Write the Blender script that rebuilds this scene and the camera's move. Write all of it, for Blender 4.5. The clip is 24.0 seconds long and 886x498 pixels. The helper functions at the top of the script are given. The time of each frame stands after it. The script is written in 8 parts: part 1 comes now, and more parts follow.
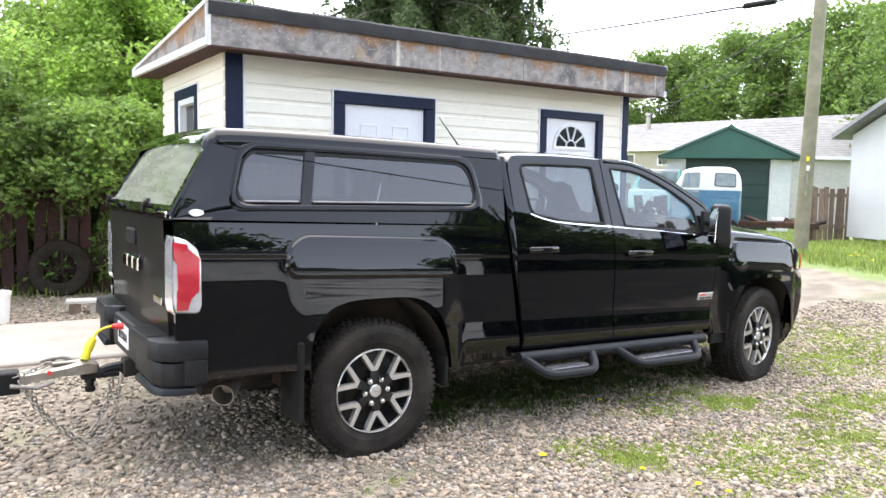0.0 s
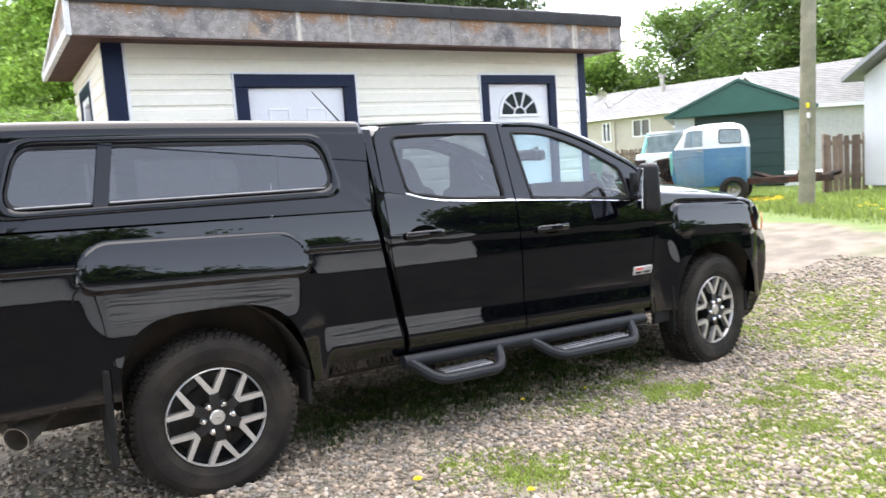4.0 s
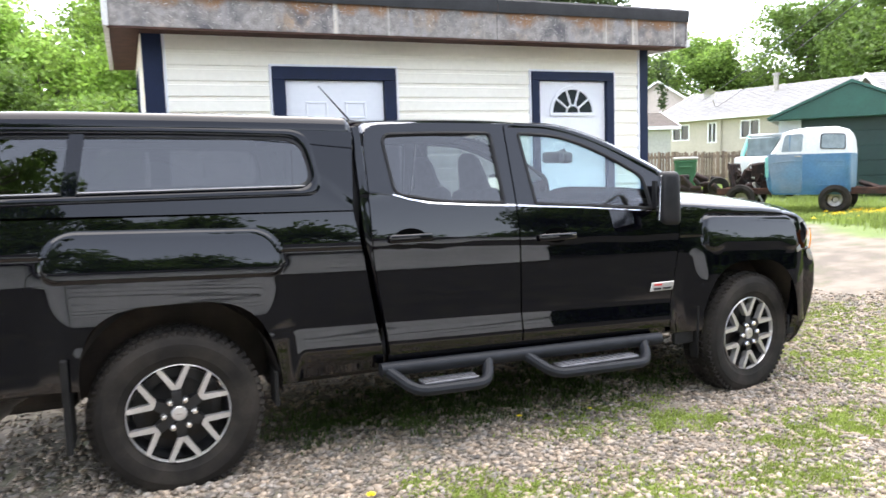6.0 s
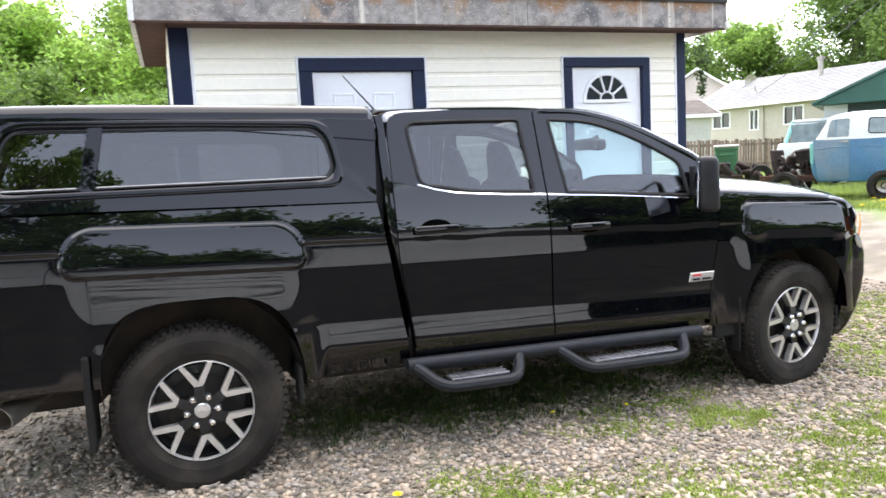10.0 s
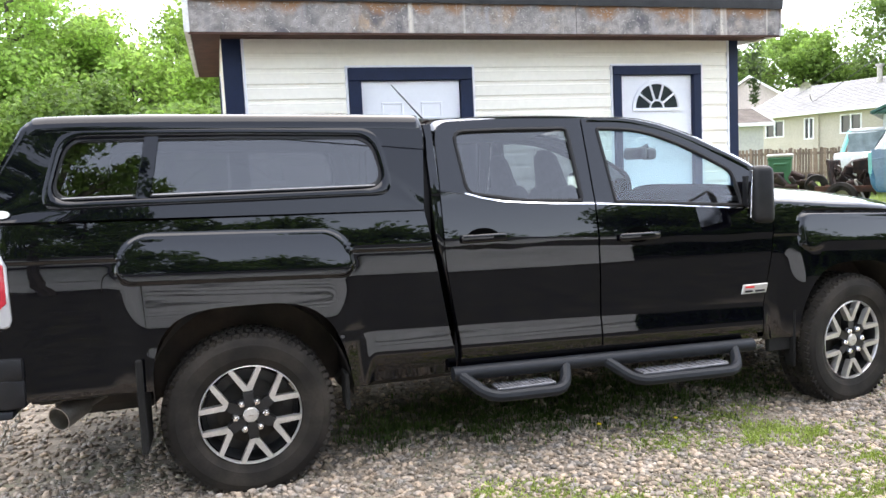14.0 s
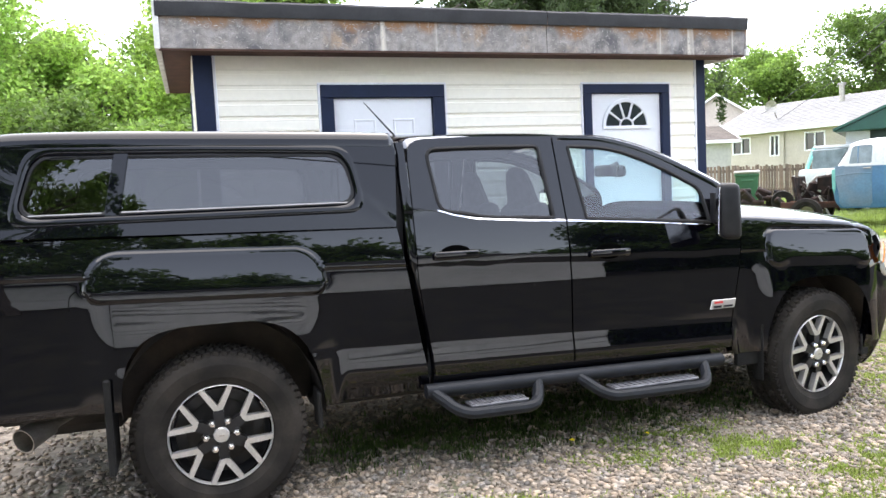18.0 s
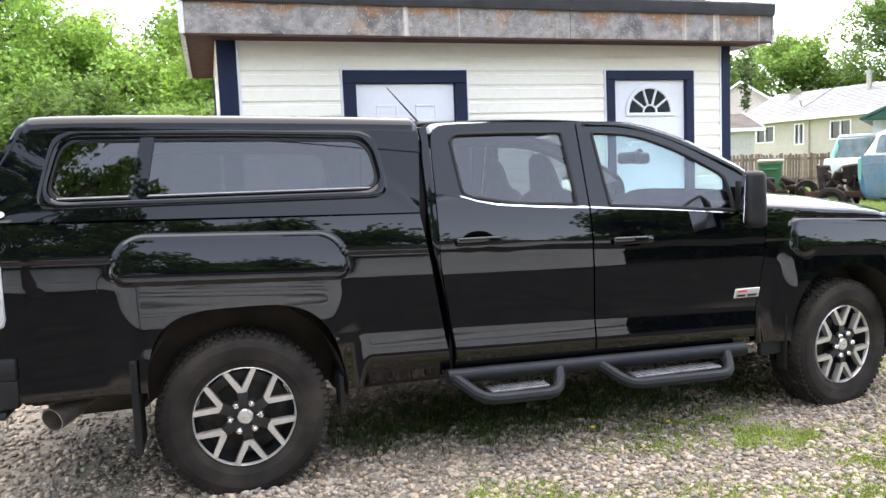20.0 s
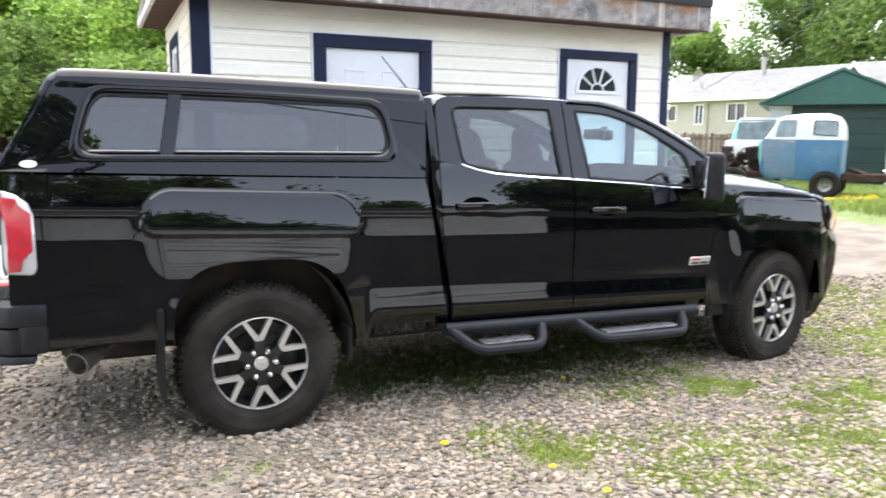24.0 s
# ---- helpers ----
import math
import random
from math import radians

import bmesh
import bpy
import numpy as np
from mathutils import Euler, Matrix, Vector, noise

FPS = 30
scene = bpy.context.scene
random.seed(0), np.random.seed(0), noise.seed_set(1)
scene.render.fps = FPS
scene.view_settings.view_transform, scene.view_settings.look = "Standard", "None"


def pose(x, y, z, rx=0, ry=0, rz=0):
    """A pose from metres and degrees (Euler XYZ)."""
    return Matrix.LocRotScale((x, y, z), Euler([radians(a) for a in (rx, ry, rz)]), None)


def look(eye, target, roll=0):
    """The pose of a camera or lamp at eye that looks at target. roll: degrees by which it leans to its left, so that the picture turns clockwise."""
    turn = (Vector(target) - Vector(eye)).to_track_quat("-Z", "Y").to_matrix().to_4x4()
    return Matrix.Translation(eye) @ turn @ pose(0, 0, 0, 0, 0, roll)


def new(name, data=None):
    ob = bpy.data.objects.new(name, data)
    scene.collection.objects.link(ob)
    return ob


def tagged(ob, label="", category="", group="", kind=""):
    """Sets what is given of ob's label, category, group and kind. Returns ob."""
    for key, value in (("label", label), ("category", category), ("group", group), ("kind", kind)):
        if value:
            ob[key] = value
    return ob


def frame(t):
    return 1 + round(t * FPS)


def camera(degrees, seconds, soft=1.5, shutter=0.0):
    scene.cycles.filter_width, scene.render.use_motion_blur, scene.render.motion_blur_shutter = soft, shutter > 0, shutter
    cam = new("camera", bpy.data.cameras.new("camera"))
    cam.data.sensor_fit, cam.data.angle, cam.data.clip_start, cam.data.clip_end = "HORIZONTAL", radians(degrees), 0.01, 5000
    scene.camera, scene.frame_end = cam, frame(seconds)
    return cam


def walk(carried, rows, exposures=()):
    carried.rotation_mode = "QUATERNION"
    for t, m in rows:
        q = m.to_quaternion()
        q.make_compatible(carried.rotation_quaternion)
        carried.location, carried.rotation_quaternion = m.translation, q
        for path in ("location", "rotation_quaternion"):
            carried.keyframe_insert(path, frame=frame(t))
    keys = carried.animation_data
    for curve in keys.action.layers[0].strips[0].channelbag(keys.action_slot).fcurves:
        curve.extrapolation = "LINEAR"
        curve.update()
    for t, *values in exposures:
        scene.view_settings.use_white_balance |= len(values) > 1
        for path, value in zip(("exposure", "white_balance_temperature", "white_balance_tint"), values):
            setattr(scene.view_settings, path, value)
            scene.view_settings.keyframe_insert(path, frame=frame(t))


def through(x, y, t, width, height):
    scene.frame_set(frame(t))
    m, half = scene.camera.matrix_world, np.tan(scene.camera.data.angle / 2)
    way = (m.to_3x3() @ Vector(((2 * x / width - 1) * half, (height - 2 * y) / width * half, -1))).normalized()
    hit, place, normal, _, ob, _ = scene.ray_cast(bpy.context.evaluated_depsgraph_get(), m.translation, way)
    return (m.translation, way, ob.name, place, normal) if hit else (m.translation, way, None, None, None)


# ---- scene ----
cam = camera(61.1, 24.0, shutter=0.5)
PATH = [
    (0, (-1.982, -3.695, 1.516), (-0.89, -2.027, 1.358), 1.3),
    (0.5, (-1.925, -3.767, 1.52), (-0.832, -2.1, 1.357), 0.0),
    (1, (-1.85, -3.725, 1.509), (-0.765, -2.054, 1.337), 0.1),
    (1.5, (-1.715, -3.523, 1.51), (-0.649, -1.841, 1.33), 1.0),
    (2, (-1.514, -3.524, 1.47), (-0.443, -1.846, 1.276), -2.2),
    (2.5, (-1.248, -3.684, 1.494), (-0.065, -2.095, 1.216), -0.8),
    (4.5, (-0.648, -3.611, 1.465), (0.234, -1.825, 1.294), -3.0),
    (5, (-0.434, -3.722, 1.493), (0.295, -1.869, 1.299), -1.0),
    (5.5, (-0.284, -3.797, 1.485), (0.4, -1.928, 1.293), -2.4),
    (6, (-0.162, -3.724, 1.486), (0.604, -1.888, 1.281), -1.6),
    (6.5, (-0.054, -3.59, 1.479), (0.762, -1.771, 1.328), -1.9),
    (7, (-0.015, -3.59, 1.462), (0.796, -1.771, 1.286), -4.8),
    (7.5, (0.03, -3.645, 1.47), (0.766, -1.797, 1.265), -4.6),
    (8, (0.011, -3.631, 1.47), (0.707, -1.771, 1.23), -4.8),
    (8.5, (-0.009, -3.63, 1.457), (0.688, -1.768, 1.241), -3.6),
    (9, (-0.023, -3.625, 1.466), (0.707, -1.777, 1.239), -3.4),
    (9.5, (-0.043, -3.622, 1.463), (0.675, -1.768, 1.241), -2.8),
    (10, (-0.065, -3.625, 1.459), (0.607, -1.754, 1.241), -2.6),
    (10.5, (-0.082, -3.629, 1.46), (0.529, -1.737, 1.242), -3.1),
    (11, (-0.072, -3.636, 1.461), (0.51, -1.734, 1.26), -3.6),
    (11.5, (-0.084, -3.627, 1.459), (0.472, -1.716, 1.259), -2.7),
    (13.5, (-0.065, -3.625, 1.46), (0.502, -1.716, 1.271), -2.6),
    (14, (-0.073, -3.621, 1.459), (0.487, -1.71, 1.269), -2.4),
    (14.5, (-0.067, -3.621, 1.454), (0.484, -1.708, 1.258), -2.5),
    (15, (-0.068, -3.622, 1.462), (0.482, -1.71, 1.264), -2.4),
    (15.5, (-0.07, -3.619, 1.458), (0.483, -1.707, 1.262), -2.5),
    (16, (-0.066, -3.632, 1.467), (0.486, -1.719, 1.278), -2.5),
    (16.5, (-0.07, -3.622, 1.456), (0.481, -1.708, 1.272), -2.3),
    (17, (-0.072, -3.626, 1.461), (0.496, -1.716, 1.283), -2.2),
    (17.5, (-0.066, -3.642, 1.471), (0.55, -1.746, 1.313), -2.4),
    (18, (-0.073, -3.629, 1.466), (0.558, -1.737, 1.315), -2.4),
    (18.5, (-0.081, -3.628, 1.459), (0.538, -1.734, 1.295), -2.2),
    (20.5, (-0.096, -3.623, 1.461), (0.484, -1.718, 1.272), -2.0),
    (21, (-0.099, -3.615, 1.438), (0.607, -1.755, 1.233), -1.5),
    (21.5, (-0.164, -3.762, 1.422), (0.641, -1.942, 1.219), 0.4),
    (22, (-0.274, -3.869, 1.442), (0.461, -2.044, 1.081), -3.1),
    (22.5, (-0.39, -3.848, 1.489), (0.247, -1.986, 1.13), -2.9),
    (23, (-0.556, -3.747, 1.495), (0.073, -1.876, 1.175), -4.3),
    (23.5, (-0.651, -3.675, 1.482), (0.032, -1.821, 1.174), -1.7),
    (24, (-0.697, -3.735, 1.491), (0.124, -1.933, 1.21), 0.7),
]
walk(cam, [(t, look(eye, target, roll)) for t, eye, target, roll in PATH], exposures=[(0.0, 2.88, 7000, 13), (24.0, 2.88, 7000, 13)])

# ---- world and sun: bright overcast ----
SUN_EL, SUN_AZ = 62.0, 30.0
world = bpy.data.worlds.new("sky")
scene.world = world
world.use_nodes = True
wn, wl = world.node_tree.nodes, world.node_tree.links
sky = wn.new("ShaderNodeTexSky")
sky.sky_type, sky.sun_disc = "NISHITA", False
sky.sun_elevation, sky.sun_rotation = radians(SUN_EL), radians(SUN_AZ)
sky.air_density, sky.dust_density, sky.ozone_density = 1.0, 1.0, 1.0
veil = wn.new("ShaderNodeHueSaturation")
veil.inputs["Saturation"].default_value = 0.6
wl.new(sky.outputs["Color"], veil.inputs["Color"])
wl.new(veil.outputs["Color"], wn["Background"].inputs["Color"])
wn["Background"].inputs["Strength"].default_value = 0.14
sun = new("sun", bpy.data.lights.new("sun", "SUN"))
sun.data.energy, sun.data.angle, sun.data.color = 0.85, radians(90), (1.0, 0.98, 0.93)
a, e = radians(SUN_AZ), radians(80.0)
sun.matrix_world = look((0, 0, 30), Vector((0, 0, 30)) - Vector((math.sin(a) * math.cos(e), math.cos(a) * math.cos(e), math.sin(e))))


# ---- materials ----
def material(name, color, rough=0.6, metal=0.0, var=0.15, scale=8.0, bump=0.0, bump_scale=60.0, coat=0.0, fine=0.1, color2=None, mix_scale=3.0, mix=(0.4, 0.65), island=0.0, obj=0.0, spec=0.5, coat_ior=1.5):
    """A surface with grain and stains at two scales, in metres."""
    m = bpy.data.materials.new(name)
    m.use_nodes = True
    n, l = m.node_tree.nodes, m.node_tree.links
    b = n["Principled BSDF"]
    b.inputs["Roughness"].default_value, b.inputs["Metallic"].default_value = rough, metal
    b.inputs["Coat Weight"].default_value, b.inputs["Coat Roughness"].default_value = coat, 0.02
    b.inputs["Specular IOR Level"].default_value, b.inputs["Coat IOR"].default_value = spec, coat_ior
    co = n.new("ShaderNodeTexCoord")

    def tex(s, detail=4.0):
        t = n.new("ShaderNodeTexNoise")
        t.inputs["Scale"].default_value, t.inputs["Detail"].default_value = s, detail
        l.new(co.outputs["Object"], t.inputs["Vector"])
        return t

    col = None
    if color2:
        ramp = n.new("ShaderNodeMapRange")
        ramp.inputs["From Min"].default_value, ramp.inputs["From Max"].default_value = mix
        l.new(tex(mix_scale, 6).outputs["Fac"], ramp.inputs["Value"])
        mx = n.new("ShaderNodeMix")
        mx.data_type = "RGBA"
        mx.inputs["A"].default_value, mx.inputs["B"].default_value = (*color, 1), (*color2, 1)
        l.new(ramp.outputs["Result"], mx.inputs["Factor"])
        col = mx.outputs["Result"]
    hsv = n.new("ShaderNodeHueSaturation")
    hsv.inputs["Color"].default_value = (*color, 1)
    if col:
        l.new(col, hsv.inputs["Color"])
    val = None
    for s, k in ((scale, var), (scale * 9, fine)):
        mr = n.new("ShaderNodeMapRange")
        mr.inputs["From Min"].default_value, mr.inputs["From Max"].default_value = 0.3, 0.7
        mr.inputs["To Min"].default_value, mr.inputs["To Max"].default_value = 1 - k, 1 + k
        l.new(tex(s).outputs["Fac"], mr.inputs["Value"])
        if val is None:
            val = mr.outputs["Result"]
        else:
            mu = n.new("ShaderNodeMath")
            mu.operation = "MULTIPLY"
            l.new(val, mu.inputs[0]), l.new(mr.outputs["Result"], mu.inputs[1])
            val = mu.outputs[0]
    for kind, out, k in (("ShaderNodeNewGeometry", "Random Per Island", island), ("ShaderNodeObjectInfo", "Random", obj)):
        if k:
            g = n.new(kind)
            mr = n.new("ShaderNodeMapRange")
            mr.inputs["To Min"].default_value, mr.inputs["To Max"].default_value = 1 - k, 1 + k
            l.new(g.outputs[out], mr.inputs["Value"])
            mu = n.new("ShaderNodeMath")
            mu.operation = "MULTIPLY"
            l.new(val, mu.inputs[0]), l.new(mr.outputs["Result"], mu.inputs[1])
            val = mu.outputs[0]
    l.new(val, hsv.inputs["Value"])
    l.new(hsv.outputs["Color"], b.inputs["Base Color"])
    if bump:
        bp = n.new("ShaderNodeBump")
        bp.inputs["Strength"].default_value, bp.inputs["Distance"].default_value = 0.6, bump
        l.new(tex(bump_scale, 5).outputs["Fac"], bp.inputs["Height"])
        l.new(bp.outputs["Normal"], b.inputs["Normal"])
    return m


def glass(name, tint, rough=0.0, through=0.5):
    """Thin tinted pane: clear gloss over a tinted see-through sheet."""
    m = bpy.data.materials.new(name)
    m.use_nodes = True
    n, l = m.node_tree.nodes, m.node_tree.links
    n.remove(n["Principled BSDF"])
    tr, gl, mx = n.new("ShaderNodeBsdfTransparent"), n.new("ShaderNodeBsdfGlossy"), n.new("ShaderNodeMixShader")
    lw, pw, ma = n.new("ShaderNodeLayerWeight"), n.new("ShaderNodeMath"), n.new("ShaderNodeMath")
    tr.inputs["Color"].default_value = (*[c * through for c in tint], 1)
    gl.inputs["Roughness"].default_value = rough
    lw.inputs["Blend"].default_value = 0.5
    pw.operation, ma.operation = "POWER", "MULTIPLY_ADD"
    pw.inputs[1].default_value = 4.0
    ma.inputs[1].default_value, ma.inputs[2].default_value = 0.9, 0.1
    l.new(lw.outputs["Facing"], pw.inputs[0]), l.new(pw.outputs[0], ma.inputs[0]), l.new(ma.outputs[0], mx.inputs["Fac"])
    l.new(tr.outputs[0], mx.inputs[1]), l.new(gl.outputs[0], mx.inputs[2])
    l.new(mx.outputs[0], n["Material Output"].inputs["Surface"])
    return m


PAINT = material("black_car_paint", (0.0012, 0.0013, 0.0024), 0.4, 0.0, 0.1, 3, coat=1.0, spec=0.0, coat_ior=1.5)
CAPPAINT = material("black_gelcoat", (0.0013, 0.0015, 0.003), 0.4, 0.0, 0.1, 3, coat=1.0, spec=0.0, coat_ior=1.42)
GATEPAINT = material("dusty_black_paint", (0.009, 0.0085, 0.008), 0.5, 0.0, 0.3, 6, coat=0.22, spec=0.1, color2=(0.016, 0.014, 0.012), mix_scale=3)
FLAPRUBBER = material("dusty_flap_rubber", (0.011, 0.0107, 0.0103), 0.8, 0, 0.25, 10, 0.0008, 200, spec=0.15)
LEDGESHINE = material("sky_lit_ledge", (0.15, 0.155, 0.165), 0.4, 0.8, 0.15, 12)
BLACKPLASTIC = material("black_plastic", (0.007, 0.0074, 0.0088), 0.5, 0, 0.2, 12, 0.0006, 500, color2=(0.013, 0.0128, 0.0135), mix_scale=6, spec=0.26)
STEPMAT = material("textured_black_steel", (0.008, 0.0095, 0.0125), 0.5, 0, 0.2, 14, 0.0008, 400, spec=0.25)
RUBBER = material("tyre_rubber", (0.011, 0.0095, 0.0082), 0.8, 0, 0.25, 9, 0.0015, 160, color2=(0.026, 0.022, 0.018), mix_scale=5, spec=0.2)
CHROME = material("chrome", (0.85, 0.85, 0.86), 0.08, 1.0, 0.05, 5)
ALLOY = material("machined_alloy", (0.5, 0.49, 0.475), 0.3, 0.65, 0.08, 12)
DARKALLOY = material("dark_painted_alloy", (0.014, 0.0145, 0.016), 0.35, 0.3, 0.1, 12)
STEEL = material("dull_steel", (0.32, 0.3, 0.27), 0.45, 0.9, 0.25, 12, 0.0005, 200)
LINER = material("mud_caked_liner", (0.02, 0.0155, 0.0115), 0.85, 0, 0.4, 8, 0.002, 60, color2=(0.055, 0.038, 0.026), mix_scale=3)
UNDER = material("dusty_underbody", (0.011, 0.0095, 0.008), 0.85, 0, 0.4, 8, 0.002, 60, color2=(0.024, 0.019, 0.015), mix_scale=4)
REDLENS = material("red_lamp_lens", (0.4, 0.013, 0.026), 0.12, 0, 0.15, 14, coat=0.8)
CLEARLENS = material("clear_lamp_lens", (0.66, 0.66, 0.68), 0.1, 0.5, 0.03, 18, coat=0.8, fine=0.03)
AMBER = material("amber_lens", (0.75, 0.22, 0.03), 0.15, 0, 0.1, 18, coat=0.8)
WHITEPLATE = material("white_enamel", (0.8, 0.8, 0.79), 0.35, 0, 0.05, 10)
TREAD = material("grey_tread_plate", (0.14, 0.14, 0.15), 0.6, 0.3, 0.2, 20, 0.0008, 300)
CUPBLACK = material("matt_black", (0.002, 0.002, 0.002), 1.0, 0, 0.1, 10, spec=0.0)
SEAT = material("grey_seat_cloth", (0.05, 0.05, 0.055), 0.85, 0, 0.2, 30, 0.001, 400)
DASH = material("dashboard_plastic", (0.035, 0.037, 0.04), 0.6, 0, 0.15, 20, 0.0006, 400)
HEADLINER = material("headliner", (0.35, 0.35, 0.34), 0.9, 0, 0.1, 20)
TINT = glass("privacy_glass", (0.85, 0.88, 0.9), 0.0, 0.26)
CLEAR = glass("clear_glass", (0.78, 0.95, 0.97), 0.0, 0.92)
CAPGLASS = glass("smoked_canopy_glass", (0.84, 0.88, 0.95), 0.0, 0.2)
# smoked glass with an uneven pale diffuse layer mixed in
PALEGLASS = glass("pale_mottled_smoked_glass", (0.8, 0.85, 0.9), 0.03, 0.25)
dn, dl = PALEGLASS.node_tree.nodes, PALEGLASS.node_tree.links
dd, dm, dt, dr = dn.new("ShaderNodeBsdfDiffuse"), dn.new("ShaderNodeMixShader"), dn.new("ShaderNodeTexNoise"), dn.new("ShaderNodeMapRange")
dd.inputs["Color"].default_value = (0.5, 0.52, 0.45, 1)
dt.inputs["Scale"].default_value = 6.0
dr.inputs["To Min"].default_value, dr.inputs["To Max"].default_value = 0.12, 0.4
dl.new(dt.outputs["Fac"], dr.inputs["Value"]), dl.new(dr.outputs["Result"], dm.inputs["Fac"])
dl.new(dn["Material Output"].inputs["Surface"].links[0].from_socket, dm.inputs[1]), dl.new(dd.outputs[0], dm.inputs[2])
dl.new(dm.outputs[0], dn["Material Output"].inputs["Surface"])
SIDING = material("cream_vinyl_siding", (0.91, 0.86, 0.75), 0.5, 0, 0.015, 2.5, 0.0004, 90, color2=(0.87, 0.8, 0.68), mix_scale=0.9, mix=(0.5, 0.9), fine=0.025)
NAVY = material("navy_trim_paint", (0.0055, 0.0125, 0.04), 0.5, 0, 0.15, 6, 0.0006, 120, spec=0.25)
WHITEPAINT = material("white_door_paint", (0.8, 0.8, 0.82), 0.4, 0, 0.015, 3, fine=0.015)
OSB = material("weathered_strand_board", (0.255, 0.232, 0.215), 0.9, 0, 0.35, 14, 0.003, 60, color2=(0.3, 0.2, 0.12), mix_scale=3.5, mix=(0.55, 0.8), fine=0.3)
on, ol = OSB.node_tree.nodes, OSB.node_tree.links
og, os_, ob_ = on.new("ShaderNodeTexCoord"), on.new("ShaderNodeSeparateXYZ"), on["Principled BSDF"]
ol.new(og.outputs["Object"], os_.inputs[0])


def weathered(vec_scale, noise_scale, lo, hi, tint, mask=None):
    """Lay a stain of its own shape over the strand board."""
    mp, tx, mr, mx = on.new("ShaderNodeMapping"), on.new("ShaderNodeTexNoise"), on.new("ShaderNodeMapRange"), on.new("ShaderNodeMix")
    mp.inputs["Scale"].default_value = vec_scale
    tx.inputs["Scale"].default_value, tx.inputs["Detail"].default_value = noise_scale, 5.0
    mr.inputs["From Min"].default_value, mr.inputs["From Max"].default_value = lo, hi
    mx.data_type = "RGBA"
    mx.inputs["B"].default_value = (*tint, 1)
    ol.new(og.outputs["Object"], mp.inputs["Vector"]), ol.new(mp.outputs[0], tx.inputs["Vector"])
    fac = tx.outputs["Fac"]
    if mask:
        zr, ad = on.new("ShaderNodeMapRange"), on.new("ShaderNodeMath")
        zr.inputs["From Min"].default_value, zr.inputs["From Max"].default_value = mask
        zr.inputs["To Min"].default_value, zr.inputs["To Max"].default_value = -0.25, 0.2
        ad.operation = "ADD"
        ol.new(os_.outputs["Z"], zr.inputs["Value"]), ol.new(fac, ad.inputs[0]), ol.new(zr.outputs["Result"], ad.inputs[1])
        fac = ad.outputs[0]
    ol.new(fac, mr.inputs["Value"]), ol.new(mr.outputs["Result"], mx.inputs["Factor"])
    ol.new(ob_.inputs["Base Color"].links[0].from_socket, mx.inputs["A"])
    ol.new(mx.outputs["Result"], ob_.inputs["Base Color"])


weathered((1, 1, 1), 5.0, 0.5, 0.68, (0.1, 0.095, 0.1))
weathered((5, 1, 0.8), 2.0, 0.56, 0.72, (0.28, 0.27, 0.275))
weathered((1, 1, 0.5), 4.0, 0.5, 0.66, (0.25, 0.135, 0.07), (2.68, 2.9))
weathered((1, 1, 0.03), 9.0, 0.635, 0.71, (0.55, 0.5, 0.43))
STRAND = material("wood_strand", (0.3, 0.275, 0.255), 0.9, 0, 0.3, 20, island=0.45)
ROOFING = material("dark_roll_roofing", (0.028, 0.028, 0.03), 0.9, 0, 0.25, 6, 0.002, 150)
# white toned down and bluish, the shed wall's shade put into the colour
SHADEDWHITE = material("shade_toned_white_panel", (0.5, 0.505, 0.52), 0.7, 0, 0.04, 2, fine=0.03)
GREYMETAL = material("painted_grey_metal", (0.2, 0.2, 0.215), 0.6, 0.0, 0.12, 3)
WHITETRIM = material("weathered_white_board", (0.62, 0.61, 0.59), 0.7, 0, 0.18, 6, 0.001, 60, color2=(0.4, 0.38, 0.35), mix_scale=5, mix=(0.55, 0.8))
SOFFIT = material("bare_soffit_boards", (0.062, 0.026, 0.017), 0.85, 0, 0.3, 8, 0.001, 80)
REDFENCE = material("dark_red_stained_wood", (0.028, 0.008, 0.0075), 0.85, 0, 0.35, 5, 0.002, 50, obj=0.35)
GREYFENCE = material("brown_weathered_wood", (0.17, 0.12, 0.09), 0.85, 0, 0.3, 5, 0.002, 50, obj=0.3)
POLEWOOD = material("utility_pole_wood", (0.22, 0.2, 0.145), 0.85, 0, 0.2, 5, 0.003, 40, color2=(0.17, 0.17, 0.105), mix_scale=2)
CONCRETE = material("pale_concrete", (0.28, 0.25, 0.22), 0.85, 0, 0.12, 2, 0.001, 120, color2=(0.3, 0.265, 0.225), mix_scale=1.5)
GREENPAINT = material("dark_green_paint", (0.012, 0.075, 0.055), 0.5, 0, 0.12, 2)
GREENDOOR = material("green_garage_door_paint", (0.006, 0.03, 0.026), 0.5, 0, 0.12, 2)
BROWNSHINGLE = material("brown_shingles", (0.12, 0.1, 0.085), 0.9, 0, 0.2, 3, 0.004, 12)
HOUSEWALL = material("beige_stucco", (0.43, 0.385, 0.315), 0.85, 0, 0.08, 1.5, 0.002, 40)
PALESIDING = material("pale_siding", (0.46, 0.445, 0.41), 0.6, 0, 0.06, 1)
SHINGLE = material("pale_grey_shingles", (0.215, 0.212, 0.208), 0.9, 0, 0.15, 3, 0.004, 12, island=0.08)
DARKGLASS = material("dark_window_glass", (0.03, 0.035, 0.04), 0.06, 0, 0.1, 2)
PINKWALL = material("pale_pink_siding", (0.5, 0.42, 0.4), 0.7, 0, 0.06, 1)
BLUEPAINT = material("faded_blue_truck_paint", (0.04, 0.14, 0.26), 0.45, 0, 0.15, 2.5, color2=(0.075, 0.18, 0.27), mix_scale=1.6, mix=(0.45, 0.7))
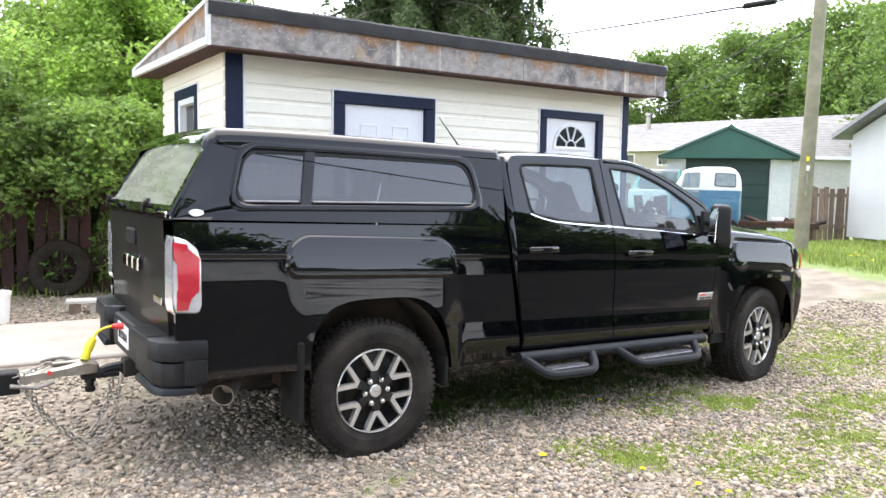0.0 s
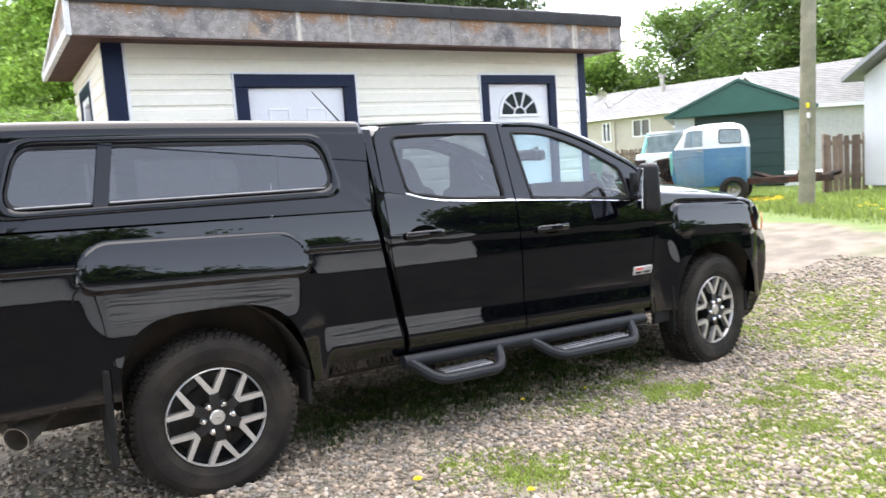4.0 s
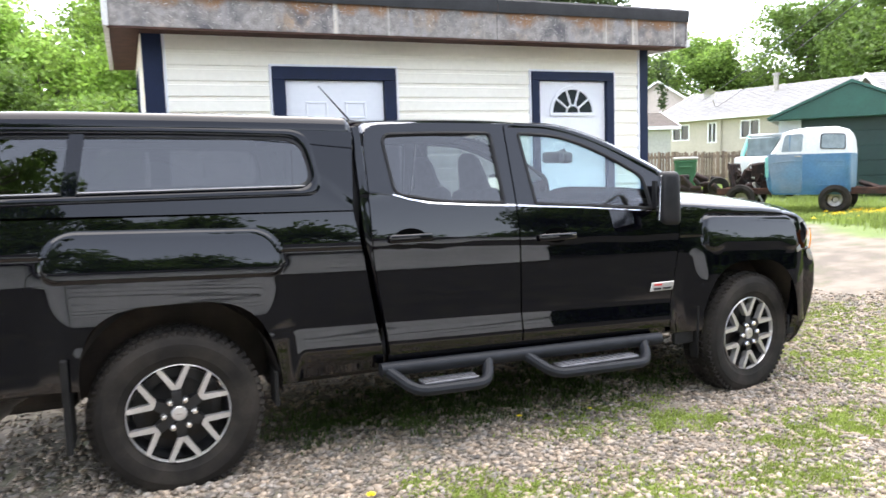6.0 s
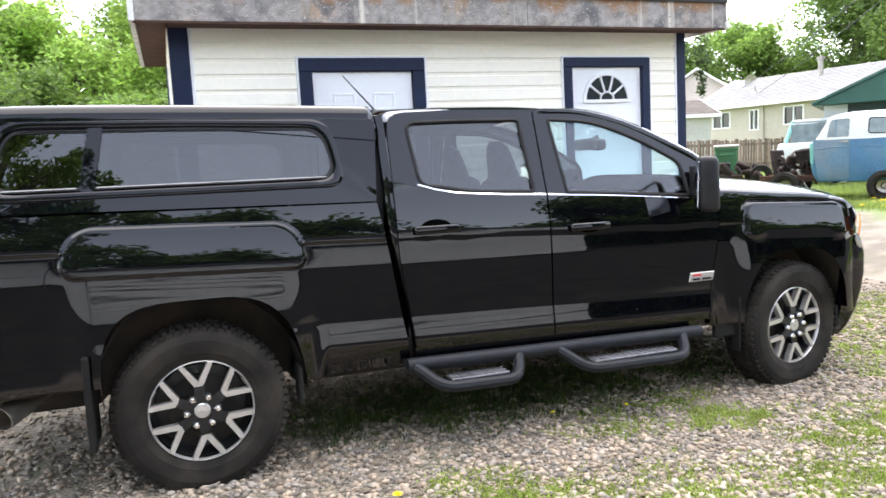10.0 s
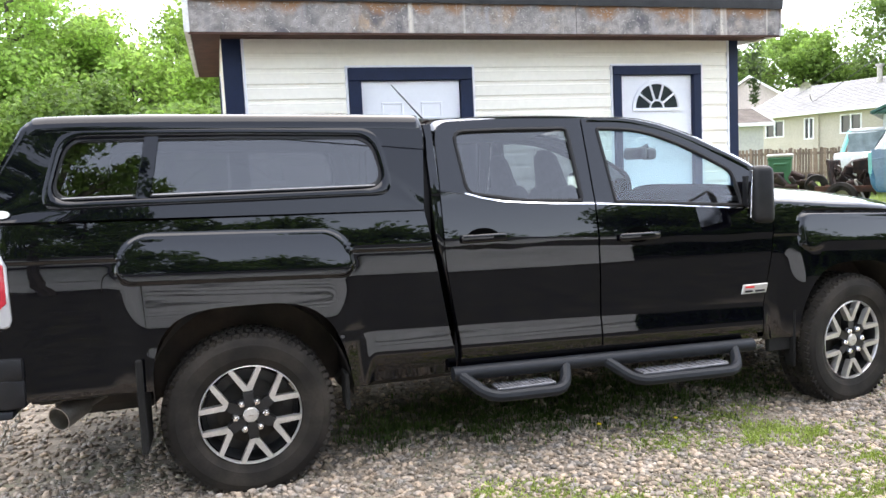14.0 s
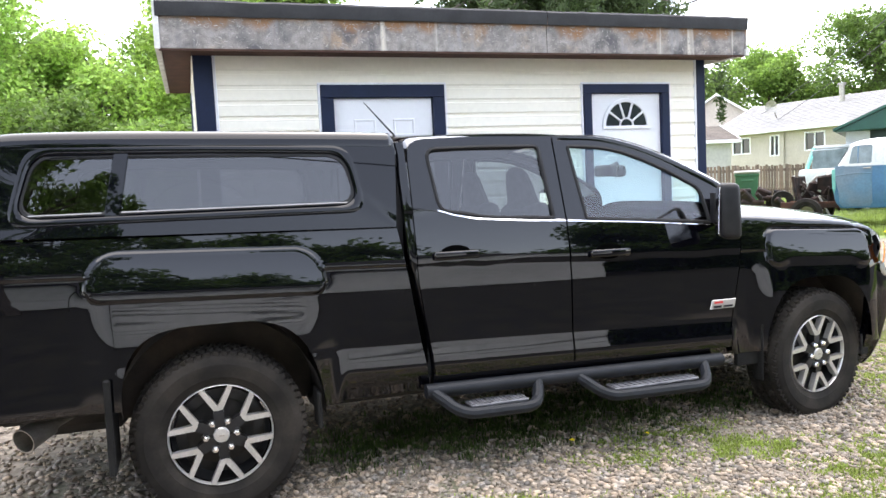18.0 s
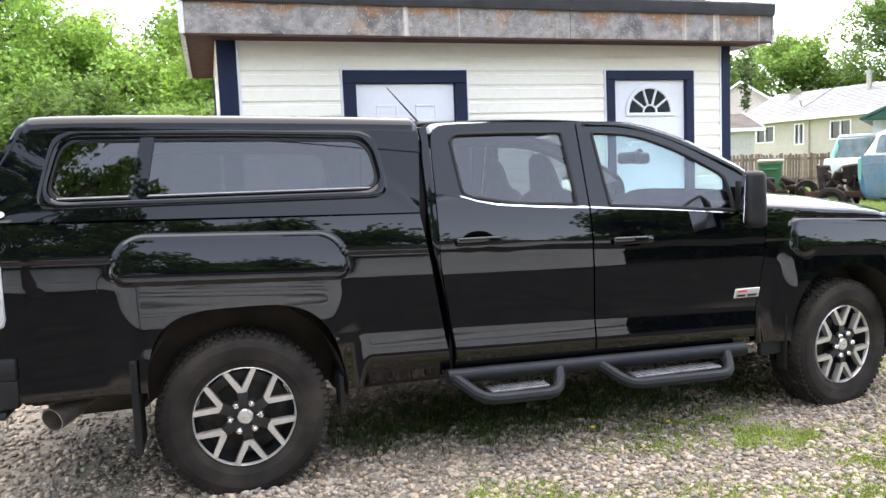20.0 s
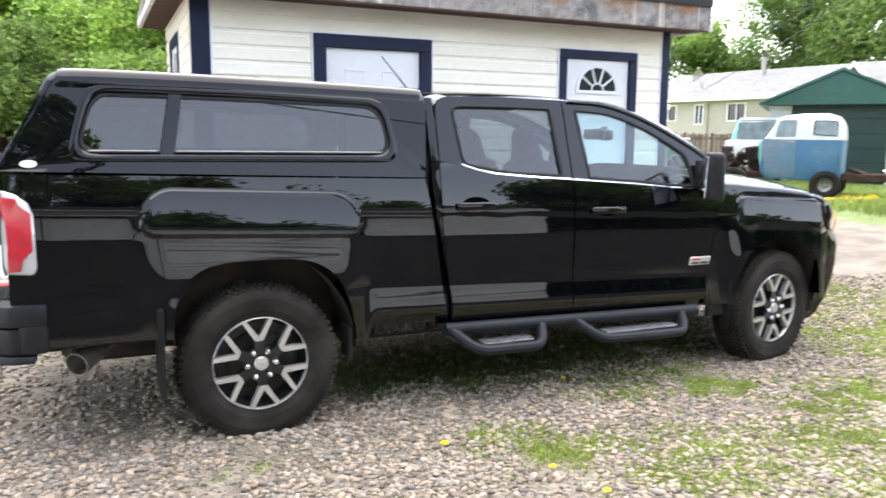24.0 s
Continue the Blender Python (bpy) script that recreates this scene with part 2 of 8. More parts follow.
OLDWHITE = material("old_white_paint", (0.56, 0.58, 0.58), 0.4, 0, 0.06, 3)
GREYBLUE = material("faded_grey_blue_paint", (0.14, 0.2, 0.26), 0.5, 0, 0.12, 2.5, color2=(0.085, 0.18, 0.27), mix_scale=2.0)
DARKRUST = material("dark_rusty_iron", (0.04, 0.022, 0.017), 0.9, 0.2, 0.4, 7, 0.004, 40, color2=(0.016, 0.013, 0.013), mix_scale=5)
OLDGLASS = material("dusty_cab_glass", (0.16, 0.2, 0.21), 0.15, 0, 0.3, 4)
TEAL = material("teal_paint", (0.16, 0.45, 0.4), 0.5, 0, 0.2, 3)
RUST = material("rusty_iron", (0.09, 0.04, 0.025), 0.9, 0.2, 0.4, 7, 0.004, 40, color2=(0.035, 0.025, 0.022), mix_scale=5)
BINGREEN = material("green_plastic_bin", (0.03, 0.12, 0.05), 0.5, 0, 0.1, 4)
BARK = material("tree_bark", (0.1, 0.085, 0.07), 0.9, 0, 0.3, 6, 0.006, 20)
STONE = material("gravel_stones", (0.27, 0.21, 0.152), 0.8, 0, 0.2, 25, 0.001, 200, island=0.6, color2=(0.2, 0.18, 0.157), mix_scale=14)
OLDRUBBER = material("dirty_old_rubber", (0.022, 0.018, 0.014), 0.9, 0, 0.3, 9, 0.0015, 160, spec=0.15)
LIDGREEN = material("pale_green_plastic", (0.22, 0.33, 0.2), 0.6, 0, 0.1, 6)
YELLOW = material("dandelion_yellow", (0.85, 0.65, 0.02), 0.7, 0, 0.1, 60)
YELLOWCABLE = material("yellow_plastic", (0.75, 0.65, 0.03), 0.45, 0, 0.1, 20)
REDPLASTIC = material("red_plastic", (0.6, 0.03, 0.03), 0.4, 0, 0.1, 20)
CABLEBLACK = material("black_cable", (0.006, 0.006, 0.007), 0.6, 0, 0.1, 5, spec=0.25)


def leafmat(name, c, var=0.45):
    m = material(name, c, 0.55, 0, 0.25, 1.2, island=var)
    n, l = m.node_tree.nodes, m.node_tree.links
    b = n["Principled BSDF"]
    tl, ad = n.new("ShaderNodeBsdfTranslucent"), n.new("ShaderNodeMixShader")
    col = b.inputs["Base Color"].links[0].from_socket
    l.new(col, tl.inputs["Color"])
    ad.inputs["Fac"].default_value = 0.52
    l.new(b.outputs[0], ad.inputs[1]), l.new(tl.outputs[0], ad.inputs[2])
    l.new(ad.outputs[0], n["Material Output"].inputs["Surface"])
    return m


LEAF = leafmat("fresh_green_leaves", (0.28, 0.43, 0.085))
LEAFDARK = leafmat("deep_green_leaves", (0.115, 0.19, 0.04))
LEAFMID = leafmat("mid_green_leaves", (0.18, 0.29, 0.06))
LEAFYELLOW = leafmat("light_green_leaves", (0.35, 0.52, 0.125))
NEEDLE = leafmat("spruce_needles", (0.058, 0.093, 0.03))
BLADE = leafmat("grass_blades", (0.2, 0.27, 0.06))
SHADEGRASS = leafmat("shade_toned_grass_blades", (0.07, 0.11, 0.025))
MOSS = leafmat("yellow_green_weeds", (0.24, 0.31, 0.065))


# ---- mesh helpers ----
def part(name, bm, mat, parent=None, label="", smooth=False):
    """Link a bmesh as one mesh object under a thing or a part."""
    me = bpy.data.meshes.new(name)
    bmesh.ops.recalc_face_normals(bm, faces=bm.faces[:])
    bm.to_mesh(me)
    bm.free()
    for mm in mat if isinstance(mat, (list, tuple)) else [mat]:
        me.materials.append(mm)
    if smooth:
        me.polygons.foreach_set("use_smooth", [True] * len(me.polygons))
        if smooth != 2:
            me.set_sharp_from_angle(angle=radians(35))
    ob = new(name, me)
    if parent:
        ob.parent = parent
    if label:
        ob["label"] = label
    return ob


def thing(name, label, category, group="", m=None):
    ob = new(name)
    ob.empty_display_size = 0.2
    if m:
        ob.matrix_world = m
    return tagged(ob, label, category, group)


def raw(name, verts, faces, mat, parent=None, smooth=False):
    me = bpy.data.meshes.new(name)
    me.from_pydata(verts, [], faces)
    for mm in mat if isinstance(mat, (list, tuple)) else [mat]:
        me.materials.append(mm)
    if smooth:
        me.polygons.foreach_set("use_smooth", [True] * len(me.polygons))
    ob = new(name, me)
    if parent:
        ob.parent = parent
    return ob


def box(bm, lo, hi, bev=0.0, m=None, seg=1):
    r = bmesh.ops.create_cube(bm, size=1)
    vs = r["verts"]
    s = [max(h - l, 1e-5) for l, h in zip(lo, hi)]
    c = [(h + l) / 2 for l, h in zip(lo, hi)]
    for v in vs:
        v.co = Vector([v.co[i] * s[i] + c[i] for i in range(3)])
    if bev:
        es = {e for v in vs for e in v.link_edges}
        r = bmesh.ops.bevel(bm, geom=list(es), offset=bev, segments=seg, affect="EDGES", profile=0.5)
        vs = list({v for f in r["faces"] for v in f.verts} | {v for v in vs if v.is_valid})
    if m:
        bmesh.ops.transform(bm, matrix=m, verts=vs)
    return vs


def boxed(name, lo, hi, mat, parent=None, bev=0.004, label="", m=None):
    bm = bmesh.new()
    box(bm, lo, hi, bev, m)
    return part(name, bm, mat, parent, label)


def tube(bm, pts, r, n=8, closed=False, cap=True):
    """A round bar along a line of points; r: one radius or one a point."""
    pts = [Vector(p) for p in pts]
    rs = r if isinstance(r, (list, tuple)) else [r] * len(pts)
    rings = []
    up = Vector((0, 0, 1))
    for i, p in enumerate(pts):
        d = (pts[(i + 1) % len(pts)] if closed or i < len(pts) - 1 else p) - (pts[i - 1] if closed or i > 0 else p)
        d.normalize()
        s = d.cross(up)
        if s.length < 0.05:
            s = d.cross(Vector((1, 0, 0)))
        s.normalize()
        u = s.cross(d)
        rings.append([bm.verts.new(p + rs[i] * (math.cos(2 * math.pi * k / n) * s + math.sin(2 * math.pi * k / n) * u)) for k in range(n)])
    for i in range(len(rings) if closed else len(rings) - 1):
        a, b = rings[i], rings[(i + 1) % len(rings)]
        for k in range(n):
            bm.faces.new((a[k], a[(k + 1) % n], b[(k + 1) % n], b[k]))
    if cap and not closed:
        bm.faces.new(rings[0][::-1]), bm.faces.new(rings[-1])


def rpoly(corners, k=5, j=6):
    """A closed outline of (x, z, radius) corners with rounded corners: k points a corner, j a side."""
    m = len(corners)
    arcs = []
    for i in range(m):
        a, b, c = (Vector(corners[q % m][:2]) for q in (i - 1, i, i + 1))
        r = min(corners[i][2], (a - b).length * 0.48, (c - b).length * 0.48)
        p, q = b + (a - b).normalized() * r, b + (c - b).normalized() * r
        arcs.append([(1 - t) ** 2 * p + 2 * t * (1 - t) * b + t * t * q for t in [s / (k - 1) for s in range(k)]])
    out = []
    for i in range(m):
        out += arcs[i]
        e, f = arcs[i][-1], arcs[(i + 1) % m][0]
        out += [e.lerp(f, s / (j + 1)) for s in range(1, j + 1)]
    return [tuple(p) for p in out]


def rounded(pts, r, n=5):
    """Round off the corners of an open line of points."""
    pts = [Vector(p) for p in pts]
    out = [pts[0]]
    for a, b, c in zip(pts, pts[1:], pts[2:]):
        k = min(r, (a - b).length * 0.49, (c - b).length * 0.49)
        p, q = b + (a - b).normalized() * k, b + (c - b).normalized() * k
        out += [(1 - t) ** 2 * p + 2 * t * (1 - t) * b + t * t * q for t in [i / n for i in range(n + 1)]]
    return out + [pts[-1]]


def grid(bm, rows, close=False):
    vs = [[bm.verts.new(p) for p in row] for row in rows]
    fs = []
    for a, b in zip(vs, vs[1:]):
        k = len(a)
        for i in range(k if close else k - 1):
            q = (a[i], a[(i + 1) % k], b[(i + 1) % k], b[i])
            if len({tuple(v.co) for v in q}) > 2:
                fs.append(bm.faces.new(q))
    return vs


def revolve(bm, prof, n=48, c=(0, 0, 0)):
    """Turn a line of (radius, y) round the y axis."""
    rows = []
    for r, y in prof:
        rows.append([(c[0] + r * math.cos(2 * math.pi * k / n), c[1] + y, c[2] + r * math.sin(2 * math.pi * k / n)) for k in range(n)])
    return grid(bm, rows, close=True)


def prism(bm, outline, y0, y1):
    """An outline of (x, z) made solid between y0 and y1."""
    a = [bm.verts.new((x, y0, z)) for x, z in outline]
    b = [bm.verts.new((x, y1, z)) for x, z in outline]
    bm.faces.new(a), bm.faces.new(b[::-1])
    k = len(a)
    for i in range(k):
        bm.faces.new((a[i], b[i], b[(i + 1) % k], a[(i + 1) % k]))


def smooth01(a, b, x):
    t = min(1.0, max(0.0, (x - a) / (b - a)))
    return t * t * (3 - 2 * t)


def lerp_line(line, x):
    """Value at x on a line of (x, value)."""
    if x <= line[0][0]:
        return line[0][1]
    for (a, u), (b, v) in zip(line, line[1:]):
        if x <= b:
            return u + (v - u) * (x - a) / (b - a)
    return line[-1][1]


def smooth_line(line, n=4):
    """A smooth curve through a line of points (Catmull-Rom)."""
    p = [Vector(q) for q in line]
    p = [2 * p[0] - p[1]] + p + [2 * p[-1] - p[-2]]
    out = []
    for i in range(1, len(p) - 2):
        for k in range(n):
            t = k / n
            out.append(0.5 * (2 * p[i] + (p[i + 1] - p[i - 1]) * t + (2 * p[i - 1] - 5 * p[i] + 4 * p[i + 1] - p[i + 2]) * t * t + (3 * p[i] - p[i - 1] - 3 * p[i + 1] + p[i + 2]) * t ** 3))
    return [tuple(q) for q in out + [p[-2]]]


# ---- ground ----
def height(x, y):
    return -0.2 * smooth01(4.5, 7.5, y) * smooth01(15, 11, y) * smooth01(9, 12, x) + 0.5 * smooth01(4.6, 11, x) + 0.25 * smooth01(13, 32, math.hypot(x, y + 3.6)) * smooth01(4, 12, x)


def axis_steps(fine_lo, fine_hi, step, reach):
    v = list(np.arange(fine_lo, fine_hi + 1e-6, step))
    d, a, b = step, fine_lo, fine_hi
    while a > -reach:
        d *= 1.35
        a -= d
        b += d
        v = [a] + v + [b]
    return v


def ground_material():
    m = material("gravel_yard", (0.12, 0.1, 0.078), 0.9, 0, 0.25, 1.2, 0.012, 45, fine=0.2)
    n, l = m.node_tree.nodes, m.node_tree.links
    b = n["Principled BSDF"]
    geo = n.new("ShaderNodeNewGeometry")
    sep = n.new("ShaderNodeSeparateXYZ")
    l.new(geo.outputs["Position"], sep.inputs[0])

    def noise_of(s, detail=5):
        t = n.new("ShaderNodeTexNoise")
        t.inputs["Scale"].default_value, t.inputs["Detail"].default_value = s, detail
        l.new(geo.outputs["Position"], t.inputs["Vector"])
        return t.outputs["Fac"]

    def math_(op, a, c):
        k = n.new("ShaderNodeMath")
        k.operation = op
        for i, q in enumerate((a, c)):
            if isinstance(q, (int, float)):
                k.inputs[i].default_value = q
            else:
                l.new(q, k.inputs[i])
        return k.outputs[0]

    def ramp(v, a, c):
        k = n.new("ShaderNodeMapRange")
        k.interpolation_type = "SMOOTHSTEP"
        k.inputs["From Min"].default_value, k.inputs["From Max"].default_value = a, c
        l.new(v, k.inputs["Value"])
        return k.outputs["Result"]

    def mixed(fac, a, c):
        k = n.new("ShaderNodeMix")
        k.data_type = "RGBA"
        l.new(fac, k.inputs["Factor"])
        for s, q in (("A", a), ("B", c)):
            if isinstance(q, tuple):
                k.inputs[s].default_value = (*q, 1)
            else:
                l.new(q, k.inputs[s])
        return k.outputs["Result"]

    base = b.inputs["Base Color"].links[0].from_socket
    vor = n.new("ShaderNodeTexVoronoi")
    vor.inputs["Scale"].default_value = 28
    l.new(geo.outputs["Position"], vor.inputs["Vector"])
    sepc = n.new("ShaderNodeSeparateColor")
    l.new(vor.outputs["Color"], sepc.inputs[0])
    peb = mixed(sepc.outputs[0], (0.09, 0.075, 0.06), (0.34, 0.29, 0.23))
    k = n.new("ShaderNodeMix")
    k.data_type = "RGBA"
    k.inputs["Factor"].default_value = 0.6
    l.new(base, k.inputs["A"]), l.new(peb, k.inputs["B"])
    gravel = k.outputs["Result"]
    # the dirt lane beyond the truck's nose, then rough grass
    edge = math_("ADD", math_("SUBTRACT", sep.outputs["X"], math_("MULTIPLY", sep.outputs["Y"], 0.3)), math_("MULTIPLY", noise_of(0.9), 1.6))
    dirt = mixed(ramp(noise_of(2.6, 10), 0.35, 0.65), (0.215, 0.18, 0.142), (0.125, 0.105, 0.083))
    col = mixed(ramp(edge, 5.6, 7.0), gravel, dirt)
    turf = mixed(noise_of(3.0, 8), (0.07, 0.12, 0.025), (0.17, 0.22, 0.06))
    col = mixed(ramp(edge, 9.0, 9.5), col, turf)
    back = math_("ADD", sep.outputs["Y"], math_("MULTIPLY", noise_of(1.5), 1.0))
    col = mixed(ramp(back, 9.0, 9.6), col, turf)
    # thin weeds in the gravel beside the truck
    weeds = ramp(math_("ADD", noise_of(1.3, 6), math_("MULTIPLY", noise_of(14, 4), 0.35)), 0.68, 0.86)
    col = mixed(math_("MULTIPLY", weeds, 0.35), col, (0.1, 0.13, 0.04))
    # ground on the unseen near side, darkened so the lower doors reflect dark
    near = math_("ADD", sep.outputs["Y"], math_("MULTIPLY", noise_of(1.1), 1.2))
    dark_near = mixed(ramp(noise_of(3.5, 8), 0.35, 0.7), (0.011, 0.0095, 0.0075), (0.034, 0.031, 0.018))
    col = mixed(ramp(near, -1.6, -2.3), col, dark_near)
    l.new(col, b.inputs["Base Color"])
    return m


xs, ys = axis_steps(-4, 20, 0.4, 900), axis_steps(-6, 16, 0.4, 900)
gv = [(x, y, height(x, y)) for y in ys for x in xs]
gf = [(j * len(xs) + i, j * len(xs) + i + 1, (j + 1) * len(xs) + i + 1, (j + 1) * len(xs) + i) for j in range(len(ys) - 1) for i in range(len(xs) - 1)]
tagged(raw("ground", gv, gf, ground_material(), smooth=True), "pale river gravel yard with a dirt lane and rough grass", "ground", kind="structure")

slab_bm = bmesh.new()
box(slab_bm, (-7.0, 3.2, -0.1), (-0.2, 5.1, 0.035), 0.015)
tagged(part("pavement", slab_bm, CONCRETE), "pale concrete pad in the gravel behind the truck", "pavement", kind="structure")


# ---- the shed ----
SX0, SX1, SY0, SY1 = 0.05, 4.97, 2.87, 5.12
shed = thing("garden_shed", "cream sided shed with navy trim and weathered board fascia", "shed", m=pose(0, 0, 0, 0, -0.45, 0))


def siding(parent, mat, x0, x1, z0, z1, step, openings=(), depth=0.019, flip=None):
    """Lapped boards on a wall that faces -y at y = 0, one object a board piece; flip: a pose for another wall."""
    k = 0
    z = z0
    while z < z1 - 1e-6:
        zt = min(z + step, z1)
        cuts = [(x0, x1)]
        for ox0, ox1, oz0, oz1 in openings:
            if oz0 < zt - 0.01 and oz1 > z + 0.01:
                cuts = [(a, c) for s0, s1 in cuts for a, c in ((s0, min(s1, ox0)), (max(s0, ox1), s1)) if c - a > 0.01]
        for a, c in cuts:
            bm = bmesh.new()
            prof = [(0.0, z), (-depth * 0.9, z), (-depth, z + 0.005), (-depth * 0.95, zt - 0.034), (-0.004, zt - 0.03), (-0.0025, zt), (0.0, zt)]
            rows = [[(x, y, zz) for y, zz in prof] for x in (a, c)]
            grid(bm, rows)
            bm.faces.new([v for v in bm.verts if abs(v.co.x - a) < 1e-6]), bm.faces.new([v for v in bm.verts if abs(v.co.x - c) < 1e-6][::-1])
            if flip:
                bm.transform(flip)
            part("siding_board", bm, mat, parent)
        z = zt
        k += 1


def build_shed():
    d1, d2 = (1.058, 2.175, 0.0, 2.412), (3.585, 4.547, 0.0, 2.412)
    zt = 2.68
    # walls with real openings
    bm = bmesh.new()
    for a, c, lo, hi in ((SX0, d1[0], 0, zt), (d1[1], d2[0], 0, zt), (d2[1], SX1, 0, zt), (d1[0], d1[1], d1[3], zt), (d2[0], d2[1], d2[3], zt)):
        box(bm, (a, SY0, lo - 0.1 if lo == 0 else lo), (c, SY0 + 0.1, hi))
    part("front_wall", bm, SIDING, shed)
    wy = (3.69, 4.55, 1.55, 2.47)
    bm = bmesh.new()
    for a, c, lo, hi in ((SY0 + 0.1, wy[0], -0.1, zt), (wy[1], SY1, -0.1, zt), (wy[0], wy[1], -0.1, wy[2]), (wy[0], wy[1], wy[3], zt)):
        box(bm, (SX0, a, lo), (SX0 + 0.1, c, hi))
    part("side_wall", bm, SIDING, shed)
    boxed("back_wall", (SX0 + 0.1, SY1 - 0.1, -0.1), (SX1 - 0.1, SY1, 2.71), SIDING, shed)
    boxed("end_wall", (SX1 - 0.1, SY0 + 0.1, -0.1), (SX1, SY1, zt), SIDING, shed)
    siding(shed, SIDING, SX0 + 0.16, SX1 - 0.11, 0.016, zt, 0.126, (d1, d2), flip=pose(0, SY0, 0))
    siding(shed, SIDING, -SY1, -SY0 - 0.03, 0.016, zt, 0.126, ((-wy[1], -wy[0], wy[2], wy[3]),), flip=pose(SX0, 0, 0) @ pose(0, 0, 0, 0, 0, -90))
    # corner boards
    boxed("corner_board", (SX0 - 0.012, SY0 - 0.03, 0), (SX0 + 0.14, SY0 - 0.004, zt), NAVY, shed)
    boxed("corner_strip", (SX0 + 0.14, SY0 - 0.024, 0), (SX0 + 0.165, SY0 - 0.002, zt), WHITEPAINT, shed)
    boxed("corner_board", (SX1 - 0.085, SY0 - 0.03, 0), (SX1 + 0.015, SY0 - 0.004, zt), NAVY, shed)
    boxed("corner_strip", (SX1 - 0.11, SY0 - 0.024, 0), (SX1 - 0.085, SY0 - 0.002, zt), WHITEPAINT, shed)
    boxed("corner_board", (SX1 + 0.002, SY0 - 0.004, 0), (SX1 + 0.02, SY0 + 0.1, zt), NAVY, shed)
    # doors in navy frames
    for i, (x0, x1, _, z1) in enumerate((d1, d2)):
        fw = 0.11 if i == 0 else 0.085
        fr = boxed("door_frame", (x0, SY0 - 0.045, z1 - fw), (x1, SY0 + 0.02, z1), NAVY, shed)
        boxed("door_jamb", (x0, SY0 - 0.045, 0), (x0 + fw, SY0 + 0.02, z1 - fw - 0.001), NAVY, shed)
        boxed("door_jamb", (x1 - fw, SY0 - 0.045, 0), (x1, SY0 + 0.02, z1 - fw - 0.001), NAVY, shed)
        for a in (x0 - 0.022, x1):
            boxed("casing_strip", (a, SY0 - 0.03, 0), (a + 0.022, SY0, z1 + 0.0), WHITEPAINT, shed)
        boxed("casing_strip", (x0 - 0.022, SY0 - 0.03, z1), (x1 + 0.022, SY0, z1 + 0.02), WHITEPAINT, shed)
        a, c, top = x0 + fw + 0.004, x1 - fw - 0.004, z1 - fw - 0.004
        door = boxed("door", (a, SY0 + 0.0, 0.05), (c, SY0 + 0.045, top), WHITEPAINT, shed, 0.003, "white panelled entry door")
        if i == 0:
            w = (c - a)
            for px in (a + 0.17, a + w / 2 + 0.08):
                for pz, ph in ((top - 0.33, 0.15), (top - 1.05, 0.6), (top - 1.8, 0.6)):
                    bm = bmesh.new()
                    q = w / 2 - 0.25
                    for lo, hi in (((px, pz), (px + q, pz + 0.018)), ((px, pz + ph - 0.018), (px + q, pz + ph)), ((px, pz + 0.018), (px + 0.018, pz + ph - 0.018)), ((px + q - 0.018, pz + 0.018), (px + q, pz + ph - 0.018))):
                        box(bm, (lo[0], SY0 - 0.009, lo[1]), (hi[0], SY0 + 0.001, hi[1]), 0.003)
                    part("door_panel_moulding", bm, WHITEPAINT, door)
        else:
            # half-round fanlight
            cx, cz, R = (a + c) / 2, 2.01, 0.235
            bm = bmesh.new()
            n = 20
            rows = [[(cx + r * math.cos(math.pi * k / n), y, cz + r * math.sin(math.pi * k / n)) for k in range(n + 1)] for r, y in ((R + 0.035, SY0 - 0.001), (R + 0.03, SY0 - 0.018), (R, SY0 - 0.018), (R - 0.004, SY0 - 0.002))]
            grid(bm, rows)
            box(bm, (cx - R - 0.03, SY0 - 0.018, cz - 0.03), (cx + R + 0.03, SY0 - 0.001, cz + 0.002), 0.002)
            part("fanlight_frame", bm, WHITEPAINT, door)
            bm = bmesh.new()
            prism(bm, [(cx + R * math.cos(math.pi * k / n), cz + R * math.sin(math.pi * k / n)) for k in range(n + 1)], SY0 - 0.004, SY0 - 0.002)
            part("fanlight_pane", bm, DARKGLASS, door)
            for an in (36, 72, 108, 144):
                bm = bmesh.new()
                d = Vector((math.cos(radians(an)), 0, math.sin(radians(an))))
                tube(bm, [Vector((cx, SY0 - 0.01, cz)) + d * 0.07, Vector((cx, SY0 - 0.01, cz)) + d * R], 0.011, 6)
                part("glazing_bar", bm, WHITEPAINT, door)
            bm = bmesh.new()
            tube(bm, [(cx + 0.075 * math.cos(math.pi * k / 8), SY0 - 0.01, cz + 0.075 * math.sin(math.pi * k / 8)) for k in range(9)], 0.009, 6)
            part("glazing_bar", bm, WHITEPAINT, door)
        bm = bmesh.new()
        bmesh.ops.create_uvsphere(bm, u_segments=12, v_segments=8, radius=0.032, matrix=Matrix.Translation((c - 0.07, SY0 - 0.05, 1.0)))
        part("door_knob", bm, CHROME, door, "round metal knob", True)
    # side window
    y0, y1, z0, z1 = wy
    X = SX0
    win = boxed("window", (X + 0.05, y0 + 0.16, z0 + 0.16), (X + 0.058, y1 - 0.16, z1 - 0.16), DARKGLASS, shed, 0)
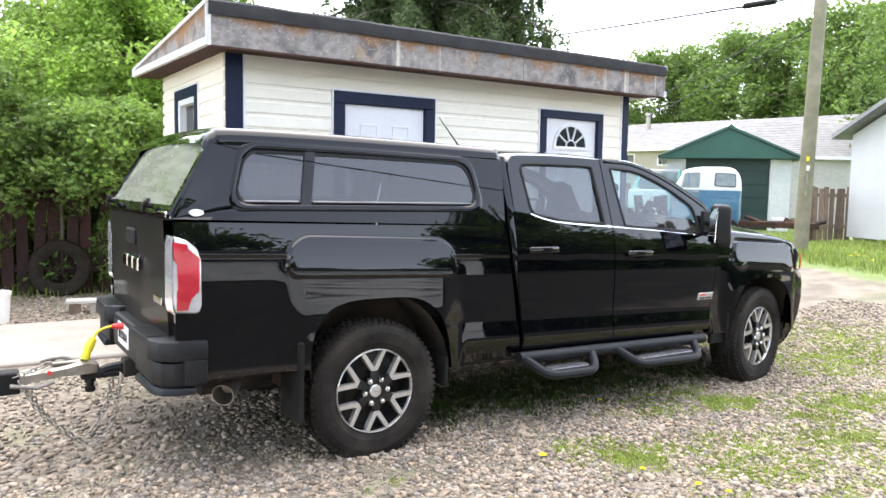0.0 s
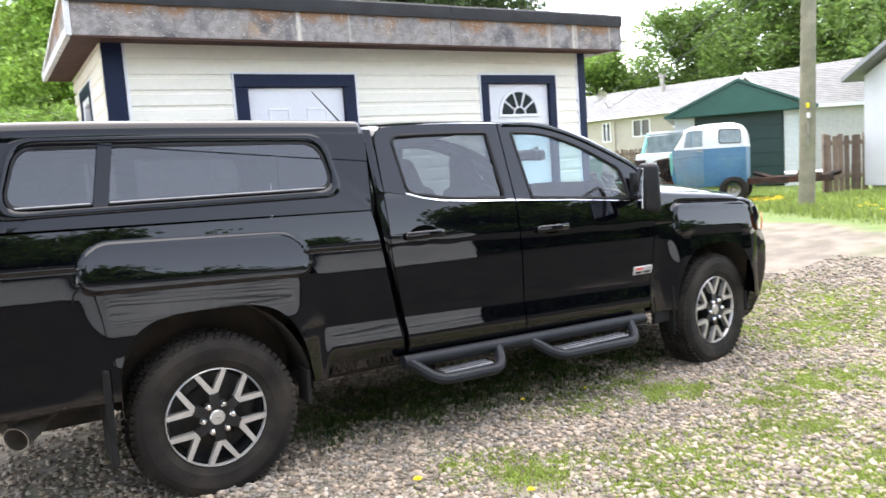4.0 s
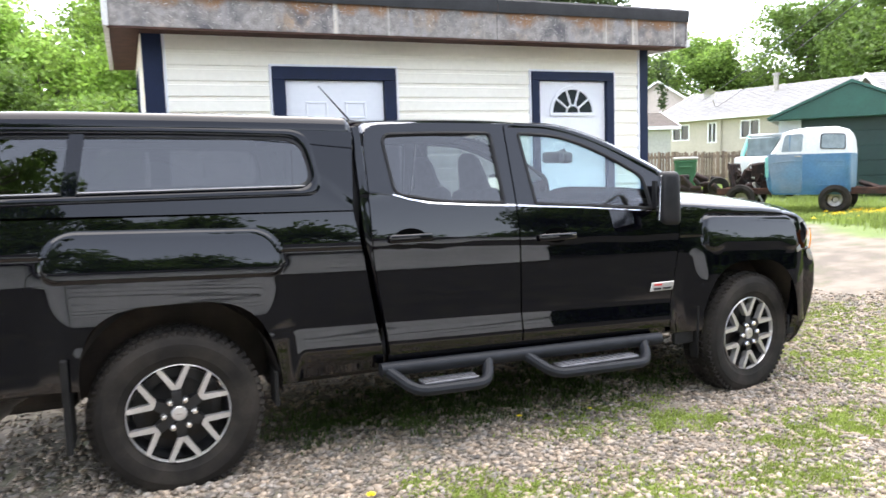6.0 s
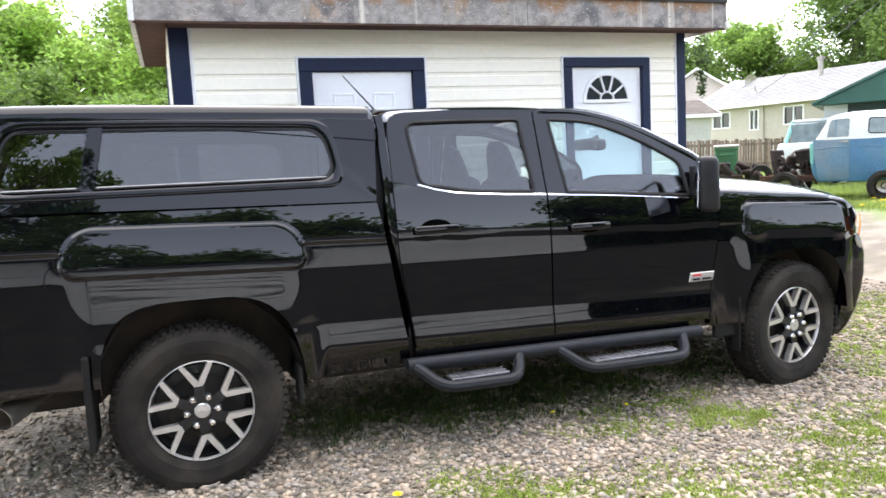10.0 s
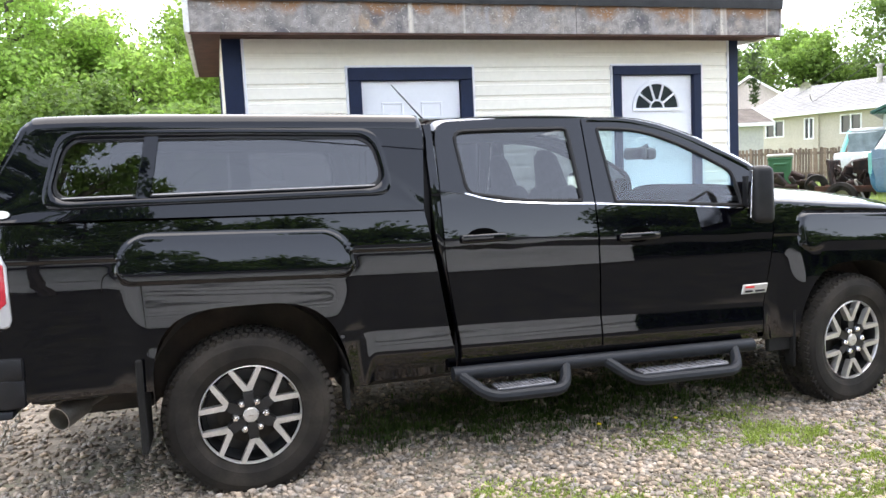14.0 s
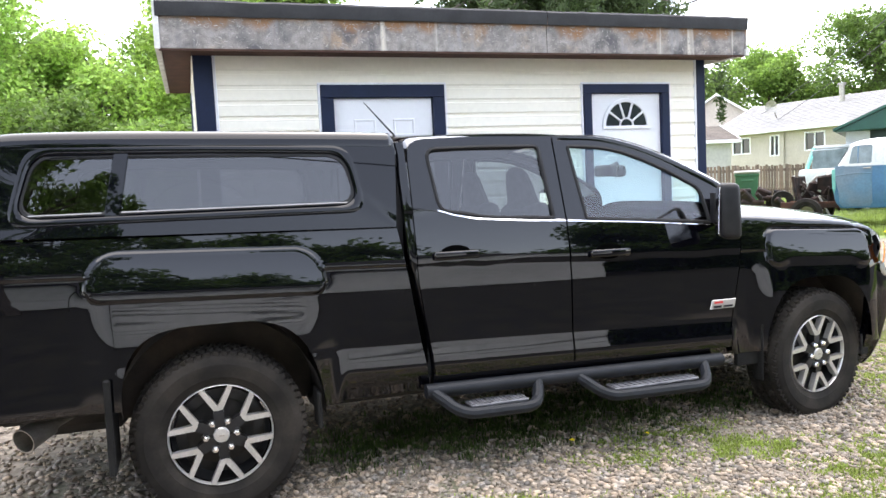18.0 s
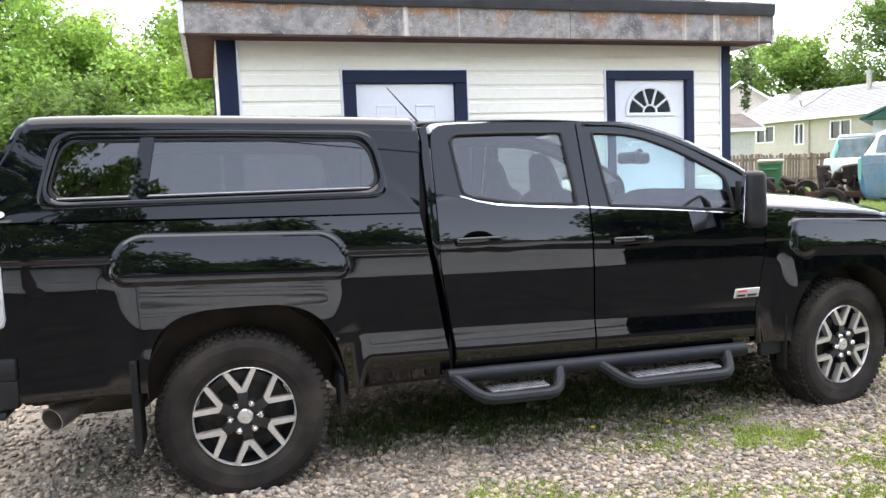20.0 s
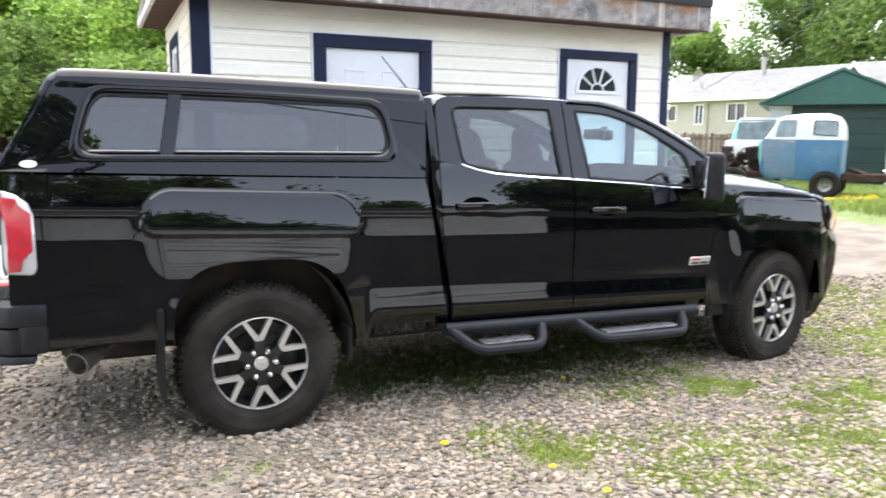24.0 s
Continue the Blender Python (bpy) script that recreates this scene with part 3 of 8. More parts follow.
    for lo, hi, mm in (((y0, z1 - 0.1), (y1, z1), NAVY), ((y0, z0), (y1, z0 + 0.1), NAVY), ((y0, z0 + 0.1), (y0 + 0.1, z1 - 0.1), NAVY), ((y1 - 0.1, z0 + 0.1), (y1, z1 - 0.1), NAVY),
                       ((y0 + 0.1, z1 - 0.16), (y1 - 0.1, z1 - 0.1), WHITEPAINT), ((y0 + 0.1, z0 + 0.1), (y1 - 0.1, z0 + 0.16), WHITEPAINT), ((y0 + 0.1, z0 + 0.16), (y0 + 0.16, z1 - 0.16), WHITEPAINT), ((y1 - 0.16, z0 + 0.16), (y1 - 0.1, z1 - 0.16), WHITEPAINT)):
        boxed("window_frame", (X - (0.035 if mm is NAVY else 0.02), lo[0], lo[1]), (X + 0.06, hi[0], hi[1]), mm, win)
    for lo, hi in (((y0 - 0.024, z0 - 0.024), (y0, z1 + 0.024)), ((y1, z0 - 0.024), (y1 + 0.024, z1 + 0.024)), ((y0, z1), (y1, z1 + 0.024)), ((y0, z0 - 0.024), (y1, z0))):
        boxed("casing_strip", (X - 0.028, lo[0], lo[1]), (X - 0.002, hi[0], hi[1]), WHITEPAINT, shed)
    # roof: low slope, boarded fascia in front, sloped side boards
    FX0, FX1, FY, BY = -0.2, 5.2, 2.5, 5.42
    bm = bmesh.new()
    prism(bm, [(FY + 0.03, 2.96), (BY, 2.755), (BY, 2.715), (FY + 0.03, 2.70)], -FX1 + 0.01, -FX0 - 0.01)
    bm.transform(pose(0, 0, 0, 0, 0, 90))
    for v in bm.verts:
        v.co.x = -v.co.x if v.co.x < 0 else v.co.x
    part("roof_deck", bm, SOFFIT, shed, "bare brown soffit boards")
    bm = bmesh.new()
    n = 54
    for i in range(2):
        xa, xb = ((FX0 - 0.012, 3.045), (3.05, FX1 + 0.012))[i]
        rows = []
        for k in range(n + 1):
            x = xa + (xb - xa) * k / n
            w = 0.006 * noise.noise((x * 3, i, 0)) + 0.004 * noise.noise((x * 11, 3, 0))
            rows.append([(x, FY + 0.02, 2.885 + w), (x, FY - 0.022, 2.88 + w), (x, FY - 0.03, 2.93), (x, FY - 0.028 + w, 2.985 + w), (x, FY - 0.005, 3.005 + w), (x, FY + 0.08, 3.0 + w), (x, BY, 2.795)])
        grid(bm, rows)
    part("roofing_sheet", bm, ROOFING, shed, "dark roll roofing folded over the edge", True)
    for xa, xb in ((FX0, 3.045), (3.05, FX1)):
        fb = boxed("fascia_board", (xa, FY, 2.64), (xb, FY + 0.022, 2.9), OSB, shed, 0.002, "weathered grey strand board with rusty stains")
        rng = random.Random(int(xa * 10) + 5)
        bm = bmesh.new()
        for k in range(int(260 * (xb - xa))):
            x, z, s, an = rng.uniform(xa + 0.03, xb - 0.03), rng.uniform(2.65, 2.87), rng.uniform(0.005, 0.016), rng.uniform(-0.9, 0.9) + (math.pi / 2 if rng.random() < 0.2 else 0)
            w = rng.uniform(0.0015, 0.004)
            d = Vector((math.cos(an), 0, math.sin(an)))
            q = Vector((-d.z, 0, d.x))
            o = Vector((x, FY - 0.0012 - 0.0008 * rng.random(), z))
            bm.faces.new([bm.verts.new(o + d * s * u + q * w * v) for u, v in ((-1, -0.6), (0.9, -1), (1, 0.7), (-0.8, 1))])
        ob = part("wood_strand", bm, STRAND, fb)
        ob["kind"] = "stuff"
    boxed("drip_strip", (FX0, FY + 0.004, 2.625), (FX1, FY + 0.03, 2.64), SOFFIT, shed, 0)
    # side fascia: triangular board and white trim
    for X in (FX0, FX1):
        bm = bmesh.new()
        prism(bm, [(FY - 0.01, 2.70), (FY - 0.01, 2.97), (5.39, 2.755), (5.39, 2.735)], X - 0.012, X + 0.012)
        for v in bm.verts:
            v.co = Vector((v.co.y, v.co.x, v.co.z))
        part("gable_board", bm, OSB, shed, "grey strand board infill")
        for za, zb, hh in ((2.635, 2.7, 0.065), (2.965, 2.755, 0.035)):
            bm = bmesh.new()
            o = -0.018 if X < 1 else 0.018
            prism(bm, [(FY - 0.02, za), (FY - 0.02, za + hh), (5.43, zb + hh), (5.43, zb)], X + min(o, 0) - 0.01, X + max(o, 0) + 0.01)
            for v in bm.verts:
                v.co = Vector((v.co.y, v.co.x, v.co.z))
            part("rake_trim", bm, WHITETRIM, shed, "weathered white trim board")
    # boards under the overhangs
    for k in range(7):
        ya = FY + 0.03 + 0.4 * k
        boxed("soffit_board", (FX0 + 0.015, ya, 2.655 + 0.005 * k), (SX0 - 0.014, ya + 0.385, 2.672 + 0.005 * k), SOFFIT, shed, 0.002)
    for k in range(2):
        boxed("soffit_board", (SX0 - 0.01, FY + 0.03 + 0.16 * k, 2.65), (FX1 - 0.015, FY + 0.182 + 0.16 * k, 2.664), SOFFIT, shed, 0.002)
    boxed("corner_cap", (FX0 - 0.03, FY - 0.018, 2.635), (FX0 + 0.012, FY - 0.002, 2.99), WHITETRIM, shed)


build_shed()


# ---- fences, pole, far houses and old vehicles ----
def picket_run(a, b, n, w, h, mat, label, base=0.0, gap=0.0, seed=1, thick=0.02):
    """A board fence from a to b: posts behind, two rails, single boards."""
    rng = random.Random(seed)
    a, b = Vector((*a, 0)), Vector((*b, 0))
    d = (b - a).normalized()
    L = (b - a).length
    ang = math.atan2(d.y, d.x)
    f = thing("fence", label, "fence", m=pose(a.x, a.y, base, 0, 0, math.degrees(ang)))
    bm = bmesh.new()
    box(bm, (-w / 2, 0, 0), (w / 2, thick, h), 0.004)
    mesh = None
    for k in range(n):
        x = L * (k + 0.5) / n + rng.uniform(-gap, gap)
        if mesh is None:
            o = part("board", bm, mat, f)
            mesh = o.data
        else:
            o = new("board", mesh)
            o.parent = f
        o.matrix_local = pose(x, rng.uniform(0, 0.006), -rng.uniform(0, 0.07), rng.uniform(-1, 1), rng.uniform(-1.6, 1.6), 0)
    for z in (0.3, h * 0.8):
        boxed("rail", (0, thick + 0.008, z), (L, thick + 0.045, z + 0.09), mat, f)
    k = max(2, int(L / 2.4) + 1)
    for i in range(k):
        x = L * i / (k - 1)
        boxed("post", (x - 0.045, thick + 0.047, -0.1), (x + 0.045, thick + 0.137, h), mat, f)
    return f


picket_run((-8.5, 9.0), (0.2, 7.25), 46, 0.14, 1.62, REDFENCE, "dark red stained board fence overgrown by bushes", seed=2, gap=0.012)
picket_run((13.2, 16.8), (21.6, 18.2), 60, 0.1, 1.25, GREYFENCE, "weathered brown picket fence", base=0.72, seed=3)
picket_run((15.25, 6.5), (16.0, 6.02), 7, 0.11, 1.3, GREYFENCE, "weathered brown picket fence beside the pole", base=0.5, seed=4)


def gable_house(name, label, m, L, W, eave, ridge, wall, roofmat, over=0.4, windows=(), lap=0.18, gable_wall=None):
    """A house with its long front along x at y = 0, ridge along x."""
    h = thing(name, label, "house", m=m)
    t = 0.15
    ops = sorted(windows)
    x = 0.0
    for wx, wz, ww, wh in ops:
        boxed("wall_section", (x, 0, -0.3), (wx, t, eave), wall, h, 0)
        boxed("wall_section", (wx, 0, -0.3), (wx + ww, t, wz), wall, h, 0)
        boxed("wall_section", (wx, 0, wz + wh), (wx + ww, t, eave), wall, h, 0)
        x = wx + ww
    boxed("wall_section", (x, 0, -0.3), (L, t, eave), wall, h, 0)
    for xx in (0, L - t):
        bm = bmesh.new()
        a = [bm.verts.new(p) for p in ((xx, t, -0.3), (xx, W, -0.3), (xx, W, eave), (xx, W / 2, ridge - 0.12), (xx, t, eave))]
        b = [bm.verts.new((v.co.x + t, v.co.y, v.co.z)) for v in a]
        bm.faces.new(a), bm.faces.new(b[::-1])
        for i in range(5):
            bm.faces.new((a[i], b[i], b[(i + 1) % 5], a[(i + 1) % 5]))
        part("gable_wall", bm, gable_wall or wall, h)
    boxed("back_wall", (t, W - t, -0.3), (L - t, W, eave), wall, h, 0)
    slope = (ridge - eave) / (W / 2)
    for s in (0, 1):
        bm = bmesh.new()
        n = int(math.hypot(W / 2 + over, ridge - eave + slope * over) / lap)
        line = []
        for k in range(n):
            for u, dz in ((k / n, 0.05), ((k + 1) / n, 0.03)):
                y = -over + (W / 2 + over) * u
                line.append((W - y if s else y, eave + slope * y + dz))
        line = [(line[0][0], line[0][1] - 0.06)] + line
        grid(bm, [[(x, y, z) for y, z in line] for x in (-over, L * 0.3, L * 0.65, L + over)])
        part("roof", bm, roofmat, h)
    boxed("eave_board", (-over, -over - 0.02, eave - slope * over - 0.1), (L + over, -over, eave - slope * over + 0.03), WHITEPAINT, h, 0)
    boxed("soffit", (-over, -over, eave - slope * over - 0.1), (L + over, 0, eave - slope * over - 0.08), WHITEPAINT, h, 0)
    for xx in (-over - 0.02, L + over):
        bm = bmesh.new()
        for s in (0, 1):
            ya, za, yb, zb = -over, eave - slope * over, W / 2, ridge
            if s:
                ya, yb = W + over, W / 2
            a = [bm.verts.new((xx, y, z)) for y, z in ((ya, za - 0.1), (yb, zb - 0.1), (yb, zb + 0.06), (ya, za + 0.06))]
            b = [bm.verts.new((xx + 0.025, v.co.y, v.co.z)) for v in a]
            bm.faces.new(a), bm.faces.new(b[::-1])
            for i in range(4):
                bm.faces.new((a[i], b[i], b[(i + 1) % 4], a[(i + 1) % 4]))
        part("rake_board", bm, WHITEPAINT, h)
    for wx, wz, ww, wh in ops:
        w = boxed("window", (wx, 0.07, wz), (wx + ww, 0.08, wz + wh), DARKGLASS, h, 0)
        for lo, hi in (((wx - 0.06, wz - 0.06), (wx + ww + 0.06, wz)), ((wx - 0.06, wz + wh), (wx + ww + 0.06, wz + wh + 0.06)), ((wx - 0.06, wz), (wx, wz + wh)), ((wx + ww, wz), (wx + ww + 0.06, wz + wh)), ((wx + ww / 2 - 0.025, wz), (wx + ww / 2 + 0.025, wz + wh))):
            boxed("window_frame", (lo[0], -0.02, lo[1]), (hi[0], 0.06, hi[1]), WHITEPAINT, w, 0)
    return h


def place(az, d, ex=0.0, ey=-3.63):
    """Ground point at a bearing and distance from the middle of the path."""
    return ex + d * math.sin(radians(az)), ey + d * math.cos(radians(az))


# long bungalow behind the lane
hx0, hy0 = place(38.9, 44)
hx1, hy1 = place(58.5, 36.5)
HL = math.hypot(hx1 - hx0, hy1 - hy0)
HA = math.degrees(math.atan2(hy1 - hy0, hx1 - hx0))
bung = gable_house("bungalow", "beige stucco bungalow with pale shingled roof", pose(hx0, hy0, 0.8, 0, 0, HA), HL, 7.0, 3.3, 4.75, HOUSEWALL, SHINGLE, 0.5,
                   ((0.75, 2.05, 1.0, 0.75), (3.0, 1.85, 0.42, 0.95), (4.9, 2.0, 0.95, 0.8), (7.3, 2.3, 0.45, 0.4)), lap=0.22)
bm = bmesh.new()
tube(bm, [(5.2, 2.6, 4.2), (5.2, 2.6, 5.2)], 0.13, 10)
tube(bm, [(5.2, 2.6, 5.2), (5.2, 2.6, 5.3)], 0.2, 10)
part("chimney", bm, STEEL, bung, smooth=True)
bm = bmesh.new()
revolve(bm, [(0.0, 0.12), (0.2, 0.08), (0.36, 0.0)], 20, (2.6, 0.6, 4.35))
tube(bm, [(2.6, 0.8, 4.3), (2.6, 1.1, 3.75)], 0.03, 6)
part("satellite_dish", bm, STEEL, bung, smooth=True)
bm = bmesh.new()
tube(bm, [(3.75, -0.08, 0.2), (3.75, -0.08, 3.2)], 0.05, 8)
part("downpipe", bm, HOUSEWALL, bung, smooth=True)
# pink gabled house farther off and a low outbuilding
gable_house("house", "pale pink sided house with white trim", pose(*place(36.3, 66), 0.8, 0, 0, -130), 10, 5.8, 4.65, 6.6, PINKWALL, SHINGLE, 0.3)
gable_house("outbuilding", "low white outbuilding with grey roof", pose(*place(36.4, 33), 0.75, 0, 0, -18), 1.9, 4, 2.45, 3.1, PALESIDING, BROWNSHINGLE, 0.3)


# green gabled garage facing the yard
def garage():
    gx, gy = place(51.05, 24.0)
    g = thing("garage", "small garage with dark green door and green gable", "garage", m=pose(gx, gy, 0.62, 0, 0, -50.9))
    W = 1.9
    bm = bmesh.new()
    for lo, hi in (((-1.85, 0, -0.2), (-1.27, 0.15, 2.1)), ((1.25, 0, -0.2), (1.85, 0.15, 2.1))):
        box(bm, lo, hi)
    box(bm, (-1.85, 0.15, -0.2), (-1.7, 6, 2.1)), box(bm, (1.7, 0.15, -0.2), (1.85, 6, 2.1)), box(bm, (-1.7, 5.85, -0.2), (1.7, 6, 2.1))
    part("wall", bm, OLDWHITE, g)
    for k in range(11):
        boxed("siding_board", (1.27, -0.016, 0.05 + 0.19 * k), (1.86, -0.002, 0.225 + 0.19 * k), OLDWHITE, g, 0.003)
    d = boxed("garage_door", (-1.26, 0.06, -0.1), (1.24, 0.09, 2.08), GREENDOOR, g, 0, "dark green panelled garage door")
    for k in range(5):
        boxed("door_panel", (-1.25, 0.045, 0.02 + 0.42 * k), (1.23, 0.062, 0.41 + 0.42 * k), GREENDOOR, d, 0.006)
    bm = bmesh.new()
    prism(bm, [(-2.05, 2.08), (2.05, 2.08), (0.0, 2.99)], -0.42, -0.37)
    part("gable", bm, GREENPAINT, g, "dark green gable board")
    bm = bmesh.new()
    box(bm, (-2.1, -0.37, 2.06), (2.1, 0.15, 2.1))
    part("soffit", bm, GREENPAINT, g)
    for s in (-1, 1):
        bm = bmesh.new()
        prism(bm, [(s * 2.14, 2.08), (0.0, 3.02), (0.0, 3.09), (s * 2.14, 2.14)], -0.47, 6.2)
        part("roof", bm, SHINGLE, g)
        bm = bmesh.new()
        prism(bm, [(s * 2.12, 2.07), (0.0, 3.0), (0.0, 3.08), (s * 2.12, 2.135)], -0.485, -0.472)
        part("rake_trim", bm, GREENPAINT, g)


garage()
# pale roofed house right of the garage
gable_house("house", "white sided house with pale shingled roof", pose(*place(54.5, 29), 0.7, 0, 0, -32), 9, 6, 2.5, 3.9, PALESIDING, SHINGLE, 0.35)


# white shed at the lane
def white_shed():
    s = thing("storage_shed", "plain white storage shed with grey eave on blocks", "shed", m=pose(15.75, 5.95, 0.5, 0, 0, -114.5))
    bm = bmesh.new()
    a = [(0, 0.12), (6, 0.12), (6, 2.62), (3, 3.7), (0, 2.5)]
    prism(bm, a, 0, 4.0)
    part("wall", bm, SHADEDWHITE, s, "smooth white wall")
    for x0, z0, x1, z1 in ((-0.35, 2.42, 3, 3.78), (6.35, 2.42, 3, 3.78)):
        bm = bmesh.new()
        q = [(x0, -0.3, z0), (x1, -0.3, z1), (x1, 4.3, z1), (x0, 4.3, z0)]
        v = [bm.verts.new(p) for p in q] + [bm.verts.new((p[0], p[1], p[2] + 0.1)) for p in q]
        for f in ((0, 1, 2, 3), (7, 6, 5, 4), (0, 4, 5, 1), (1, 5, 6, 2), (2, 6, 7, 3), (3, 7, 4, 0)):
            bm.faces.new([v[i] for i in f])
        part("roof", bm, GREYMETAL, s, "grey metal roof")
    for x in (0.1, 2.0, 4.0, 5.7):
        boxed("block", (x, 0.1, -0.1), (x + 0.3, 0.5, 0.12), CONCRETE, s)


white_shed()


# ---- utility pole and wires ----
pole = thing("utility_pole", "weathered wooden utility pole leaning a little", "utility pole", m=pose(11.0, 4.2, 0.45, 0.5, 1.4, 0))
bm = bmesh.new()
rows = []
for k in range(31):
    z = -0.3 + 8.3 * k / 30
    r = 0.132 - 0.005 * z
    rows.append([((r + 0.004 * noise.noise((math.cos(a) * 3, math.sin(a) * 3, z * 2))) * math.cos(a), (r + 0.004 * noise.noise((math.cos(a) * 5, math.sin(a) * 5, z))) * math.sin(a), z) for a in [2 * math.pi * i / 20 for i in range(20)]])
grid(bm, rows, True)
part("pole_shaft", bm, POLEWOOD, pole, smooth=True)
boxed("tag_plate", (-0.135, -0.1, 1.72), (-0.1, -0.06, 1.8), YELLOW, pole, 0.002, "small yellow tag")
boxed("tag_plate", (-0.13, -0.11, 1.55), (-0.09, -0.07, 1.64), WHITEPLATE, pole, 0.002, "small white tag")
bm = bmesh.new()
tube(bm, [(-0.13, -0.1, 1.5), (-0.135, -0.1, 1.1)], 0.012, 6)
part("ground_strap", bm, STEEL, pole)


def cable(name, a, b, sag, r, label):
    bm = bmesh.new()
    a, b = Vector(a), Vector(b)
    tube(bm, [a.lerp(b, k / 24) - Vector((0, 0, sag * 4 * (k / 24) * (1 - k / 24))) for k in range(25)], r, 6)
    ob = part(name, bm, CABLEBLACK, None, smooth=True)
    return tagged(ob, label, "cable")


cable("overhead_cable", (11.3, 4.2, 5.2), (6.0, 30, 6.2), 0.3, 0.02, "black overhead cable from the wooden pole")
bm = bmesh.new()
tube(bm, [(11.12, 5.05, 5.2), (11.0, 5.65, 5.2)], 0.06, 8)
tagged(part("cable_splice", bm, CABLEBLACK, None, smooth=True), "black splice case on the overhead cable", "splice case")
cable("overhead_cable", (11.1, 4.3, 4.9), (*place(41.5, 44), 4.9), 0.15, 0.011, "thin black cable to a far roof")
cable("overhead_cable", (11.15, 4.25, 4.6), (*place(42.5, 43.5), 4.5), 0.12, 0.011, "thin black cable to a far roof")


# ---- old blue cab on its rusty chassis ----
CABW = 1.6
CAB_REAR = [(0.42, -0.33), (0.6, -0.37), (1.28, -0.38), (1.55, -0.345), (1.7, -0.28), (1.8, -0.15), (1.86, 0.1)]
CAB_FRONT = [(0.42, 1.4), (0.55, 1.5), (0.9, 1.56), (1.16, 1.57), (1.28, 1.46), (1.5, 1.32), (1.76, 1.17), (1.82, 1.02), (1.86, 0.75)]
CAB_HALF = [(0.42, 0.75), (0.6, 0.79), (0.95, 0.8), (1.28, 0.785), (1.55, 0.735), (1.72, 0.69), (1.8, 0.6), (1.86, 0.3)]
CAB_Z = lambda a, c, n: [a + (c - a) * k / n for k in range(n + 1)]


def cab_loop(z, r=0.17):
    x0, x1, h = lerp_line(CAB_REAR, z) * 0.68, lerp_line(CAB_FRONT, z) * 0.91, lerp_line(CAB_HALF, z)
    r = min(r, h * 0.9)
    return [(x, CABW / 2 + y, z) for x, y in rpoly([(x0, -h, r), (x1, -h, r * 0.7), (x1, h, r * 0.7), (x0, h, r)], 6, 8)]


def cab_side_y(z):
    return CABW / 2 - lerp_line(CAB_HALF, z)


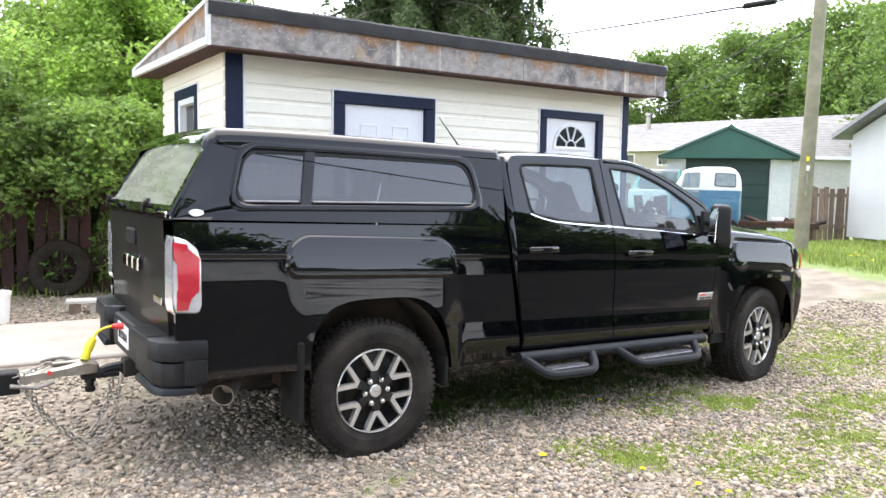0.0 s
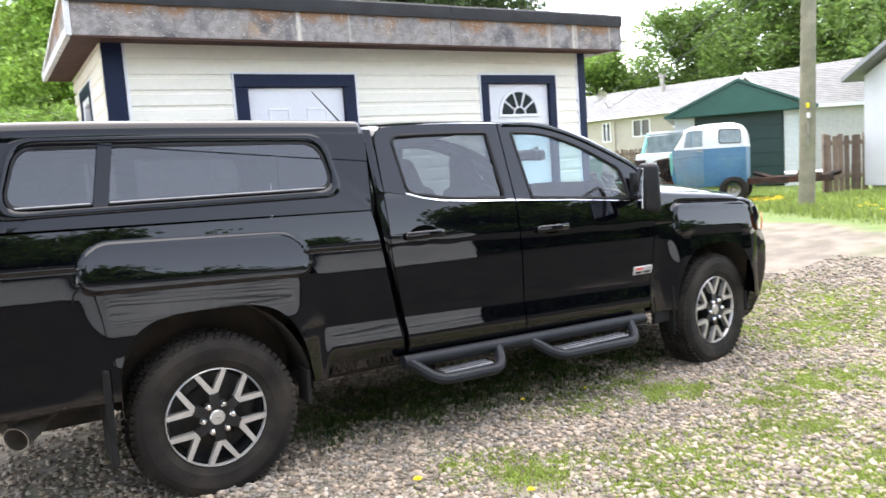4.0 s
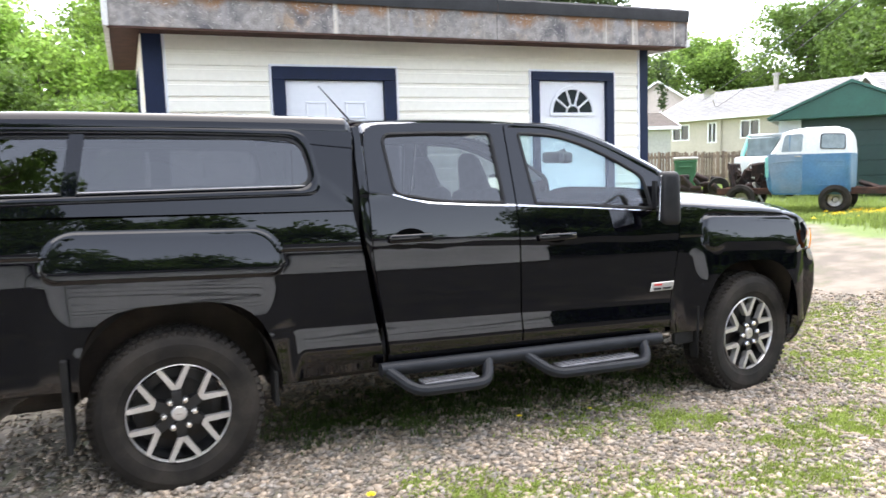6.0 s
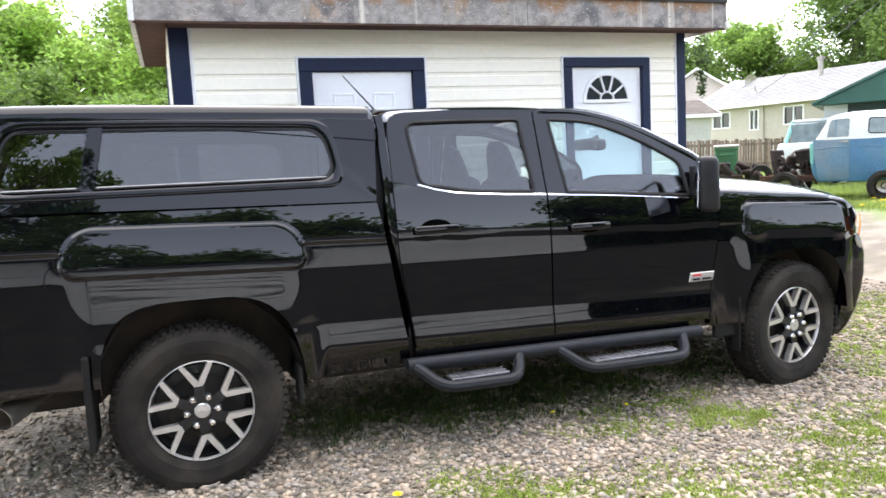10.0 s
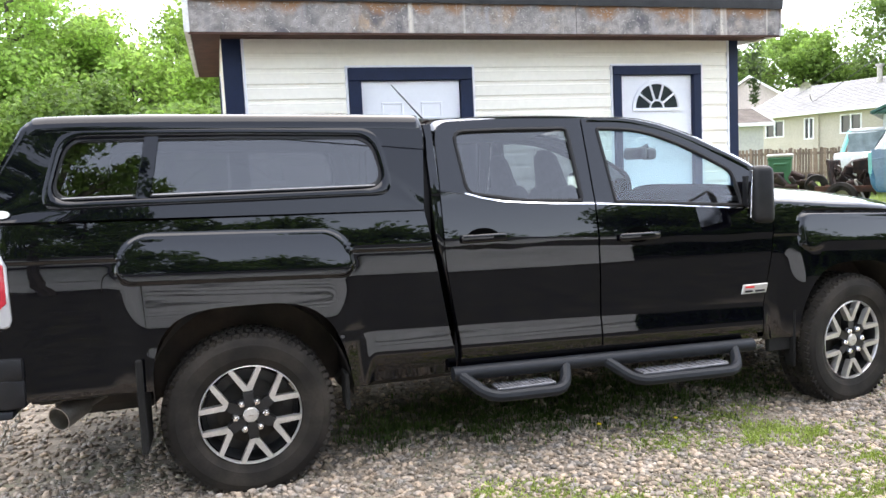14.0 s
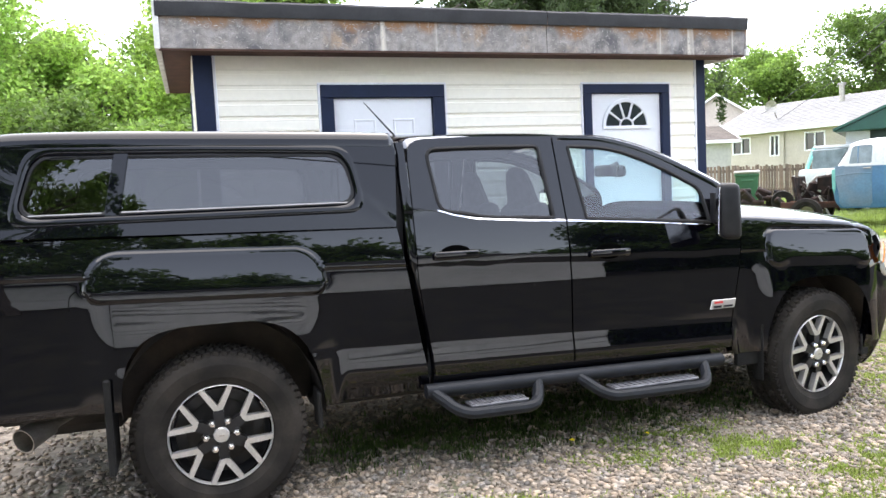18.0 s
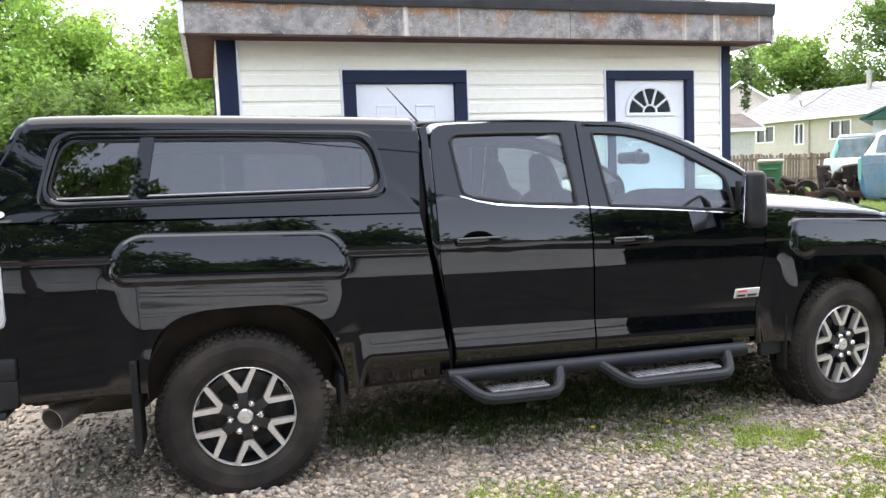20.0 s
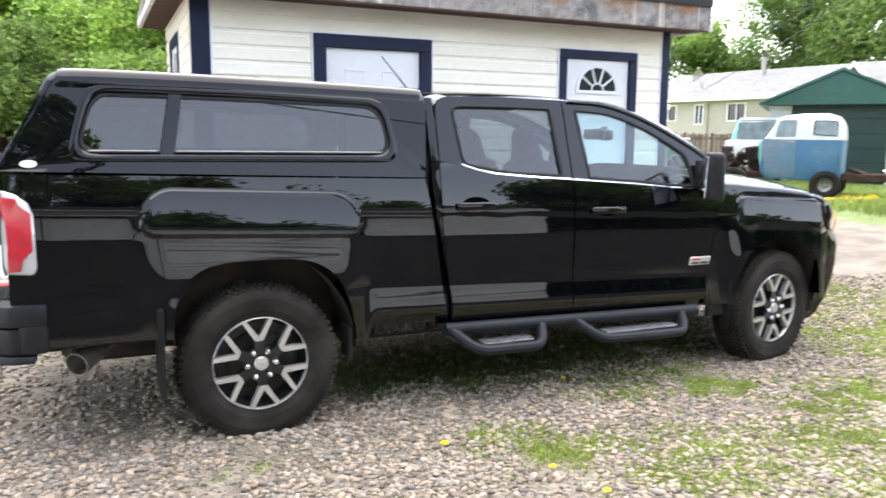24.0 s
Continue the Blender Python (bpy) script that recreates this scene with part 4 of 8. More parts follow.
def old_cab():
    bx, by = place(50.75, 19.2)
    # local x runs towards its nose
    t = thing("derelict_truck", "derelict blue and white truck cab on a bare rusty chassis", "old truck", m=pose(bx, by, 0.36, 0, 0, 124))
    bm = bmesh.new()
    grid(bm, [cab_loop(z) for z in CAB_Z(0.42, 1.285, 9)], True)
    lower = part("cab_lower", bm, BLUEPAINT, t, "faded blue lower cab", True)
    bm = bmesh.new()
    rows = [cab_loop(z) for z in CAB_Z(1.285, 1.72, 6) + [1.76, 1.8, 1.83, 1.86]]
    grid(bm, rows, True)
    bm.faces.new([bm.verts.new((x, y, z + 0.002)) for x, y, z in rows[-1]])
    upper = part("cab_upper", bm, OLDWHITE, t, "white painted upper cab", True)

    def on_side(pts, out=0.008, side=0):
        return [(x * (0.91 if x > 0 else 0.68), (cab_side_y(z) - out) if side == 0 else (CABW - cab_side_y(z) + out), z) for x, z in pts]

    for side in (0, 1):
        door = part("cab_door", sheet_part(on_side, side, 0.72, lambda z: 1.4 + 0.1 * smooth01(0.6, 1.15, z), 0.45, 1.3), GREYBLUE, t, "faded grey-blue door", True)
        # door window: painted frame, pane, quarter light bar
        o, i = [(0.69, 1.29, 0.02), (0.68, 1.78, 0.06), (1.2, 1.77, 0.1), (1.3, 1.29, 0.02)], [(0.745, 1.34, 0.03), (0.735, 1.72, 0.05), (1.13, 1.71, 0.08), (1.2, 1.34, 0.03)]
        bm = bmesh.new()
        oo, ii = rpoly(o, 5, 4), rpoly(i, 5, 4)
        grid(bm, [on_side(oo, -0.01, side), on_side(oo, 0.014, side), on_side(ii, 0.014, side), on_side(ii, -0.005, side)], True)
        part("window_frame", bm, GREYBLUE if side == 0 else OLDWHITE, door)
        bm = bmesh.new()
        bm.faces.new([bm.verts.new(p) for p in on_side(ii, 0.005, side)])
        part("window_pane", bm, OLDGLASS, door)
        bm = bmesh.new()
        tube(bm, on_side([(1.02, 1.35), (1.02, 1.71)], 0.012, side), 0.013, 6)
        part("window_bar", bm, GREYBLUE, door)
        bm = bmesh.new()
        tube(bm, on_side([(0.76, 1.24), (0.9, 1.24)], 0.035, side), 0.014, 6)
        part("door_handle", bm, STEEL, door, "dull metal handle")
        bm = bmesh.new()
        tube(bm, on_side([(0.74, 1.13), (1.1, 1.14), (1.46, 1.1)], 0.012, side), 0.012, 6)
        part("door_crease", bm, GREYBLUE, door)
        # rear quarter window with rubber seal
        q = rpoly([(-0.2, 1.38, 0.06), (-0.18, 1.67, 0.06), (0.34, 1.69, 0.06), (0.35, 1.4, 0.06)], 5, 4)
        c = (0.08, 1.53)
        big = [(c[0] + (x - c[0]) * 1.08, c[1] + (z - c[1]) * 1.12) for x, z in q]
        bm = bmesh.new()
        grid(bm, [on_side(big, -0.004, side), on_side(big, 0.012, side), on_side(q, 0.012, side), on_side(q, 0.0, side)], True)
        part("window_seal", bm, CABLEBLACK, upper)
        bm = bmesh.new()
        bm.faces.new([bm.verts.new(p) for p in on_side(q, 0.007, side)])
        part("window_pane", bm, OLDGLASS, upper)
        # pressed panels of the rear quarter
        for z in (0.62, 1.02, 1.12):
            bm = bmesh.new()
            tube(bm, on_side([(-0.25, z), (0.42, z)], 0.002, side), 0.008, 6)
            part("pressed_bead", bm, BLUEPAINT, lower)
        part("cowl_patch", sheet_part(on_side, side, 1.47, lambda z: 1.53 + 0.02 * smooth01(0.7, 1.1, z), 0.75, 1.24), TEAL, lower, "teal primer patch", True)
    # windscreen halves
    for s in (0, 1):
        y0, y1 = (0.16, 0.77) if s == 0 else (0.83, 1.44)
        bm = bmesh.new()
        bm.faces.new([bm.verts.new(p) for p in ((1.325, y0, 1.33), (1.325, y1, 1.33), (1.115, y1, 1.7), (1.115, y0, 1.7))])
        part("windscreen", bm, OLDGLASS, upper)
    # chassis and engine
    for y in (0.3, 1.22):
        boxed("chassis_rail", (-2.0, y, 0.42), (2.5, y + 0.07, 0.56), RUST, t, 0.01, "bare rusty chassis rail")
    for x in (-1.9, -1.2, -0.6, 2.3):
        boxed("cross_member", (x, 0.37, 0.44), (x + 0.09, 1.22, 0.53), RUST, t, 0.01)
    rng = random.Random(9)
    for k in range(12):
        bm = bmesh.new()
        s = rng.uniform(0.06, 0.15)
        m = Matrix.Translation((rng.uniform(1.55, 2.1), rng.uniform(0.3, 1.2), rng.uniform(0.5, 1.0))) @ Euler((rng.uniform(-0.3, 0.3), rng.uniform(-0.5, 0.5), rng.random())).to_matrix().to_4x4()
        box(bm, (-s * 1.3, -s * 0.5, -s), (s * 1.3, s * 0.5, s), 0.025, m=m)
        bmesh.ops.subdivide_edges(bm, edges=bm.edges[:], cuts=1)
        for v in bm.verts:
            v.co += 0.02 * Vector((noise.noise(v.co * 9), noise.noise(v.co * 9 + Vector((5, 0, 0))), noise.noise(v.co * 9 + Vector((0, 7, 0)))))
        part("engine_piece", bm, DARKRUST, t)
    for k in range(16):
        bm = bmesh.new()
        p = Vector((rng.uniform(1.5, 2.2), rng.uniform(0.15, 1.3), rng.uniform(0.5, 1.0)))
        tube(bm, rounded([p, p + Vector((rng.uniform(-0.3, 0.3), rng.uniform(-0.3, 0.3), 0.2)), p + Vector((rng.uniform(-0.4, 0.3), 0.2, -0.25))], 0.1), rng.uniform(0.012, 0.03), 6)
        part("engine_pipe", bm, (DARKRUST, RUST, STEEL)[k % 3], t)
    for k in range(9):
        bm = bmesh.new()
        p = Vector((rng.uniform(-1.9, -0.5), rng.uniform(0.2, 1.2), rng.uniform(0.45, 0.6)))
        L = rng.uniform(0.25, 0.6)
        box(bm, (-L / 2, -0.04, -0.05), (L / 2, 0.04, 0.05), 0.015, m=Matrix.Translation(p) @ Euler((rng.random(), rng.uniform(-0.4, 0.4), rng.uniform(-0.6, 0.6))).to_matrix().to_4x4())
        part("scrap_iron", bm, (DARKRUST, RUST)[k % 2], t)
    bm = bmesh.new()
    grid(bm, [[(-1.0 - 0.9 * u, 0.1 + 0.3 * v, 0.62 + 0.03 * math.sin(u * 9 + v * 3)) for v in (0, 0.5, 1)] for u in CAB_Z(0, 1, 8)])
    part("sheet_metal", bm, OLDWHITE, t, "pale bent sheet metal on the rails")
    bm = bmesh.new()
    for y in (0.2, 1.3):
        tube(bm, [(2.16, y, 0.58), (2.24, y, 1.1)], 0.03, 6)
    tube(bm, [(2.24, 0.2, 1.1), (2.24, 1.3, 1.1)], 0.03, 6)
    for k in range(9):
        tube(bm, [(2.17, 0.28 + 0.12 * k, 0.6), (2.24, 0.28 + 0.12 * k, 1.1)], 0.028, 5)
    part("radiator_frame", bm, DARKRUST, t)
    for x, y, z in ((0.03, -0.04, 0.31), (1.93, 0.06, 0.36), (0.03, 1.5, 0.31), (1.93, 1.4, 0.33)):
        bm = bmesh.new()
        revolve(bm, [(0.17, 0.02), (0.19, -0.02), (0.27, -0.03), (0.31, 0.0), (0.318, 0.08), (0.31, 0.16), (0.24, 0.19), (0.17, 0.17)], 32, (x, y, z))
        w = part("tyre", bm, RUBBER, t, "worn tyre", True)
        bm = bmesh.new()
        revolve(bm, [(0.0, -0.02), (0.05, -0.02), (0.07, 0.03), (0.14, 0.05), (0.165, 0.0), (0.175, 0.03)], 24, (x, y, z))
        rim = part("steel_rim", bm, STEEL, w, "dull steel rim", True)
        for k in range(8):
            a = 2 * math.pi * k / 8
            bm = bmesh.new()
            tube(bm, [(x + 0.06 * math.cos(a), y + 0.0, z + 0.06 * math.sin(a)), (x + 0.15 * math.cos(a), y + 0.015, z + 0.15 * math.sin(a))], 0.012, 5)
            part("spoke", bm, STEEL, w)


def sheet_part(on_side, side, xa, xb, za, zb, n=12):
    """A proud sheet on the cab's side, with a returned edge."""
    bm = bmesh.new()
    rows = []
    for k in range(n + 1):
        z = za + (zb - za) * k / n
        c = 0.06 * max(0.0, 1 - (z - za) / 0.08) ** 2
        xs = [xa + c + (xb(z) - xa - 2 * c) * u for u in (0, 0.02, 0.5, 0.98, 1)]
        rows.append([on_side([(x, z)], -0.01 if u in (0, 4) else 0.01, side)[0] for u, x in enumerate(xs)])
    grid(bm, rows)
    return bm


old_cab()


# second cab in white and teal behind it
def second_cab():
    bx, by = place(46.4, 24.3)
    t = thing("derelict_truck", "white and teal derelict cab parked behind the blue one", "old truck", m=pose(bx, by, 0.55, 0, 0, 205))
    bm = bmesh.new()
    box(bm, (-0.9, -0.75, 0.35), (0.8, 0.75, 1.1), 0.1, seg=3)
    part("cab_lower", bm, OLDWHITE, t, smooth=True)
    for a, b in (((0.7, -0.7, 1.1), (0.35, -0.62, 1.72)), ((0.7, 0.7, 1.1), (0.35, 0.62, 1.72)), ((-0.85, -0.7, 1.1), (-0.75, -0.62, 1.72)), ((-0.85, 0.7, 1.1), (-0.75, 0.62, 1.72)), ((0.0, -0.7, 1.1), (-0.1, -0.62, 1.72)), ((0.0, 0.7, 1.1), (-0.1, 0.62, 1.72))):
        bm = bmesh.new()
        tube(bm, [a, b], 0.06, 6)
        part("cab_post", bm, TEAL if a[0] > 0.5 else OLDWHITE, t)
    bm = bmesh.new()
    box(bm, (-0.8, -0.66, 1.68), (0.4, 0.66, 1.78), 0.05, seg=2)
    part("cab_roof", bm, OLDWHITE, t, smooth=True)
    bm = bmesh.new()
    box(bm, (-0.76, -0.64, 1.1), (0.5, 0.64, 1.68), 0.03)
    part("cab_glass", bm, OLDGLASS, t)
    bm = bmesh.new()
    box(bm, (0.78, -0.76, 0.5), (1.2, 0.76, 1.12), 0.08, seg=2)
    part("cowl", bm, OLDWHITE, t, "old white cowl", True)
    for x, y in ((-0.6, -0.85), (0.9, -0.85), (-0.6, 0.65), (0.9, 0.65)):
        bm = bmesh.new()
        revolve(bm, [(0.0, 0.02), (0.18, 0.0), (0.3, 0.0), (0.33, 0.03), (0.33, 0.16), (0.2, 0.2)], 24, (x, y, 0.3))
        part("tyre", bm, RUBBER, t, smooth=True)


second_cab()


# wheeled bin and scrap in front of the far fence
def wheelie_bin():
    x, y = place(40.45, 22.5)
    b = thing("wheeled_bin", "green plastic wheeled bin with pale lid", "bin", m=pose(x, y, 0.62, 0, 0, -40))
    bm = bmesh.new()
    box(bm, (-0.3, -0.33, 0.06), (0.3, 0.33, 1.0), 0.03)
    for v in bm.verts:
        k = 0.85 + 0.15 * v.co.z
        v.co.x *= k
        v.co.y *= k
    part("bin_body", bm, BINGREEN, b)
    boxed("bin_lid", (-0.34, -0.37, 1.0), (0.34, 0.37, 1.09), PALESIDING, b, 0.035)
    boxed("bin_rim", (-0.315, -0.35, 0.93), (0.315, 0.35, 0.995), BINGREEN, b, 0.012)
    boxed("lift_bar", (-0.16, -0.385, 0.78), (0.16, -0.34, 0.84), BINGREEN, b, 0.012)
    for s in (-1, 1):
        bm = bmesh.new()
        revolve(bm, [(0, 0), (0.1, 0), (0.1, 0.05), (0, 0.05)], 16, (0.24, s * 0.3, 0.1))
        part("bin_wheel", bm, RUBBER, b)
    x, y = place(41.6, 21.5)
    sc = thing("scrap_heap", "dark rusty engine scrap and an old wheel on grass", "scrap", m=pose(x, y, 0.6, 0, 0, -40))
    rng = random.Random(4)
    for k in range(18):
        bm = bmesh.new()
        s = rng.uniform(0.06, 0.13)
        box(bm, (-s * 1.5, -s * 0.6, -s), (s * 1.5, s * 0.6, s), 0.03, m=Matrix.Translation((rng.uniform(-0.6, 0.4), rng.uniform(-0.2, 0.2), rng.uniform(0.08, 0.55))) @ Euler((rng.random(), rng.random(), 0)).to_matrix().to_4x4())
        part("scrap_iron", bm, DARKRUST, sc)
    bm = bmesh.new()
    revolve(bm, [(0.1, 0), (0.26, -0.01), (0.28, 0.03), (0.28, 0.13), (0.1, 0.15)], 24, (0.42, -0.2, 0.26))
    part("old_tyre", bm, RUBBER, sc, smooth=True)


wheelie_bin()


# ---- the house behind the walker, seen in the paint ----
def house_behind():
    h = thing("house", "pale grey lap-sided house with dark roof", "house", m=pose(7.6, -9.4, 0, 0, 0, 180))
    L, t, H = 19.0, 0.15, 2.5
    bm = bmesh.new()
    box(bm, (0, 0, -0.1), (L, t, H))
    box(bm, (0, t, -0.1), (t, 7, H)), box(bm, (L - t, t, -0.1), (L, 7, H)), box(bm, (t, 7 - t, -0.1), (L - t, 7, H))
    part("wall", bm, GREYSIDING, h)
    bm = bmesh.new()
    z = 0.12
    while z < H:
        rows = [[(x, y, z + dz) for y, dz in ((0.0, 0.0), (-0.04, 0.0), (-0.045, 0.006), (-0.03, 0.094), (0.0, 0.1))] for x in (0, L)]
        grid(bm, rows)
        z += 0.118
    part("lap_boards", bm, GREYSIDING, h)["kind"] = "stuff"
    bm = bmesh.new()
    for y0, z0, y1, z1 in ((-0.5, H - 0.05, 3.5, H + 1.3), (7.5, H - 0.05, 3.5, H + 1.3)):
        q = [(-0.4, y0, z0), (L + 0.4, y0, z0), (L + 0.4, y1, z1), (-0.4, y1, z1)]
        v = [bm.verts.new(p) for p in q] + [bm.verts.new((p[0], p[1], p[2] + 0.1)) for p in q]
        for f in ((0, 1, 2, 3), (7, 6, 5, 4), (0, 4, 5, 1), (1, 5, 6, 2), (2, 6, 7, 3), (3, 7, 4, 0)):
            bm.faces.new([v[i] for i in f])
    part("roof", bm, ROOFING, h)
    bm = bmesh.new()
    for x in (0, L - t):
        prism(bm, [(0, H), (7, H), (3.5, H + 1.25)], -x - t, -x)
    for v in bm.verts:
        v.co = Vector((-v.co.y, v.co.x, v.co.z))
    part("gable_wall", bm, GREYSIDING, h)


GREYSIDING = material("pale_grey_lap_siding", (0.9, 0.9, 0.88), 0.6, 0, 0.06, 1)
house_behind()

# overhead service cable across the yard, seen only in the glass
cb = bmesh.new()
tube(cb, [(-22 + 2 * k, -6.0, 5.665 - 0.122 * (2 * k - 22)) for k in range(19)], 0.009, 6)
tagged(part("overhead_cable", cb, CABLEBLACK, smooth=True), "thin black overhead service cable above the yard", "cable")


# ---- trees and bushes ----
def leaf_cloud(name, centers, radii, per, size, mat, parent, seed, flat=1.0, squash=0.8, droop=0.0):
    """Many single leaves, each a folded diamond, scattered over clumps."""
    rg = np.random.default_rng(seed)
    c = np.repeat(np.array(centers, float), per, axis=0)
    r = np.repeat(np.array(radii, float), per)[:, None]
    n = len(c)
    d = rg.normal(size=(n, 3))
    d /= np.linalg.norm(d, axis=1)[:, None]
    d[:, 2] *= squash
    p = c + d * r * rg.random((n, 1)) ** 0.45
    a = rg.normal(size=(n, 3))
    a[:, 2] = a[:, 2] * 0.6 - droop
    a /= np.linalg.norm(a, axis=1)[:, None]
    b = np.cross(a, rg.normal(size=(n, 3)))
    b /= np.linalg.norm(b, axis=1)[:, None]
    nn = np.cross(a, b)
    s = size * rg.uniform(0.6, 1.35, (n, 1))
    v = np.stack([p - a * s, p + b * s * 0.55 * flat + nn * s * 0.18, p + a * s, p - b * s * 0.55 * flat + nn * s * 0.18], axis=1).reshape(-1, 3)
    me = bpy.data.meshes.new(name)
    me.vertices.add(4 * n)
    me.vertices.foreach_set("co", v.ravel())
    me.loops.add(4 * n)
    me.loops.foreach_set("vertex_index", np.arange(4 * n))
    me.polygons.add(n)
    me.polygons.foreach_set("loop_start", np.arange(0, 4 * n, 4))
    me.polygons.foreach_set("loop_total", np.full(n, 4))
    me.update()
    me.materials.append(mat)
    ob = new(name, me)
    ob.parent = parent
    return ob


def tree(x, y, z0, h, w, seed, mat, leaf, per, clumps, label, crown_from=0.25, trunk=0.12, clump_r=0.5, category="tree", name="tree"):
    rng = random.Random(seed)
    t = thing(name, label, category, m=pose(x, y, z0))
    bm = bmesh.new()
    top = Vector((rng.uniform(-0.3, 0.3), rng.uniform(-0.3, 0.3), h * 0.8))
    tube(bm, [Vector((0, 0, -0.1)), top * 0.3 + Vector((rng.uniform(-0.1, 0.1), 0, 0)), top * 0.65, top], [trunk, trunk * 0.8, trunk * 0.5, trunk * 0.15], 8)
    part("trunk", bm, BARK, t, smooth=True)
    bm = bmesh.new()
    cs, rs = [], []
    for k in range(clumps):
        u = rng.random()
        zz = h * (crown_from + (1 - crown_from) * u)
        rad = w * math.sqrt(max(0.05, 1 - ((u - 0.42) / 0.62) ** 2)) * math.sqrt(rng.random()) * rng.uniform(0.8, 1.12)
        a = rng.uniform(0, 2 * math.pi)
        c = Vector((rad * math.cos(a), rad * math.sin(a), zz))
        cs.append(c)
        rs.append(clump_r * rng.uniform(0.6, 1.3))
        if k % 3 == 0:
            s = top * min(0.95, max(0.15, (zz - 0.25 * rad) / (h * 0.8)))
            mid = s.lerp(c, 0.5) + Vector((0, 0, 0.12 * rad))
            tube(bm, [s, mid, c], [trunk * 0.3, trunk * 0.18, trunk * 0.06], 5)
    part("branchwork", bm, BARK, t, smooth=True)["kind"] = "stuff"
    leaf_cloud("crown", cs, rs, per, leaf, mat, t, seed)
    return t


# dense trees behind the red fence
for i, (x, y, h, w, mat, lab) in enumerate(((-6.6, 10.2, 7.5, 2.2, LEAFMID, "tall leafy green tree behind the fence"), (-3.1, 10.6, 6.8, 1.6, LEAFYELLOW, "light green feathery tree behind the fence"), (-1.6, 10.8, 4.3, 1.7, LEAFYELLOW, "leafy green tree behind the fence"),
                                                (0.6, 10.2, 5.3, 1.4, LEAF, "mid green leafy tree beside the shed"), (1.3, 13.4, 7.8, 2.1, LEAF, "tall leafy green tree behind the shed"), (2.0, 11.5, 6.0, 1.7, LEAFMID, "green leafy tree behind the shed"), (-9.2, 10.8, 7.5, 2.3, LEAFDARK, "dark green leafy tree behind the fence"), (-5.2, 11.6, 6.4, 2.2, LEAF, "light green leafy tree behind the fence"), (-2.7, 12.0, 4.5, 1.8, LEAFYELLOW, "leafy green tree behind the fence"), (-7.6, 13.4, 8.6, 2.6, LEAFMID, "tall leafy green tree behind the fence"), (-5.7, 14.6, 9.0, 2.8, LEAFDARK, "dark green leafy tree behind the fence"), (0.8, 14.6, 7.8, 1.7, LEAF, "tall leafy green tree behind the fence"), (-0.45, 12.7, 4.8, 1.5, LEAFMID, "mid green leafy tree behind the shed"))):
    tree(x, y, 0, h, w, 20 + i, mat, 0.046, 340, 105, lab, 0.08, 0.1, 0.52)
# bushes hanging over the fence, in darker leaf colours for the shade there
for i, x in enumerate((-8.2, -7.1, -6.0, -5.0, -4.1, -3.2, -2.4, -1.6, -0.8, 0.0)):
    y = 9.0 - 0.2 * (x + 8.5) - 0.05
    tree(x, y + 0.12, 0, 2.5 + 0.4 * math.sin(i * 2.1), 1.1, 50 + i, (LEAFMID, LEAFDARK, LEAFDARK)[i % 3], 0.04, 190, 48, "leafy bush growing over the red fence", 0.6, 0.04, 0.33, "bush", "bush")
# dense undergrowth behind the fence
for i in range(13):
    x = -8.6 + 0.72 * i
    tree(x, 9.0 - 0.2 * (x + 8.5) + 0.55, 0, 1.5, 0.6, 400 + i, LEAFDARK, 0.04, 150, 26, "dense dark undergrowth behind the red fence", 0.02, 0.03, 0.3, "bush", "bush")
# big far trees
for i, (az, d, h, w) in enumerate(((35, 62, 9.5, 5.5), (42, 66, 10.5, 5.2), (48.5, 64, 12.2, 6), (54.5, 58, 12.4, 6), (59.5, 52, 12, 5.5), (64, 46, 11, 5.0), (69, 50, 12, 5.5))):
    x, y = place(az, d)
    tree(x, y, 0.7, h, w, 80 + i, LEAFMID if i == 1 else LEAFDARK, 0.15, 255, 120, "large leafy green tree behind the houses", 0.3, 0.3, 1.4)
x, y = place(65.0, 30)
tree(x, y, 0.7, 9.5, 3.2, 95, LEAFDARK, 0.085, 320, 60, "light green tree behind the white shed", 0.3, 0.2, 0.9)


def spruce(x, y, seed, h=15, base=3.9, w=3.0):
    rng = random.Random(seed)
    t = thing("spruce", "dark spruce with drooping branches behind the shed", "tree", m=pose(x, y, 0))
    bm = bmesh.new()
    tube(bm, [(0, 0, -0.1), (0.05, 0, h * 0.5), (0, 0, h)], [0.28, 0.18, 0.02], 10)
    part("trunk", bm, BARK, t, smooth=True)
    bm = bmesh.new()
    cs, rs = [], []
    for k in range(130):
        u = (k / 130) ** 2.0
        z = base + 1.1 + (h - base - 1) * u
        a = rng.uniform(0, 2 * math.pi)
        L = w * (1 - u) * rng.uniform(0.7, 1.1)
        d = Vector((math.cos(a), math.sin(a), 0))
        pts = [d * L * q + Vector((0, 0, z + 0.1 * L * q - 0.35 * L * q * q)) for q in (0, 0.35, 0.7, 1)]
        tube(bm, pts, [0.05, 0.04, 0.025, 0.01], 5)
        if u < 0.5:
            for q in range(7):
                f = 0.2 + 0.8 * q / 6
                p = d * L * f + Vector((0, 0, z + 0.1 * L * f - 0.35 * L * f * f))
                hang = rng.uniform(0.5, 1.5)
                for m in range(10):
                    cs.append(p + Vector((rng.uniform(-0.06, 0.06), rng.uniform(-0.06, 0.06), -hang * m / 9)))
                    rs.append(0.22 * (1 - 0.6 * m / 9))
    part("branchwork", bm, BARK, t, smooth=True)["kind"] = "stuff"
    leaf_cloud("needles", cs, rs, 22, 0.074, NEEDLE, t, seed, 0.5, 1.5, 0.8)


spruce(7.1, 10.9, 5, base=3.7, w=3.4)
